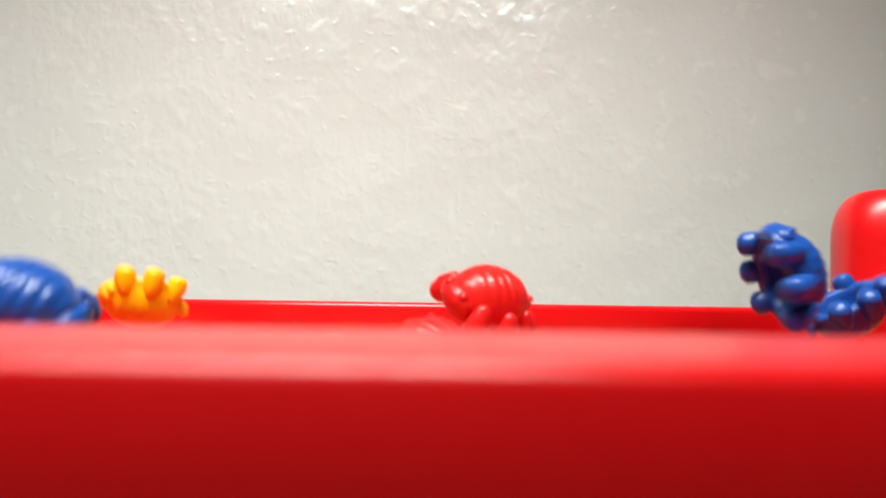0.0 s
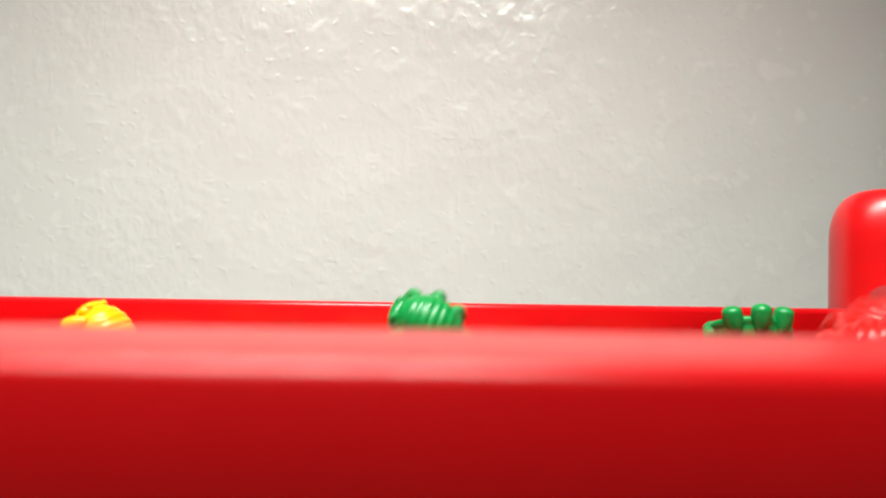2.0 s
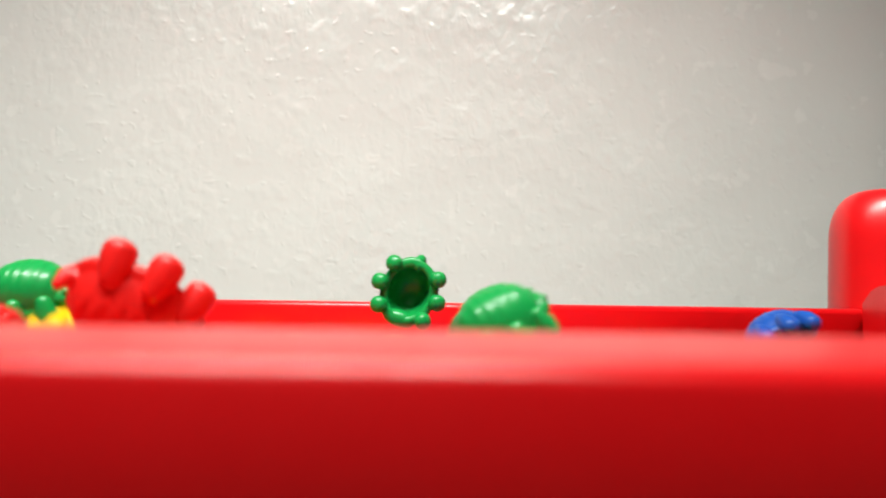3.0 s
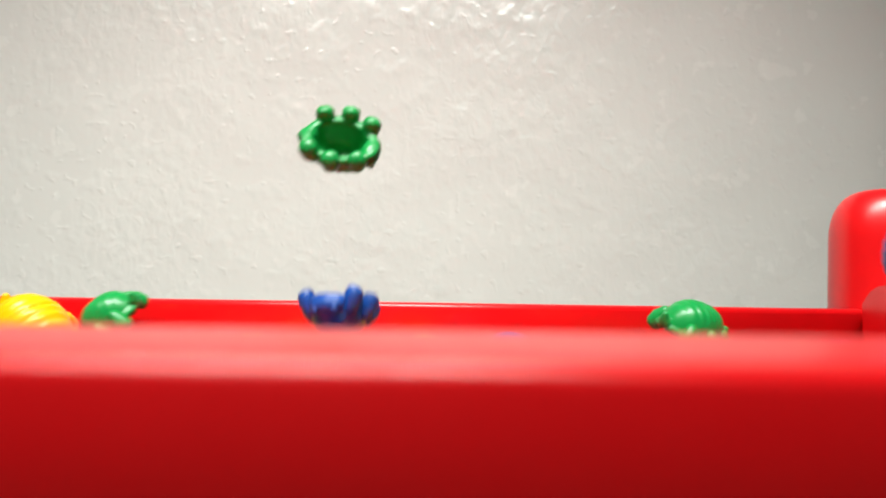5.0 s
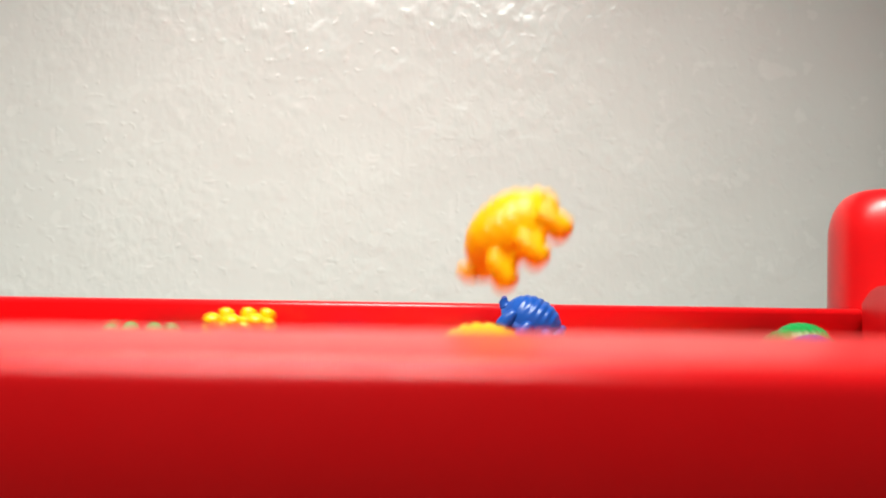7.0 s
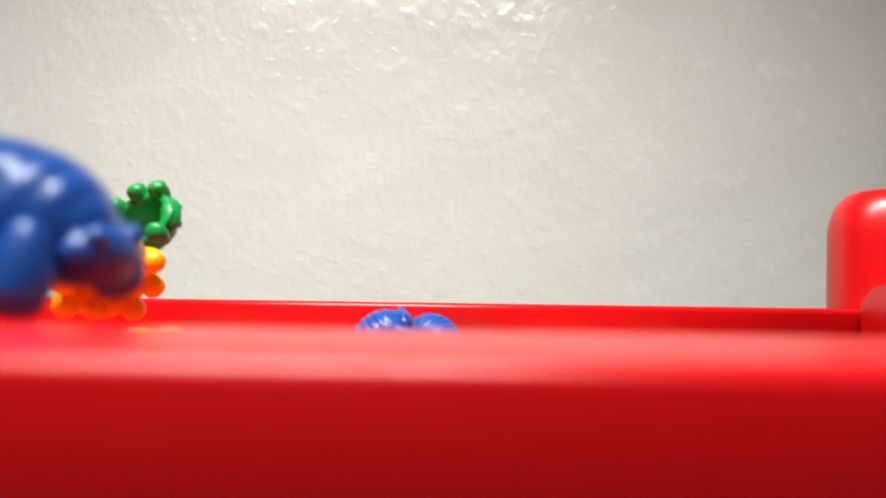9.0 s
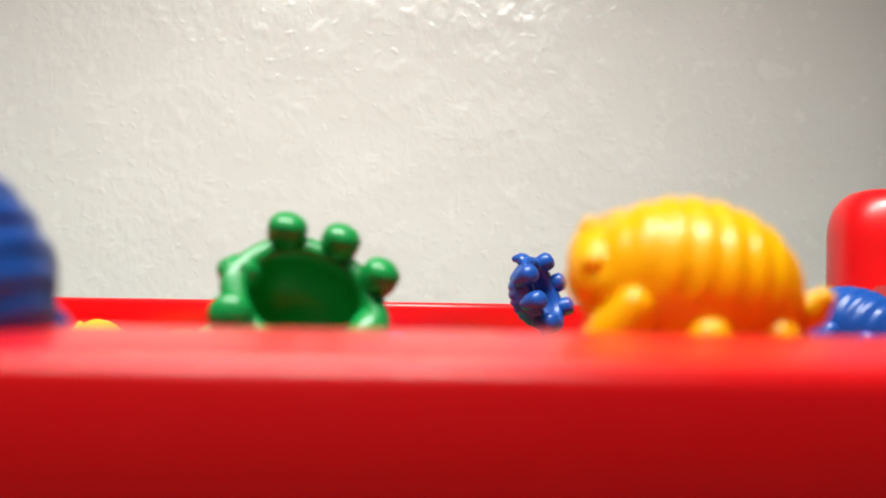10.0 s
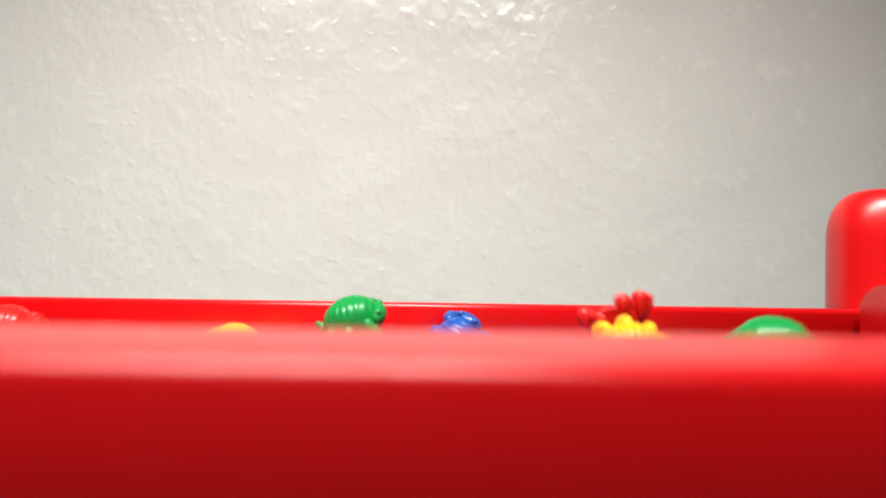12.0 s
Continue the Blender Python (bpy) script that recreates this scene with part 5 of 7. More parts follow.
    walk(green[4], [
        (0, pose(-0.0131, 0.2273, 0.0359, 0, 0, -33)), (0.9667, pose(-0.0131, 0.2273, 0.0359, 0, 0, -33)), (1.033, pose(0.0016, 0.2244, 0.0442, -7.4, -31.5, -23.8)),
        (1.1, pose(0.0033, 0.2240, 0.0515, -30, -60, 0)), (1.2, pose(0.0059, 0.2235, 0.0606, -60, -60, 0)), (1.3, pose(0.0085, 0.2232, 0.0660, -10, -60, 0)),
        (1.4, pose(0.0066, 0.2230, 0.0705, 20, -70, 0)), (1.5, pose(0.0030, 0.2228, 0.0737, 60, -70, 0)), (1.6, pose(-0.0016, 0.2227, 0.0746, 90, -80, 0)),
        (1.7, pose(-0.0006, 0.2229, 0.0708, 150, -90, 0)), (1.8, pose(0.0040, 0.2232, 0.0665, 150, -30, 0)), (1.867, pose(0.0032, 0.2313, 0.0641, -54.1, -79.4, -160.6)),
        (1.9, pose(0.0024, 0.2394, 0.0617, -40, -10, 180)), (2, pose(-0.0046, 0.2583, 0.0524, -60, -20, -180)), (2.067, pose(-0.0095, 0.2666, 0.0447, -30.8, -6.6, -169.6)),
        (2.133, pose(-0.0143, 0.2749, 0.0359, 0, 0, -154.1)), (3.467, pose(-0.0186, 0.2582, 0.0359, 0, 0, 154.3)), (4.767, pose(-0.0230, 0.2415, 0.0359, 0, 0, 102.6)),
        (6.067, pose(-0.0273, 0.2247, 0.0359, 0, 0, 51)), (6.133, pose(-0.0256, 0.2247, 0.0391, 25, -5.7, 25.5)), (6.2, pose(-0.0238, 0.2246, 0.0415, 50, 0, 0)),
        (6.3, pose(-0.0207, 0.2244, 0.0439, 50, 0, 0)), (6.4, pose(-0.0256, 0.2245, 0.0438, 50, 0, 0)), (6.5, pose(-0.0274, 0.2247, 0.0400, 50, 0, 0)),
        (6.533, pose(-0.0280, 0.2247, 0.0381, 25, -2, 9.2)), (6.567, pose(-0.0286, 0.2248, 0.0359, 0, 0, 18.4)), (8.1, pose(-0.0431, 0.1902, 0.0359, 0, 0, 69.8)),
        (9.633, pose(-0.0575, 0.1555, 0.0359, 0, 0, 121.1)), (9.667, pose(-0.0520, 0.1504, 0.0426, 35.4, -43.1, 100.3)), (9.733, pose(-0.0465, 0.1453, 0.0486, 116.6, -49.8, 30.2)),
        (9.8, pose(-0.0410, 0.1402, 0.0538, 160, -10, 0)), (9.9, pose(-0.0317, 0.1316, 0.0607, -140.3, 18.1, 0.7)), (10, pose(-0.0245, 0.1240, 0.0606, -124.1, 25.6, 4.3)),
        (10.1, pose(-0.0225, 0.1289, 0.0642, -131.2, 30.1, 4.2)), (10.13, pose(-0.0198, 0.1301, 0.0647, 160.6, 34.8, -7.6)), (10.2, pose(-0.0172, 0.1313, 0.0652, 120, 20, 0)),
        (10.3, pose(-0.0111, 0.1342, 0.0610, 60, 10, 0)), (10.4, pose(-0.0083, 0.1346, 0.0541, 30, 0, 0)), (10.4333, pose(-0.0077, 0.1383, 0.0544, 75, -32.8, -18.4)),
        (10.47, pose(-0.0070, 0.1420, 0.0548, 146.9, -16.4, -30.5)), (10.5, pose(-0.0064, 0.1450, 0.0588, 162.4, -2.2, 2.6)), (10.53, pose(-0.0026, 0.1418, 0.0579, 161.4, -9.4, -23.7)),
        (10.5667, pose(-0.0010, 0.1380, 0.0591, 153.2, -2.7, -11.2)), (10.6, pose(0.0005, 0.1342, 0.0603, 153.4, 14.5, 26.6)), (10.63, pose(0.0020, 0.1341, 0.0625, 125.5, -19.9, 5.2)),
        (10.7, pose(0.0035, 0.1340, 0.0647, 100, -60, 0)), (10.8, pose(0.0095, 0.1367, 0.0653, 50, -60, 0)), (10.9, pose(0.0148, 0.1371, 0.0575, 40, -10, 0)),
        (11, pose(0.0237, 0.1686, 0.0482, 40, -10, 0)), (11.03, pose(0.0241, 0.1728, 0.0400, 23, 7.1, -60.9)), (11.07, pose(0.0265, 0.1770, 0.0359, 0, 0, -123.6)),
        (12, pose(0.0265, 0.1770, 0.0359, 0, 0, -123.6)),
    ])
    walk(green[5], [
        (0, pose(0.1491, 0.2802, 0.0359, 0, 0, -23.7)), (1.033, pose(0.1491, 0.2802, 0.0359, 0, 0, -23.7)), (1.067, pose(0.1606, 0.2926, 0.0391, 45.5, -5.1, -7.8)),
        (1.1, pose(0.1587, 0.2925, 0.0425, 90, -20, 0)), (1.2, pose(0.1534, 0.2920, 0.0508, 70, -20, 0)), (1.3, pose(0.1567, 0.2918, 0.0546, 40, 0, 0)),
        (1.4, pose(0.1577, 0.2921, 0.0486, 40, 0, 0)), (1.467, pose(0.1585, 0.2924, 0.0428, 20, 4.3, -24.3)), (1.533, pose(0.1592, 0.2926, 0.0359, 0, 0, -48.6)),
        (4.133, pose(0.1558, 0.2993, 0.0359, 0, 0, 20.4)), (6.733, pose(0.1523, 0.3060, 0.0359, 0, 0, 89.4)), (6.867, pose(0.1556, 0.3069, 0.0414, 10, -4.1, 44.7)),
        (7, pose(0.1588, 0.3077, 0.0432, 20, 0, 0)), (7.1, pose(0.1613, 0.3078, 0.0420, 20, 0, 0)), (7.2, pose(0.1630, 0.3076, 0.0448, 20, 0, 0)),
        (7.3, pose(0.1632, 0.3074, 0.0480, 40, 0, 0)), (7.4, pose(0.1650, 0.3076, 0.0448, 40, 0, 0)), (7.467, pose(0.1664, 0.3068, 0.0410, 20, 3.6, -20)),
        (7.567, pose(0.1750, 0.3060, 0.0359, 0, 0, -40)), (12, pose(0.1750, 0.3060, 0.0359, 0, 0, -40)),
    ])
    walk(blue[3], [
        (0, pose(0.0699, 0.1588, 0.0359, 0, 0, -177.9)), (1.067, pose(0.0699, 0.1588, 0.0359, 0, 0, -177.9)), (1.2, pose(0.0771, 0.1603, 0.0433, 11, 58.2, -160.4)),
        (1.3, pose(0.0761, 0.1603, 0.0482, 149, 58.2, -17.6)), (1.4, pose(0.0752, 0.1603, 0.0506, 164.4, 0.7, 2.7)), (1.5, pose(0.0631, 0.1350, 0.0531, 168.7, 1.1, 5.5)),
        (1.6, pose(0.0736, 0.1603, 0.0508, 169.4, 0.5, 2.7)), (1.7, pose(0.0747, 0.1604, 0.0491, 170, 0, 0)), (1.767, pose(0.0755, 0.1604, 0.0462, 116.9, -25.3, 15.7)),
        (1.867, pose(0.0764, 0.1605, 0.0418, 53.1, -25.3, 48.3)), (1.933, pose(0.0773, 0.1606, 0.0359, 0, 0, 64)), (2.833, pose(0.1098, 0.1816, 0.0359, 0, 0, 16.6)),
        (3.733, pose(0.1424, 0.2027, 0.0359, 0, 0, -30.7)), (4.6, pose(0.1750, 0.2237, 0.0359, 0, 0, -78)), (4.7, pose(0.1691, 0.2234, 0.0496, 0.7, -21.4, -72.7)),
        (4.8, pose(0.1633, 0.2231, 0.0613, -1, -42.7, -66.4)), (4.9, pose(0.1574, 0.2228, 0.0707, -9, -63.6, -54.5)), (5, pose(0.1515, 0.2225, 0.0781, -60, -80, 0)),
        (5.1, pose(0.1416, 0.2222, 0.0834, -60, -80, 0)), (5.133, pose(0.1398, 0.2223, 0.0823, -10, -80, 0)), (5.2, pose(0.1379, 0.2224, 0.0812, 40, -80, 0)),
        (5.3, pose(0.1371, 0.2228, 0.0735, 40, -80, 0)), (5.4, pose(0.1380, 0.2234, 0.0632, 40, -80, 0)), (5.5, pose(0.1389, 0.2241, 0.0497, 40, -80, 0)),
        (5.533, pose(0.1393, 0.2245, 0.0430, -19.7, -40.9, 96.9)), (5.6, pose(0.1397, 0.2248, 0.0359, 0, 0, 130.5)), (7.433, pose(0.1750, 0.3060, 0.0395, -21.3, -4.7, 65.6)),
        (7.467, pose(0.1853, 0.3058, 0.0400, -62.1, -42.9, 23.8)), (7.5, pose(0.1904, 0.3057, 0.0429, -80, -80, 0)), (7.6, pose(0.1585, 0.2582, 0.0542, -80, -80, 0)),
        (7.7, pose(0.1595, 0.2582, 0.0548, -80, -80, 0)), (7.8, pose(0.1605, 0.2581, 0.0533, -63.7, -53.1, 12.4)), (7.9, pose(0.1616, 0.2581, 0.0497, -46.7, -28.7, 28.7)),
        (8, pose(0.1626, 0.2581, 0.0439, -25.8, -9.7, 49.3)), (8.1, pose(0.1696, 0.2525, 0.0359, 0, 0, 74.9)), (12, pose(0.1696, 0.2525, 0.0359, 0, 0, 74.9)),
    ])
    walk(red[5], [
        (0, pose(0.0703, 0.1954, 0.0359, 0, 0, -43.3)), (1.1, pose(0.0703, 0.1954, 0.0359, 0, 0, -43.3)), (1.2, pose(0.0731, 0.1860, 0.0488, -25.7, -20.4, -26.8)),
        (1.3, pose(0.0759, 0.1766, 0.0593, -60, -30, 0)), (1.4, pose(0.0787, 0.1673, 0.0675, 107.8, -82.1, 168.8)), (1.5, pose(0.0965, 0.1950, 0.0709, 99.6, -44.4, 173.3)),
        (1.6, pose(0.0893, 0.1670, 0.0738, 102.6, -62.2, 176.5)), (1.7, pose(0.0926, 0.1670, 0.0725, 110, -60, 180)), (1.8, pose(0.1024, 0.1761, 0.0679, 120, -30, 180)),
        (1.9, pose(0.1155, 0.1916, 0.0610, 106.7, -56.6, -107.9)), (1.9667, pose(0.1254, 0.2040, 0.0559, 38.2, -50.4, -9.3)), (2, pose(0.1303, 0.2102, 0.0533, 29.1, -31.5, 16.7)),
        (2.033, pose(0.1339, 0.2139, 0.0448, 35.4, 19.9, 63.5)), (2.067, pose(0.1376, 0.2176, 0.0405, 28.4, 39.8, 70)), (2.1, pose(0.1413, 0.2213, 0.0359, 0, 0, 31.2)),
        (4.067, pose(0.1243, 0.2278, 0.0359, 0, 0, 86)), (6.067, pose(0.1073, 0.2344, 0.0359, 0, 0, 140.7)), (7.0667, pose(0.0987, 0.2377, 0.0377, 0.1, 3, -175.5)),
        (8.033, pose(0.0903, 0.2409, 0.0395, 2.2, 5.1, -133)), (8.067, pose(0.0895, 0.2406, 0.0393, 14.7, 7.6, -54.5)), (8.1, pose(0.0891, 0.2405, 0.0419, 20, 0, 0)),
        (8.2, pose(0.0874, 0.2400, 0.0518, -10, -20, 0)), (8.3, pose(0.0861, 0.2396, 0.0574, -40, -40, 0)), (8.4, pose(0.0850, 0.2396, 0.0580, -60, -60, 0)),
        (8.5, pose(0.0835, 0.2398, 0.0536, -60, -60, 0)), (8.6, pose(0.0821, 0.2404, 0.0443, -60, -60, 0)), (8.633, pose(0.0814, 0.2406, 0.0388, -53.3, -14.9, 60.9)),
        (8.667, pose(0.0810, 0.2408, 0.0395, -11.3, 3.2, 121.5)), (9.333, pose(0.0929, 0.2469, 0.0359, 0, 0, 79.3)), (9.967, pose(0.1047, 0.2530, 0.0359, 0, 0, 21.4)),
        (10.6, pose(0.1166, 0.2591, 0.0359, 0, 0, -36.5)), (10.67, pose(0.1172, 0.2590, 0.0403, 16.4, -7.6, -17.2)), (10.7, pose(0.1178, 0.2588, 0.0442, 30, -20, 0)),
        (10.8, pose(0.1192, 0.2584, 0.0509, 30, -20, 0)), (10.9, pose(0.1230, 0.2583, 0.0523, -30, -30, 0)), (11, pose(0.1497, 0.2900, 0.0419, -30, -30, 0)),
        (11.03, pose(0.1288, 0.2592, 0.0365, -17.7, -12.1, 21.7)), (11.07, pose(0.1160, 0.2531, 0.0359, 0, 0, 45.9)), (12, pose(0.1160, 0.2531, 0.0359, 0, 0, 45.9)),
    ])
    walk(red[6], [
        (0, pose(-0.0957, 0.2242, 0.0359, 0, 0, -177.1)), (1.1, pose(-0.0957, 0.2242, 0.0359, 0, 0, -177.1)), (1.2, pose(-0.1027, 0.2241, 0.0430, -15.1, -56.2, -152.1)),
        (1.3, pose(-0.1096, 0.2241, 0.0480, -134.9, -56.2, -25)), (1.4, pose(-0.1165, 0.2241, 0.0509, -150, 0, 0)), (1.5, pose(-0.1236, 0.2240, 0.0516, -150, 0, 0)),
        (1.6, pose(-0.1273, 0.2238, 0.0550, -150, 0, 0)), (1.7, pose(-0.1281, 0.2240, 0.0516, -150, 0, 0)), (1.767, pose(-0.1288, 0.2242, 0.0475, -120.2, 49.1, 29.4)),
        (1.833, pose(-0.1294, 0.2243, 0.0423, -29.8, 49.1, 119.5)), (1.933, pose(-0.1300, 0.2245, 0.0359, 0, 0, 148.9)), (3.667, pose(-0.1442, 0.2516, 0.0359, 0, 0, -161)),
        (5.4, pose(-0.1585, 0.2788, 0.0359, 0, 0, -111)), (7.133, pose(-0.1727, 0.3060, 0.0359, 0, 0, -61)), (7.267, pose(-0.1720, 0.3068, 0.0418, 60, 17.9, -30.5)),
        (7.4, pose(-0.1714, 0.3077, 0.0440, 120, 0, 0)), (7.5, pose(-0.1709, 0.3077, 0.0432, 140, 0, 0)), (7.6, pose(-0.1708, 0.3053, 0.0506, 140, 0, 0)),
        (7.7, pose(-0.1663, 0.2917, 0.0566, 140, 0, 0)), (7.833, pose(-0.1609, 0.2774, 0.0609, 137.1, -28, 11.2)), (7.933, pose(-0.1556, 0.2631, 0.0622, 123.6, -54.3, 30.8)),
        (8.067, pose(-0.1502, 0.2489, 0.0603, 70, -69.7, 89.7)), (8.167, pose(-0.1449, 0.2346, 0.0552, 16.4, -54.3, 148.6)), (8.3, pose(-0.1395, 0.2203, 0.0471, 2.9, -28, 168.2)),
        (8.4, pose(-0.1363, 0.2056, 0.0359, 0, 0, 179.4)), (12, pose(-0.1363, 0.2056, 0.0359, 0, 0, 179.4)),
    ])
    walk(red[7], [
        (0, pose(0.1313, 0.1984, 0.0359, 0, 0, -142)), (1.333, pose(0.1313, 0.1984, 0.0359, 0, 0, -142)), (1.4, pose(0.1287, 0.1982, 0.0407, 16, 11.4, -94.6)),
        (1.433, pose(0.1261, 0.1981, 0.0448, 35.3, 7, -45.6)), (1.5, pose(0.1229, 0.1979, 0.0505, 45, -10, 0)), (1.6, pose(0.1187, 0.1976, 0.0534, 45, -10, 0)),
        (1.7, pose(0.1193, 0.1975, 0.0555, 45, -10, 0)), (1.8, pose(0.1199, 0.1975, 0.0555, 45, -10, 0)), (1.9, pose(0.1219, 0.1976, 0.0534, 20, -10, 0)),
        (2, pose(0.1237, 0.1978, 0.0495, 16.4, -2, -39.1)), (2.1, pose(0.1255, 0.1979, 0.0437, 8.6, 2, -78.6)), (2.167, pose(0.1274, 0.1980, 0.0359, 0, 0, -118.3)),
        (3.767, pose(0.0904, 0.2113, 0.0359, 0, 0, -165.3)), (5.367, pose(0.0534, 0.2247, 0.0359, 0, 0, 147.7)), (5.433, pose(0.0536, 0.2245, 0.0412, 9.3, -37.9, 88.8)),
        (5.5, pose(0.0538, 0.2244, 0.0456, 60, -40, 0)), (5.6, pose(0.0540, 0.2241, 0.0508, 20, -50, 0)), (5.7, pose(0.0539, 0.2235, 0.0613, -30, -55, 0)),
        (5.8, pose(0.0501, 0.2229, 0.0712, -60, -60, 0)), (5.9, pose(0.0459, 0.2226, 0.0774, 98, -86.8, 137.1)), (6, pose(0.0428, 0.2120, 0.0798, 90, -85.5, 130.9)),
        (6.1, pose(0.0411, 0.2223, 0.0813, 84.1, -82.9, 149.1)), (6.2, pose(0.0406, 0.2225, 0.0783, 88, -55, 180)), (6.3, pose(0.0401, 0.2228, 0.0737, 80, -40, 180)),
        (6.4, pose(0.0387, 0.2231, 0.0683, 80, -15, -180)), (6.5, pose(0.0384, 0.2237, 0.0575, 40, 0, 180)), (6.6, pose(0.0360, 0.2244, 0.0438, 10, 5, -180)),
        (6.633, pose(0.0349, 0.2248, 0.0395, 7.2, -1.6, -102.4)), (6.667, pose(0.0344, 0.2250, 0.0359, 0, 0, -20.6)), (11.6, pose(0.0657, 0.2407, 0.0359, 0, 0, -43.8)),
        (11.63, pose(0.0648, 0.2405, 0.0406, 15, 2.9, -21.9)), (11.7, pose(0.0638, 0.2404, 0.0446, 30, 0, 0)), (11.8, pose(0.0620, 0.2400, 0.0508, 0, -10, 0)),
        (11.83, pose(0.0613, 0.2399, 0.0531, -5.7, 9.6, 55.8)), (11.87, pose(0.0606, 0.2398, 0.0553, 8.5, 24.9, 115.9)), (11.9, pose(0.0599, 0.2396, 0.0576, 42.8, 79.9, -157.6)),
        (11.9333, pose(0.0655, 0.2596, 0.0562, 160.3, 58.8, -22.5)), (11.9667, pose(0.0711, 0.2796, 0.0549, 161.7, 10.5, 21.1)), (12, pose(0.0759, 0.2996, 0.0521, 160.9, -2, 45.6)),
    ])
    walk(yellow[4], [
        (0, pose(-0.0202, 0.3060, 0.0359, 0, 0, -144.5)), (1.433, pose(-0.0202, 0.3060, 0.0395, 15.3, 39.6, -139)), (1.467, pose(-0.0291, 0.3061, 0.0359, 152.2, 55.6, -14.9)),
        (1.5, pose(-0.0300, 0.3061, 0.0357, 180, 0, 0)), (1.6, pose(-0.0337, 0.3060, 0.0376, 180, 0, 0)), (1.7, pose(-0.0282, 0.3061, 0.0395, 169, -40.8, 4.1)),
        (1.733, pose(-0.0257, 0.3060, 0.0359, 20.5, -57.7, 143.7)), (1.767, pose(-0.0244, 0.3060, 0.0359, 0, 0, 155.1)), (2.7, pose(-0.0213, 0.3059, 0.0359, 0, 0, 101.1)),
        (3.667, pose(-0.0182, 0.3058, 0.0359, 0, 0, 47.2)), (4.6, pose(-0.0150, 0.3057, 0.0359, 0, 0, -6.7)), (4.7, pose(-0.0130, 0.3058, 0.0392, 15, 0.4, -3.4)),
        (4.8, pose(-0.0110, 0.3058, 0.0403, 30, 0, 0)), (4.9, pose(-0.0090, 0.3059, 0.0392, 30, 0, 0)), (4.933, pose(-0.0084, 0.3059, 0.0383, 21.7, -10.3, 50.3)),
        (4.967, pose(-0.0077, 0.3059, 0.0372, 8.3, -10.3, 102.2)), (5, pose(-0.0070, 0.3060, 0.0359, 0, 0, 152.5)), (8.4, pose(0.0339, 0.2827, 0.0359, 0, 0, -162.9)),
        (11.83, pose(0.0748, 0.2595, 0.0359, 0, 0, -118.4)), (11.87, pose(0.0739, 0.2594, 0.0359, 30, 17.3, -59.2)), (11.9, pose(0.0730, 0.2592, 0.0362, 60, 0, 0)),
        (12, pose(0.0704, 0.2588, 0.0435, 60, 0, 0)),
    ])
    walk(yellow[5], [
        (0, pose(-0.1833, 0.2800, 0.0359, 0, 0, 58)), (1.633, pose(-0.1833, 0.2800, 0.0359, 0, 0, 58)), (1.733, pose(-0.1733, 0.2803, 0.0416, -10, -5.9, 119)),
        (1.8, pose(-0.1635, 0.2802, 0.0458, -20, 0, 180)), (1.9, pose(-0.1448, 0.2800, 0.0490, -20, -40, -180)), (2, pose(-0.1329, 0.2803, 0.0445, -20, -60, 180)),
        (2.1, pose(-0.1318, 0.2803, 0.0434, 0, 0, 180)), (2.2, pose(-0.1288, 0.2803, 0.0409, 0, 0, 144.9)), (2.333, pose(-0.1259, 0.2803, 0.0359, 0, 0, 109.8)),
        (3.933, pose(-0.1013, 0.2931, 0.0359, 0, 0, 64.8)), (5.567, pose(-0.0767, 0.3060, 0.0359, 0, 0, 19.9)), (5.633, pose(-0.0768, 0.3069, 0.0392, 15, -1.3, 9.9)),
        (5.7, pose(-0.0768, 0.3078, 0.0416, 30, 0, 0)), (5.8, pose(-0.0768, 0.3077, 0.0440, 30, 0, 0)), (5.9, pose(-0.0758, 0.3077, 0.0440, 30, 0, 0)),
        (6, pose(-0.0787, 0.3079, 0.0404, 30, 0, 0)), (6.033, pose(-0.0799, 0.3069, 0.0383, 15, -4.1, 30.3)), (6.067, pose(-0.0811, 0.3060, 0.0359, 0, 0, 60.7)),
        (8.167, pose(-0.1151, 0.3060, 0.0359, 0, 0, 115.2)), (10.23, pose(-0.1492, 0.3060, 0.0395, 4.6, -41.8, 167.9)), (10.27, pose(-0.1478, 0.3074, 0.0360, 171.1, -59.6, 5.1)),
        (10.3, pose(-0.1471, 0.3080, 0.0371, 180, 0, 0)), (10.4, pose(-0.1442, 0.3079, 0.0403, 180, 0, 0)), (10.5, pose(-0.1422, 0.3079, 0.0392, 180, 0, 0)),
        (10.53, pose(-0.1415, 0.3073, 0.0383, 171.9, 59.7, -4.6)), (10.57, pose(-0.1409, 0.3066, 0.0372, 8.1, 59.7, -165.9)), (10.6, pose(-0.1402, 0.3060, 0.0359, 0, 0, -170.6)),
        (10.93, pose(-0.1239, 0.3060, 0.0359, 0, 0, -112.2)), (11.27, pose(-0.1077, 0.3060, 0.0359, 0, 0, -53.7)), (11.4667, pose(-0.0988, 0.3063, 0.0369, 33.1, 6.7, -22.1)),
        (11.63, pose(-0.0914, 0.3066, 0.0377, 60, -2, 3.5)), (11.67, pose(-0.0914, 0.3072, 0.0393, 120, -2, 1.2)), (11.7, pose(-0.0914, 0.3078, 0.0407, 180, 0, 0)),
        (11.73, pose(-0.0915, 0.3077, 0.0427, -135, 0, 0)), (11.8, pose(-0.0915, 0.3076, 0.0447, -90, 0, 0)), (11.9, pose(-0.0910, 0.3077, 0.0431, -90, 0, 0)),
        (11.97, pose(-0.0906, 0.3069, 0.0402, -45, -9.3, -22.3)), (12, pose(-0.0905, 0.3067, 0.0392, -34, -8.8, -28.2)),
    ])
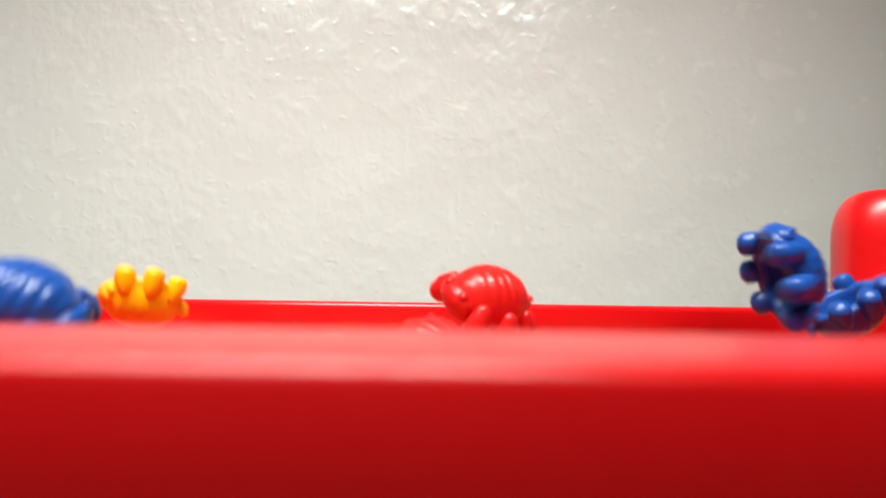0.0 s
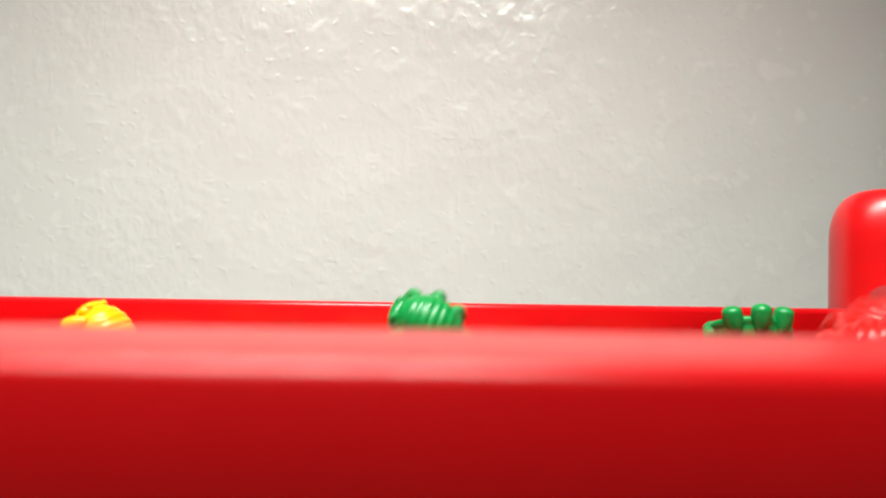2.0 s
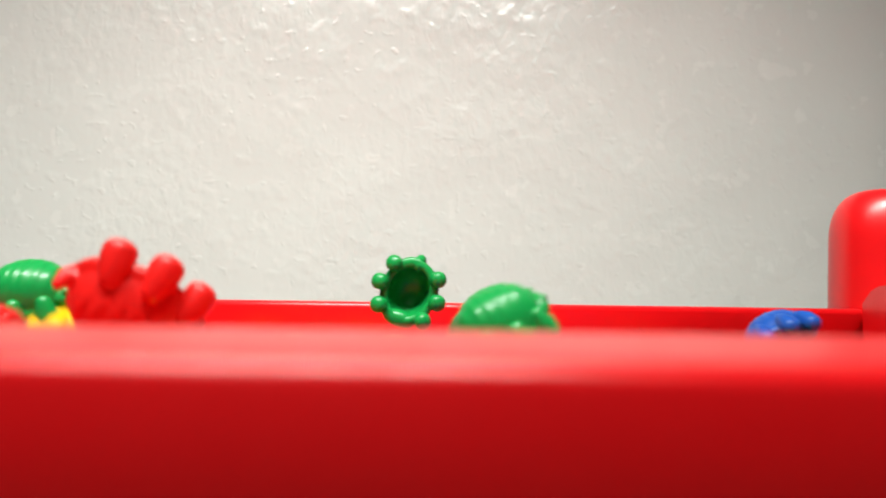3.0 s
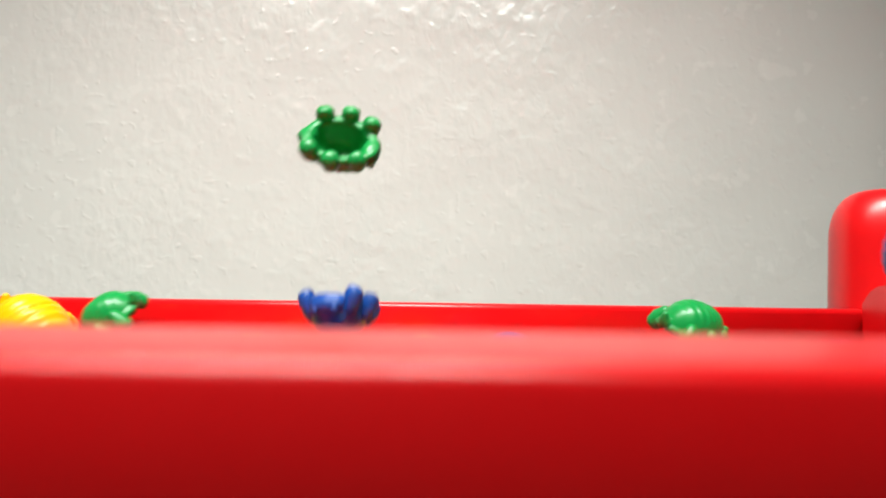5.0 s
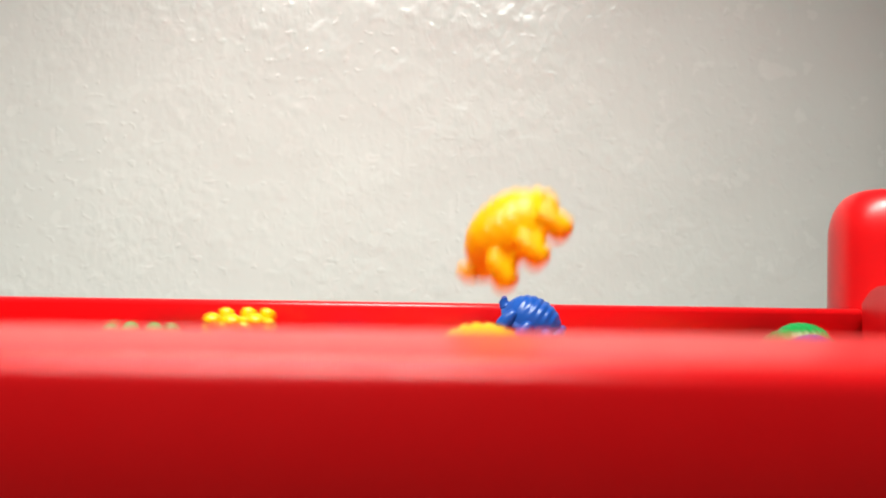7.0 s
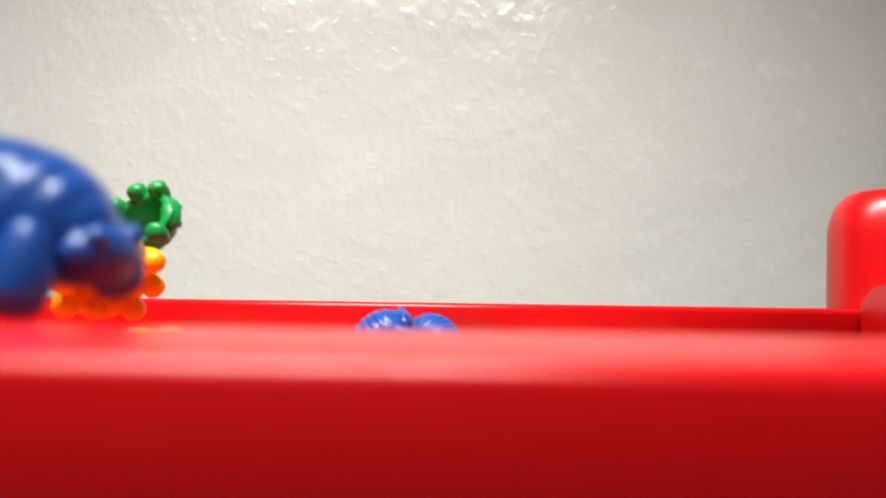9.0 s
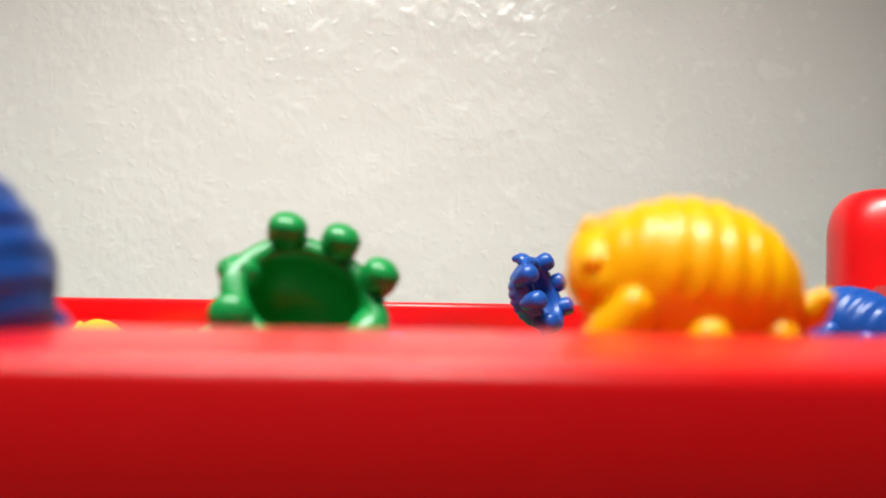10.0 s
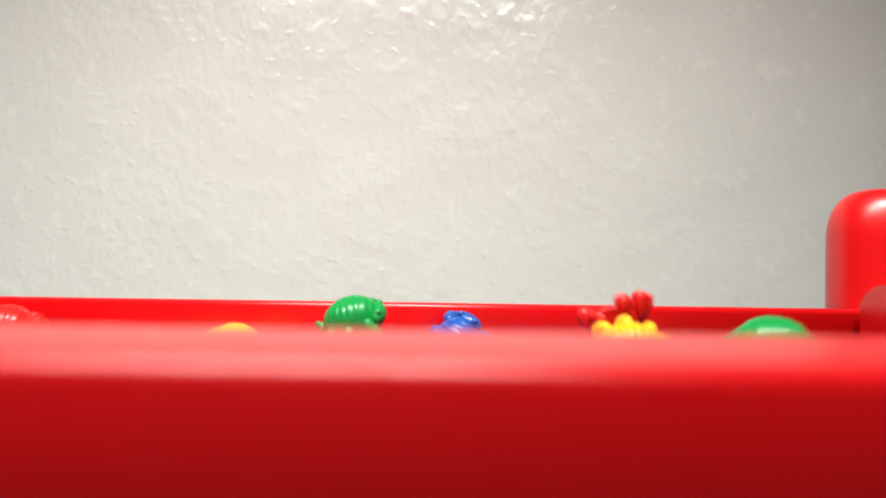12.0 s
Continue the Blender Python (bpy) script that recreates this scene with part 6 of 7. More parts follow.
    walk(green[6], [
        (0, pose(0.1309, 0.2588, 0.0359, 0, 0, 16.7)), (1.7, pose(0.1309, 0.2588, 0.0359, 0, 0, 16.7)), (1.767, pose(0.1270, 0.2588, 0.0406, 53.1, -6.1, 12.1)),
        (1.833, pose(0.1231, 0.2587, 0.0441, 106.9, -6.1, 4.5)), (1.9, pose(0.1193, 0.2586, 0.0466, 160, 0, 0)), (2, pose(0.1138, 0.2586, 0.0481, 160, 0, 0)),
        (2.1, pose(0.1134, 0.2586, 0.0471, 180, 0, 0)), (2.2, pose(0.1185, 0.2588, 0.0445, 180, 0, 0)), (2.267, pose(0.1211, 0.2588, 0.0423, 146.3, 53, -17.2)),
        (2.3, pose(0.1238, 0.2589, 0.0394, 33.7, 53, -117.4)), (2.367, pose(0.1265, 0.2590, 0.0359, 0, 0, -134.6)), (10.03, pose(0.1530, 0.2590, 0.0390, -38.8, -44.4, -98.5)),
        (10.07, pose(0.1527, 0.2589, 0.0419, -121.2, -44.4, -25.9)), (10.1, pose(0.1523, 0.2587, 0.0447, -160, 0, 0)), (10.2, pose(0.1512, 0.2583, 0.0534, -160, 0, 0)),
        (10.3, pose(0.1490, 0.2578, 0.0622, -160, 5, 0)), (10.4, pose(0.1460, 0.2577, 0.0642, -155, 10, 0)), (10.5, pose(0.1439, 0.2577, 0.0638, -80, 20, 0)),
        (10.6, pose(0.1394, 0.2580, 0.0585, -30, 10, 0)), (10.7, pose(0.1317, 0.2581, 0.0561, 30, 0, 0)), (10.8, pose(0.1348, 0.2686, 0.0531, 30, 0, 0)),
        (10.9, pose(0.1392, 0.2801, 0.0460, 30, 0, 0)), (11, pose(0.1439, 0.2928, 0.0363, 30, 0, 0)), (11.03, pose(0.1456, 0.2970, 0.0359, 15, 8.1, -56.6)),
        (11.07, pose(0.1480, 0.3060, 0.0359, 0, 0, -113.2)), (12, pose(0.1480, 0.3060, 0.0359, 0, 0, -113.2)),
    ])
    walk(green[7], [
        (0, pose(0.0909, 0.2267, 0.0359, 0, 0, 100.9)), (2.033, pose(0.0909, 0.2267, 0.0359, 0, 0, 100.9)), (2.133, pose(0.0982, 0.2374, 0.0402, 39.3, -34.8, 80)),
        (2.2, pose(0.1054, 0.2481, 0.0427, 104.2, -40.4, 29.3)), (2.3, pose(0.1126, 0.2588, 0.0435, 150, -10, 0)), (2.4, pose(0.1207, 0.3003, 0.0422, 150, -10, 0)),
        (2.5, pose(0.1144, 0.3001, 0.0460, 130, -40, 0)), (2.6, pose(0.1103, 0.2845, 0.0534, 100, -90, 0)), (2.7, pose(0.1043, 0.2581, 0.0557, 60, -90, 0)),
        (2.8, pose(0.1040, 0.2585, 0.0497, 60, -60, 0)), (2.9, pose(0.1007, 0.2589, 0.0423, 60, -60, 0)), (2.933, pose(0.0992, 0.2591, 0.0381, -17.9, -45.9, 130.8)),
        (2.967, pose(0.0985, 0.2592, 0.0359, 0, 0, -167.6)), (3.2, pose(0.0941, 0.2626, 0.0359, 0, 0, 144.9)), (3.4, pose(0.0897, 0.2661, 0.0359, 0, 0, 97.4)),
        (3.633, pose(0.0853, 0.2696, 0.0395, 21.9, -9.3, 45.4)), (3.667, pose(0.0862, 0.2694, 0.0387, 101.5, -16.8, 13.7)), (3.7, pose(0.0867, 0.2693, 0.0410, 150, 0, 0)),
        (3.8, pose(0.0888, 0.2688, 0.0493, 120, -20, 0)), (3.9, pose(0.0917, 0.2686, 0.0535, 90, -40, 0)), (4, pose(0.0944, 0.2686, 0.0525, 60, -50, 0)),
        (4.1, pose(0.0975, 0.2690, 0.0453, 60, -50, 0)), (4.133, pose(0.0991, 0.2692, 0.0409, 6.6, -38.6, 83.5)), (4.2, pose(0.1007, 0.2694, 0.0359, 0, 0, 130.5)),
        (4.4, pose(0.1036, 0.2748, 0.0359, 0, 0, 73.3)), (4.567, pose(0.1065, 0.2803, 0.0359, 0, 0, 16.1)), (4.7, pose(0.1037, 0.2801, 0.0437, 20, -1.4, 8.1)),
        (4.8, pose(0.1008, 0.2800, 0.0487, 40, 0, 0)), (4.9, pose(0.0983, 0.2799, 0.0508, 31.4, 3.6, 13)), (5, pose(0.1010, 0.2797, 0.0529, 23.7, 9, 25.4)),
        (5.1, pose(0.1047, 0.2799, 0.0505, 22.5, 14.7, 12.9)), (5.2, pose(0.1086, 0.2801, 0.0462, 20, 20, 0)), (5.267, pose(0.1115, 0.2803, 0.0417, 12.6, 7.3, 30)),
        (5.333, pose(0.1085, 0.2790, 0.0359, 0, 0, 61)), (12, pose(0.1085, 0.2790, 0.0359, 0, 0, 61)),
    ])
    walk(green[8], [
        (0, pose(-0.0774, 0.3060, 0.0359, 0, 0, -1.2)), (2.067, pose(-0.0774, 0.3060, 0.0359, 0, 0, -1.2)), (2.167, pose(-0.0742, 0.3066, 0.0413, 10, 0.1, -0.8)),
        (2.3, pose(-0.0710, 0.3071, 0.0438, 20, 0.1, -0.4)), (2.4, pose(-0.0678, 0.3077, 0.0434, 30, 0, 0)), (2.5, pose(-0.0651, 0.3078, 0.0406, 30, 0, 0)),
        (2.533, pose(-0.0637, 0.3069, 0.0385, 15, -4.8, 35.2)), (2.6, pose(-0.0624, 0.3060, 0.0359, 0, 0, 70.4)), (4.1, pose(-0.0773, 0.2877, 0.0359, 0, 0, 115.1)),
        (5.633, pose(-0.0937, 0.2693, 0.0389, -25.9, 49.2, 126.7)), (5.667, pose(-0.0952, 0.2692, 0.0418, -114.1, 49.2, 33.1)), (5.7, pose(-0.0967, 0.2691, 0.0445, -140, 0, 0)),
        (5.8, pose(-0.1025, 0.2686, 0.0534, -150, 0, 0)), (5.867, pose(-0.1003, 0.2685, 0.0555, 166.7, -14.9, -6.5)), (5.9, pose(-0.0982, 0.2683, 0.0575, 105.8, -51.8, -20.7)),
        (6, pose(-0.0971, 0.2683, 0.0570, -29.1, -83.3, 63.8)), (6.1, pose(-0.0960, 0.2684, 0.0560, 46.9, -58.8, -0.4)), (6.2, pose(-0.0968, 0.2689, 0.0483, 30, -30, 0)),
        (6.267, pose(-0.0972, 0.2691, 0.0425, 11, -18, 27.6)), (6.333, pose(-0.0977, 0.2694, 0.0359, 0, 0, 49.1)), (7.2, pose(-0.1157, 0.2595, 0.0359, 0, 0, -13.2)),
        (8.1, pose(-0.1337, 0.2496, 0.0359, 0, 0, -75.4)), (8.233, pose(-0.1305, 0.2504, 0.0528, -12.5, -9.1, -71.9)), (8.333, pose(-0.1272, 0.2512, 0.0666, -26, -17.2, -66.3)),
        (8.467, pose(-0.1240, 0.2520, 0.0772, -41, -23.6, -58.5)), (8.567, pose(-0.1208, 0.2529, 0.0846, -57.5, -27.9, -48.7)), (8.7, pose(-0.1175, 0.2537, 0.0889, -75, -29.4, -37.7)),
        (8.833, pose(-0.1143, 0.2545, 0.0899, -92.5, -27.9, -26.7)), (8.933, pose(-0.1111, 0.2553, 0.0878, -109, -23.6, -17)), (9.067, pose(-0.1078, 0.2561, 0.0825, -124, -17.2, -9.2)),
        (9.167, pose(-0.1046, 0.2569, 0.0741, -137.5, -9.1, -3.5)), (9.3, pose(-0.1014, 0.2578, 0.0624, -150, 0, 0)), (9.4, pose(-0.0987, 0.2584, 0.0503, -160, 0, 0)),
        (9.433, pose(-0.0978, 0.2587, 0.0458, -113.5, -33.4, -22.2)), (9.467, pose(-0.0969, 0.2589, 0.0410, -46.5, -33.4, -69.8)), (9.5, pose(-0.0960, 0.2591, 0.0359, 0, 0, -92)),
        (11.63, pose(-0.0423, 0.2593, 0.0359, 0, 0, -28.1)), (11.67, pose(-0.0411, 0.2592, 0.0361, 20, 2.5, -14.1)), (11.7, pose(-0.0400, 0.2591, 0.0385, 40, 0, 0)),
        (11.8, pose(-0.0367, 0.2588, 0.0439, 30, 0, 0)), (11.9, pose(-0.0423, 0.3074, 0.0483, 36.5, -15.1, -4.4)), (12, pose(-0.0399, 0.3072, 0.0520, 33, -15.4, -8.8)),
    ])
    walk(yellow[6], [
        (0, pose(0.1750, 0.2602, 0.0359, 0, 0, -84.7)), (2.333, pose(0.1750, 0.2602, 0.0359, 0, 0, -84.7)), (2.367, pose(0.1768, 0.2806, 0.0370, 18.8, -4.2, -41.5)),
        (2.4, pose(0.1787, 0.2805, 0.0400, 30, -20, 0)), (2.5, pose(0.1752, 0.2801, 0.0472, 30, -20, 0)), (2.6, pose(0.1444, 0.2404, 0.0443, 30, -20, 0)),
        (2.633, pose(0.1385, 0.2345, 0.0420, 27.3, -5.1, -45.7)), (2.7, pose(0.1326, 0.2285, 0.0392, 14.7, 3.3, -91.8)), (2.733, pose(0.1267, 0.2226, 0.0359, 0, 0, -138.6)),
        (5.933, pose(0.0779, 0.1588, 0.0359, 0, 0, -87.4)), (9.1, pose(0.0291, 0.0950, 0.0359, 0, 0, -36.2)), (9.167, pose(0.0296, 0.0923, 0.0426, -32, 29.4, -82.5)),
        (9.233, pose(0.0300, 0.0896, 0.0482, -78.3, 21.6, -141)), (9.3, pose(0.0304, 0.0869, 0.0529, -100, -15, 180)), (9.4, pose(0.0311, 0.0866, 0.0578, -135.5, -13.1, -177)),
        (9.5, pose(0.0311, 0.0860, 0.0625, -128.7, -14.7, -177.2)), (9.6, pose(0.0318, 0.0861, 0.0679, -136.8, -12.8, -176.9)), (9.7, pose(0.0313, 0.0860, 0.0700, -125.6, -13.6, -178.2)),
        (9.8, pose(0.0314, 0.0860, 0.0699, -72, -20, -180)), (9.9, pose(0.0314, 0.0850, 0.0689, -58, -18, 180)), (10, pose(0.0306, 0.0840, 0.0672, -38, -12, 180)),
        (10.1, pose(0.0308, 0.0864, 0.0623, -25, -8, 180)), (10.2, pose(0.0356, 0.0961, 0.0605, -20, -10, 180)), (10.3, pose(0.0466, 0.1051, 0.0555, -20, -10, 180)),
        (10.37, pose(0.0549, 0.1119, 0.0503, -17.8, -0.3, -129.4)), (10.47, pose(0.0633, 0.1188, 0.0437, -9, 4.1, -78.4)), (10.53, pose(0.0749, 0.1121, 0.0359, 0, 0, -27.3)),
        (12, pose(0.0749, 0.1121, 0.0359, 0, 0, -27.3)),
    ])
    walk(red[8], [
        (0, pose(-0.0657, 0.1489, 0.0359, 0, 0, -132.4)), (2.367, pose(-0.0657, 0.1489, 0.0359, 0, 0, -132.4)), (2.433, pose(-0.0597, 0.1408, 0.0402, 35.9, 49.8, -110.1)),
        (2.467, pose(-0.0602, 0.1407, 0.0441, 134.1, 49.8, -22.2)), (2.5, pose(-0.0614, 0.1405, 0.0503, 170, 0, 0)), (2.6, pose(-0.0619, 0.1401, 0.0549, 170, -10, 0)),
        (2.7, pose(-0.0605, 0.1291, 0.0594, 160, -20, 0)), (2.8, pose(-0.0619, 0.1243, 0.0610, 120, -20, 0)), (2.9, pose(-0.0629, 0.1243, 0.0602, 101.1, 10.5, 5.1)),
        (3, pose(-0.0668, 0.1500, 0.0579, 151.9, 28.3, 32.1)), (3.1, pose(-0.0624, 0.1404, 0.0495, 90.7, 17, 4.9)), (3.1333, pose(-0.0619, 0.1425, 0.0464, 57.6, -6.2, 22.6)),
        (3.167, pose(-0.0614, 0.1446, 0.0432, 17.5, -14.2, 51)), (3.233, pose(-0.0604, 0.1488, 0.0359, 0, 0, 99.4)), (12, pose(-0.0604, 0.1488, 0.0359, 0, 0, 99.4)),
    ])
    walk(green[9], [
        (0, pose(-0.0170, 0.1981, 0.0359, 0, 0, 148.5)), (2.633, pose(-0.0170, 0.1981, 0.0359, 0, 0, 148.5)), (2.733, pose(-0.0089, 0.1979, 0.0436, 23.4, -14.8, 98.1)),
        (2.8, pose(-0.0008, 0.1978, 0.0497, 49.8, -5.6, 46)), (2.9, pose(0.0074, 0.1976, 0.0543, 39, -3.8, 4.4)), (3, pose(0.0156, 0.1974, 0.0572, 14, -24.1, 18)),
        (3.1, pose(0.0227, 0.1970, 0.0657, 24.7, 17.4, 6.9)), (3.2, pose(0.0285, 0.1967, 0.0710, 20, 85, 0)), (3.3, pose(0.0351, 0.1963, 0.0744, 35, 71.9, 25.2)),
        (3.433, pose(0.0417, 0.1960, 0.0750, 32.9, 58.6, 33.6)), (3.533, pose(0.0483, 0.1956, 0.0728, 28.5, 45.6, 40.6)), (3.667, pose(0.0549, 0.1953, 0.0678, 23.1, 32.9, 47.5)),
        (3.767, pose(0.0615, 0.1950, 0.0600, 16.6, 20.9, 55)), (3.867, pose(0.0681, 0.1946, 0.0493, 9, 9.8, 63.3)), (4, pose(0.0747, 0.1943, 0.0359, 0, 0, 72.9)),
        (11.4, pose(0.0616, 0.1924, 0.0359, 0, 0, 72.6)), (11.5, pose(0.0735, 0.2044, 0.0415, 3.1, 1.7, 32.1)), (11.6, pose(0.0855, 0.2164, 0.0450, 4.3, 5, -8.3)),
        (11.7, pose(0.0975, 0.2283, 0.0462, 3.1, 8.3, -49)), (11.8, pose(0.1094, 0.2403, 0.0453, 0, 10, -90)), (11.9, pose(0.1344, 0.2925, 0.0422, 10.5, 9.1, -46.6)),
        (12, pose(0.1138, 0.2400, 0.0483, 17.5, 1.4, -4.4)),
    ])
    walk(green[10], [
        (0, pose(-0.1761, 0.3060, 0.0359, 0, 0, 105.6)), (4.733, pose(-0.1761, 0.3060, 0.0359, 0, 0, 105.6)), (4.8, pose(-0.1668, 0.3056, 0.0431, -11.2, -14.9, 140.7)),
        (4.9, pose(-0.1574, 0.3054, 0.0488, -30, 6.4, 171.7)), (5, pose(-0.1463, 0.3051, 0.0515, -34.3, 32.5, 161.9)), (5.1, pose(-0.1355, 0.3051, 0.0536, -30, 6.4, 171.7)),
        (5.2, pose(-0.1293, 0.3053, 0.0500, 0, 0, 180)), (5.233, pose(-0.1278, 0.3053, 0.0490, 0, -60, 180)), (5.267, pose(-0.1263, 0.3054, 0.0480, 180, -60, 0)),
        (5.3, pose(-0.1248, 0.3055, 0.0469, 180, 0, 0)), (5.367, pose(-0.1221, 0.3056, 0.0440, 125, -29.3, 15.5)), (5.433, pose(-0.1194, 0.3057, 0.0404, 55, -29.3, 53.4)),
        (5.467, pose(-0.1167, 0.3058, 0.0359, 0, 0, 68.9)), (5.9, pose(-0.1160, 0.3059, 0.0359, 0, 0, 21.4)), (6.333, pose(-0.1152, 0.3060, 0.0395, 41.3, 8.7, -22.8)),
        (6.367, pose(-0.1166, 0.3073, 0.0369, 120.7, 11.3, -6.4)), (6.4, pose(-0.1173, 0.3080, 0.0376, 173.1, -7, 42)), (6.5, pose(-0.1198, 0.3079, 0.0391, 163.2, -7.6, 84.9)),
        (6.6, pose(-0.1198, 0.3079, 0.0399, 173.1, -7, 42)), (6.667, pose(-0.1195, 0.3073, 0.0393, 160.6, 58, -10.8)), (6.733, pose(-0.1192, 0.3066, 0.0380, 19.4, 58, -145.8)),
        (6.767, pose(-0.1189, 0.3060, 0.0359, 0, 0, -156.6)), (8.5, pose(-0.1055, 0.2995, 0.0359, 0, 0, -97.9)), (10.23, pose(-0.0921, 0.2930, 0.0395, 40.3, 12.9, -34.4)),
        (10.27, pose(-0.0916, 0.2928, 0.0360, 121.5, 16.9, -9.5)), (10.3, pose(-0.0913, 0.2927, 0.0381, 180, 0, 0)), (10.4, pose(-0.0903, 0.2923, 0.0457, 180, 0, 0)),
        (10.5, pose(-0.0973, 0.2924, 0.0437, 180, 0, 0)), (10.6, pose(-0.0962, 0.2923, 0.0463, 180, 0, 0)), (10.7, pose(-0.0945, 0.2924, 0.0445, 180, 0, 0)),
        (10.77, pose(-0.0935, 0.2924, 0.0424, 127.3, 34.5, -17.5)), (10.83, pose(-0.0925, 0.2925, 0.0395, 52.7, 34.5, -64.2)), (10.87, pose(-0.0915, 0.2925, 0.0359, 0, 0, -81.7)),
        (11.07, pose(-0.0959, 0.2970, 0.0359, 0, 0, -28.2)), (11.23, pose(-0.1002, 0.3015, 0.0359, 0, 0, 25.2)), (11.4, pose(-0.1046, 0.3060, 0.0359, 0, 0, 78.6)),
        (11.47, pose(-0.1062, 0.3059, 0.0384, 15, -5.4, 39.3)), (11.5, pose(-0.1079, 0.3058, 0.0405, 30, 0, 0)), (11.6, pose(-0.1114, 0.3057, 0.0432, 30, 0, 0)),
        (11.7, pose(-0.1158, 0.3057, 0.0419, 30, 0, 0)), (11.77, pose(-0.1191, 0.3058, 0.0395, 15, -0.1, 0.6)), (11.87, pose(-0.1225, 0.3058, 0.0359, 0, 0, 1.2)),
        (12, pose(-0.1225, 0.3058, 0.0359, 0, 0, 1.2)),
    ])
    walk(blue[4], [
        (0, pose(-0.1383, 0.1989, 0.0359, 0, 0, 119.2)), (4.933, pose(-0.1383, 0.1989, 0.0359, 0, 0, 119.2)), (4.967, pose(-0.1356, 0.1987, 0.0359, 17.9, -3.6, 59)),
        (5, pose(-0.1328, 0.1984, 0.0395, 30, 10, 0)), (5.1, pose(-0.1250, 0.1977, 0.0518, 30, 10, 0)), (5.2, pose(-0.1227, 0.1975, 0.0562, 30, 10, 0)),
        (5.3, pose(-0.1194, 0.1977, 0.0517, 30, 10, 0)), (5.4, pose(-0.1161, 0.1980, 0.0449, 15, 4.8, 1)), (5.5, pose(-0.1129, 0.1983, 0.0359, 0, 0, 3.4)),
        (8.633, pose(-0.0599, 0.0950, 0.0359, 0, 0, -3.6)), (8.767, pose(-0.0575, 0.0915, 0.0502, 1.8, 5, -3.4)), (8.867, pose(-0.0551, 0.0880, 0.0619, 3.6, 10.1, -3.1)),
        (8.967, pose(-0.0527, 0.0845, 0.0710, 5.5, 15.1, -2.7)), (9.067, pose(-0.0503, 0.0810, 0.0774, 7.5, 20.1, -2)), (9.2, pose(-0.0479, 0.0775, 0.0811, 4.8, 24.5, -0.6)),
        (9.3, pose(-0.0418, 0.0550, 0.0825, 0, 24, 0)), (9.4, pose(-0.0364, 0.0490, 0.0812, 0, 28.6, 0)), (9.5, pose(-0.0340, 0.0470, 0.0815, 0, 30.2, 0)),
        (9.6, pose(-0.0363, 0.0490, 0.0782, 0, 40.5, 0)), (9.7, pose(-0.0401, 0.0540, 0.0750, -4.6, 37.3, -2.9)), (9.8, pose(-0.0432, 0.0580, 0.0724, 20, 60, 0)),
        (9.9, pose(-0.0445, 0.0600, 0.0692, 20, 60, 0)), (10, pose(-0.0458, 0.0620, 0.0663, 20, 60, 0)), (10.1, pose(-0.0562, 0.0803, 0.0629, 20, 50, 0)),
        (10.2, pose(-0.0604, 0.0852, 0.0566, 32.2, 28.8, 55.2)), (10.33, pose(-0.0646, 0.0901, 0.0476, 21.8, 7.9, 99.2)), (10.43, pose(-0.0688, 0.0950, 0.0359, 0, 0, 145)),
        (12, pose(-0.0688, 0.0950, 0.0359, 0, 0, 145)),
    ])
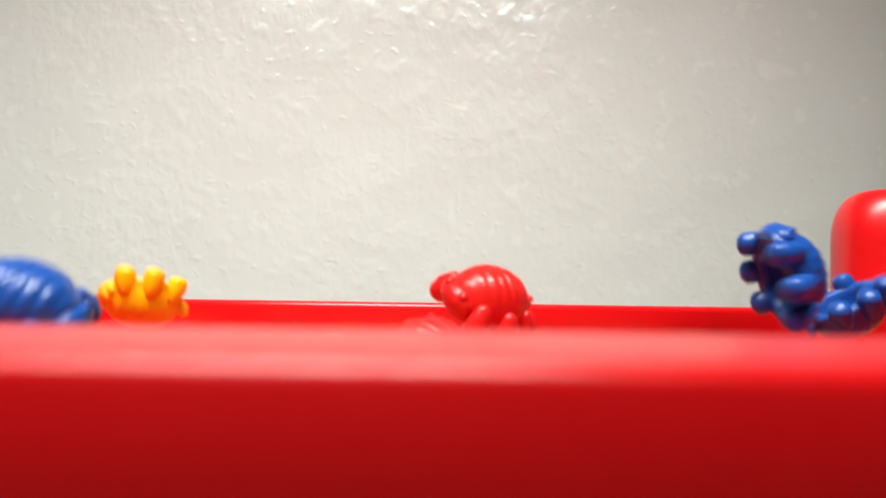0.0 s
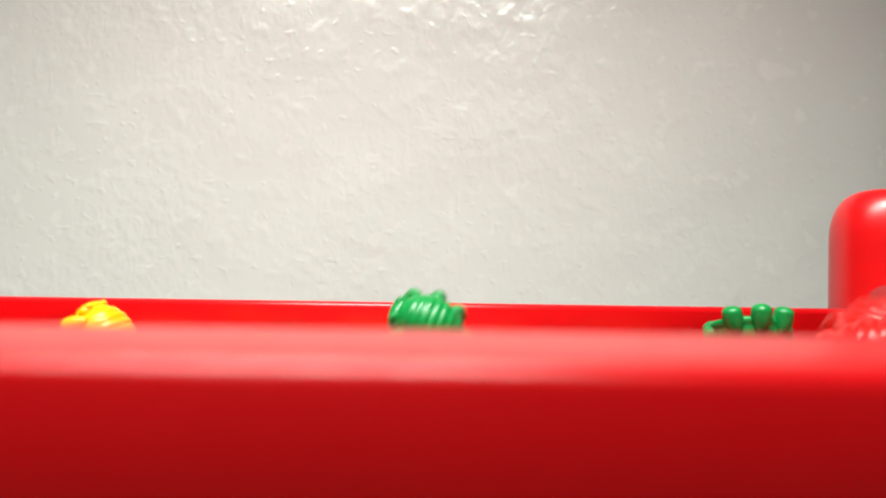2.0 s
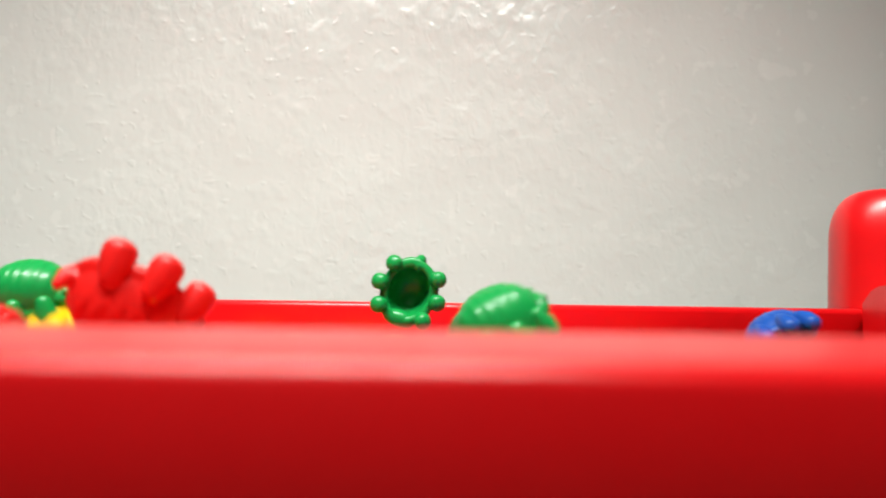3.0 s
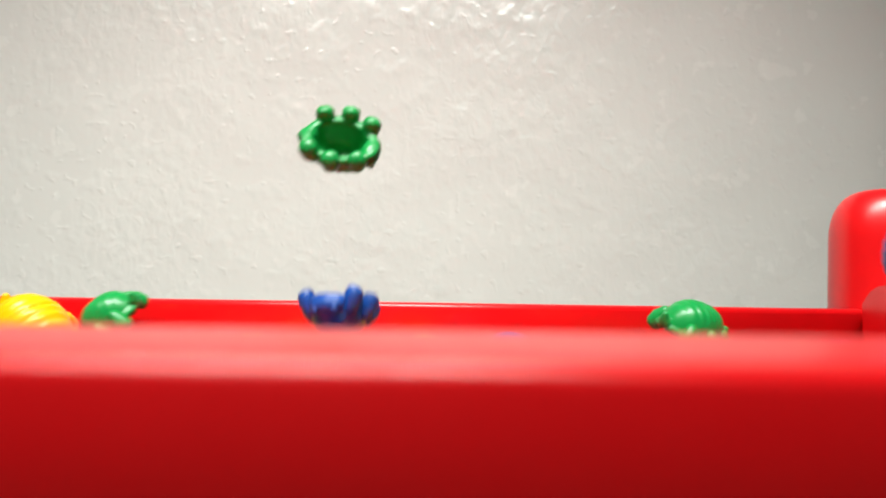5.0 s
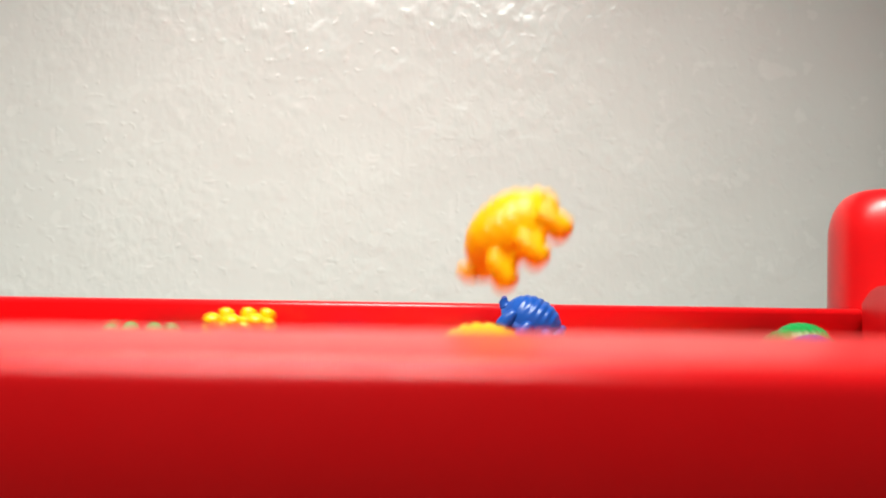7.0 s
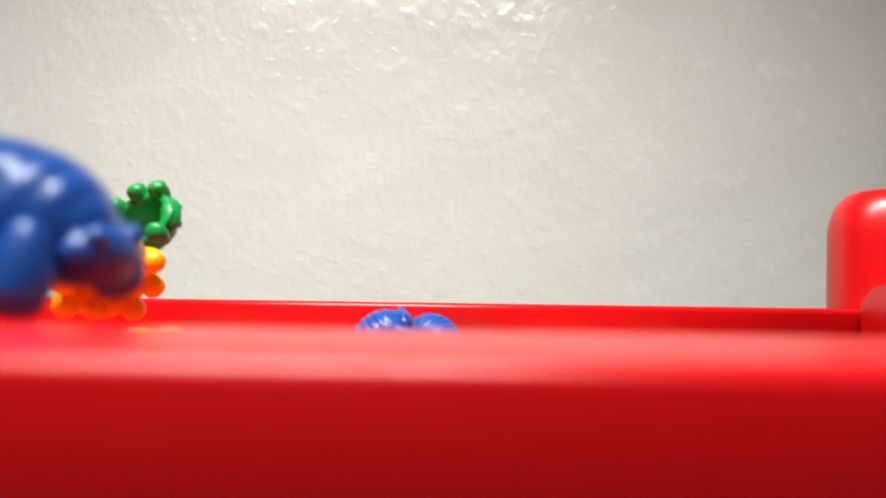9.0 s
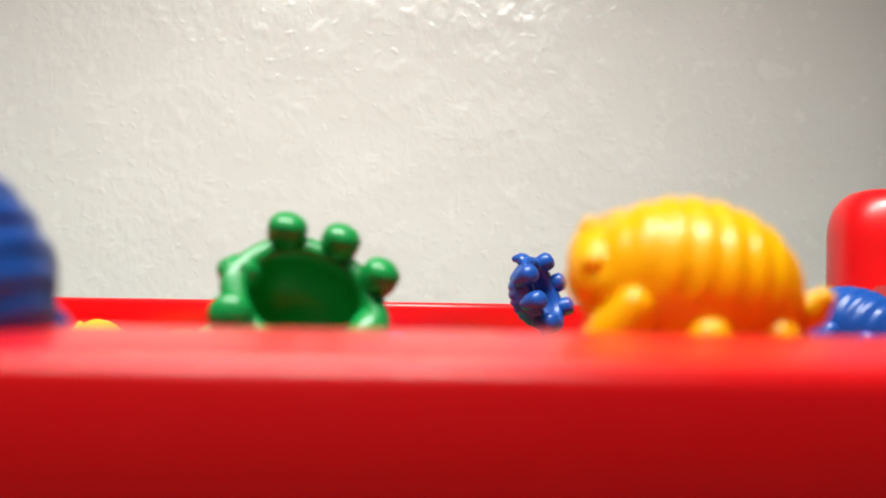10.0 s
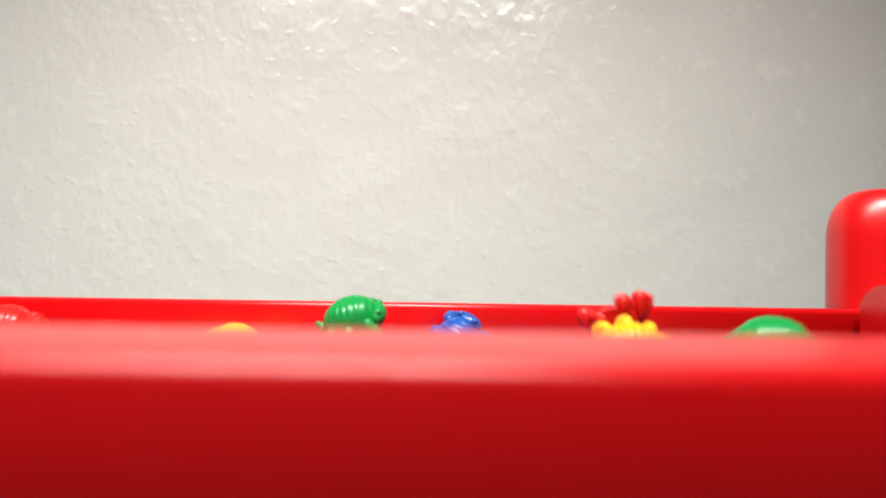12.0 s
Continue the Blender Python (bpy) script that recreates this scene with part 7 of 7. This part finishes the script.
    walk(blue[5], [
        (0, pose(-0.0375, 0.2499, 0.0359, 0, 0, -37.6)), (5.133, pose(-0.0375, 0.2499, 0.0359, 0, 0, -37.6)), (5.167, pose(-0.0365, 0.2496, 0.0370, 22.8, -27.1, -15.4)),
        (5.2, pose(-0.0355, 0.2493, 0.0426, 40, -60, 0)), (5.3, pose(-0.0327, 0.2485, 0.0571, 30, -60, 0)), (5.4, pose(-0.0270, 0.2310, 0.0652, 4.2, -72.5, 31.6)),
        (5.5, pose(-0.0229, 0.2229, 0.0719, -25.5, -69.4, 62.2)), (5.6, pose(-0.0183, 0.2225, 0.0779, -26, -79.7, 61.8)), (5.7, pose(-0.0158, 0.2223, 0.0820, 50, -75, 0)),
        (5.8, pose(-0.0153, 0.2223, 0.0825, 80, -85, 0)), (5.9, pose(-0.0150, 0.2471, 0.0823, -123.6, -56.6, 179.9)), (6, pose(-0.0106, 0.2650, 0.0799, -145.6, -35.8, 164.2)),
        (6.1, pose(-0.0057, 0.2477, 0.0719, -124.2, -46.8, 174.8)), (6.2, pose(0.0035, 0.2485, 0.0576, -100, -60, 180)), (6.233, pose(0.0075, 0.2488, 0.0508, -4.2, -70.5, 57.6)),
        (6.3, pose(0.0115, 0.2492, 0.0435, 13.2, -34.8, 11.2)), (6.333, pose(0.0155, 0.2495, 0.0359, 0, 0, -16.5)), (7.833, pose(0.0188, 0.2544, 0.0359, 0, 0, 29.7)),
        (9.333, pose(0.0220, 0.2593, 0.0359, 0, 0, 75.9)), (9.367, pose(0.0234, 0.2591, 0.0380, 54.2, -36.6, 51.5)), (9.4, pose(0.0248, 0.2589, 0.0428, 137.4, -2.8, 4.9)),
        (9.5, pose(0.0292, 0.2582, 0.0550, 147.8, 23.4, 13.9)), (9.6, pose(0.0270, 0.2578, 0.0612, 137.7, 7.2, 5.5)), (9.7, pose(0.0274, 0.2578, 0.0621, 170, 10, 0)),
        (9.8, pose(0.0287, 0.2577, 0.0633, -130, 20, 0)), (9.9, pose(0.0335, 0.2576, 0.0647, -139.2, 57.1, 11.3)), (10, pose(0.0339, 0.2577, 0.0624, -143, 64.2, 7.9)),
        (10.1, pose(0.0412, 0.2578, 0.0625, -134.7, 57.5, 12.3)), (10.1333, pose(0.0449, 0.2577, 0.0633, -92.7, 24.6, 21.1)), (10.1667, pose(0.0485, 0.2577, 0.0641, -63.3, -0.2, 11.4)),
        (10.2, pose(0.0521, 0.2576, 0.0649, -40, -20, 0)), (10.3, pose(0.0611, 0.2578, 0.0621, -10, -10, 0)), (10.4, pose(0.0674, 0.2580, 0.0585, 20, 0, 0)),
        (10.5, pose(0.0962, 0.3079, 0.0402, 20, 0, 0)), (10.53, pose(0.1004, 0.3069, 0.0359, 10, 2, -22.8)), (10.57, pose(0.1046, 0.3060, 0.0359, 0, 0, -45.6)),
        (11.5, pose(0.0948, 0.3060, 0.0359, 0, 0, -78.3)), (11.57, pose(0.0963, 0.3069, 0.0390, 38.2, -20.4, -35.2)), (11.6, pose(0.0979, 0.3078, 0.0415, 60, -60, 0)),
        (11.7, pose(0.1011, 0.3076, 0.0452, 60, -60, 0)), (11.8, pose(0.1046, 0.3077, 0.0432, 60, -60, 0)), (11.87, pose(0.1073, 0.3069, 0.0402, 32.5, -24.8, -15.9)),
        (11.97, pose(0.1100, 0.3060, 0.0359, 0, 0, -44.1)), (12, pose(0.1100, 0.3060, 0.0359, 0, 0, -44.1)),
    ])
    walk(blue[6], [
        (0, pose(0.0965, 0.1635, 0.0359, 0, 0, 14.7)), (5.933, pose(0.0965, 0.1635, 0.0395, 10.8, 1.6, 49.3)), (5.967, pose(0.0830, 0.1565, 0.0359, 26.4, -14.3, 122.8)),
        (6, pose(0.0803, 0.1537, 0.0389, 20, -30, 180)), (6.1, pose(0.0690, 0.1403, 0.0514, 20, -50, 180)), (6.2, pose(0.0612, 0.1343, 0.0586, 20, -60, -180)),
        (6.3, pose(0.0593, 0.1291, 0.0595, 0, -30, 180)), (6.4, pose(0.0541, 0.1266, 0.0603, -18.5, -31.3, 166.4)), (6.5, pose(0.0536, 0.1266, 0.0607, -9.8, -48.3, 156.2)),
        (6.6, pose(0.0556, 0.1265, 0.0636, -21.3, -30.3, 174.6)), (6.6667, pose(0.0600, 0.1264, 0.0642, -10.8, 3.9, -121.6)), (6.7, pose(0.0622, 0.1264, 0.0645, -0.4, 5, -95)),
        (6.8, pose(0.0679, 0.1290, 0.0608, 10, -0.9, -85.1)), (6.9, pose(0.0694, 0.1346, 0.0535, 1.8, 19.9, -84.7)), (7, pose(0.0696, 0.1352, 0.0431, 1.8, 19.9, -84.7)),
        (7.033, pose(0.0697, 0.1354, 0.0390, -3.8, 10.3, -135)), (7.067, pose(0.0614, 0.1354, 0.0359, 0, 0, 176.6)), (12, pose(0.0614, 0.1354, 0.0359, 0, 0, 176.6)),
    ])
    walk(blue[7], [
        (0, pose(0.1750, 0.2879, 0.0359, 0, 0, 89.6)), (6.1, pose(0.1750, 0.2879, 0.0359, 0, 0, 89.6)), (6.2, pose(0.1756, 0.2800, 0.0465, -16.1, -11, 44.9)),
        (6.3, pose(0.1762, 0.2797, 0.0545, -20, -30, 0)), (6.4, pose(0.1709, 0.2794, 0.0596, -4.5, -28.4, 7.2)), (6.5, pose(0.1625, 0.2794, 0.0572, 11.1, -28.6, 14.6)),
        (6.6, pose(0.1643, 0.2793, 0.0606, -4.5, -28.4, 7.2)), (6.7, pose(0.1694, 0.2796, 0.0562, -20, -30, 0)), (6.833, pose(0.1722, 0.2799, 0.0477, -9.6, -15, -1.9)),
        (6.933, pose(0.1750, 0.2802, 0.0359, 0, 0, -1)), (10.43, pose(0.1056, 0.3060, 0.0359, 0, 0, -15.9)), (10.47, pose(0.1014, 0.3070, 0.0359, -27.8, -17, -12.5)),
        (10.5, pose(0.0972, 0.3080, 0.0371, -60, -30, 0)), (10.6, pose(0.0637, 0.1977, 0.0518, -60, -30, 0)), (10.7, pose(0.0584, 0.1770, 0.0522, -20, 0, 0)),
        (10.8, pose(0.0548, 0.1681, 0.0541, 20, 0, 0)), (10.9, pose(0.0539, 0.1529, 0.0527, 35, 0, 0)), (11, pose(0.0520, 0.1493, 0.0559, 40, 0, 0)),
        (11.1, pose(0.0512, 0.1492, 0.0583, 45, 5, 0)), (11.2, pose(0.0495, 0.1492, 0.0578, 45, 0, 0)), (11.3, pose(0.0455, 0.1528, 0.0546, 101.5, -29.5, -5.7)),
        (11.4, pose(0.0444, 0.1532, 0.0482, 101.5, -29.5, -5.7)), (11.47, pose(0.0436, 0.1534, 0.0426, 46.2, -21.8, 18.6)), (11.53, pose(0.0410, 0.1532, 0.0359, 0, 0, 26.8)),
        (12, pose(0.0410, 0.1532, 0.0359, 0, 0, 26.8)),
    ])


motions()
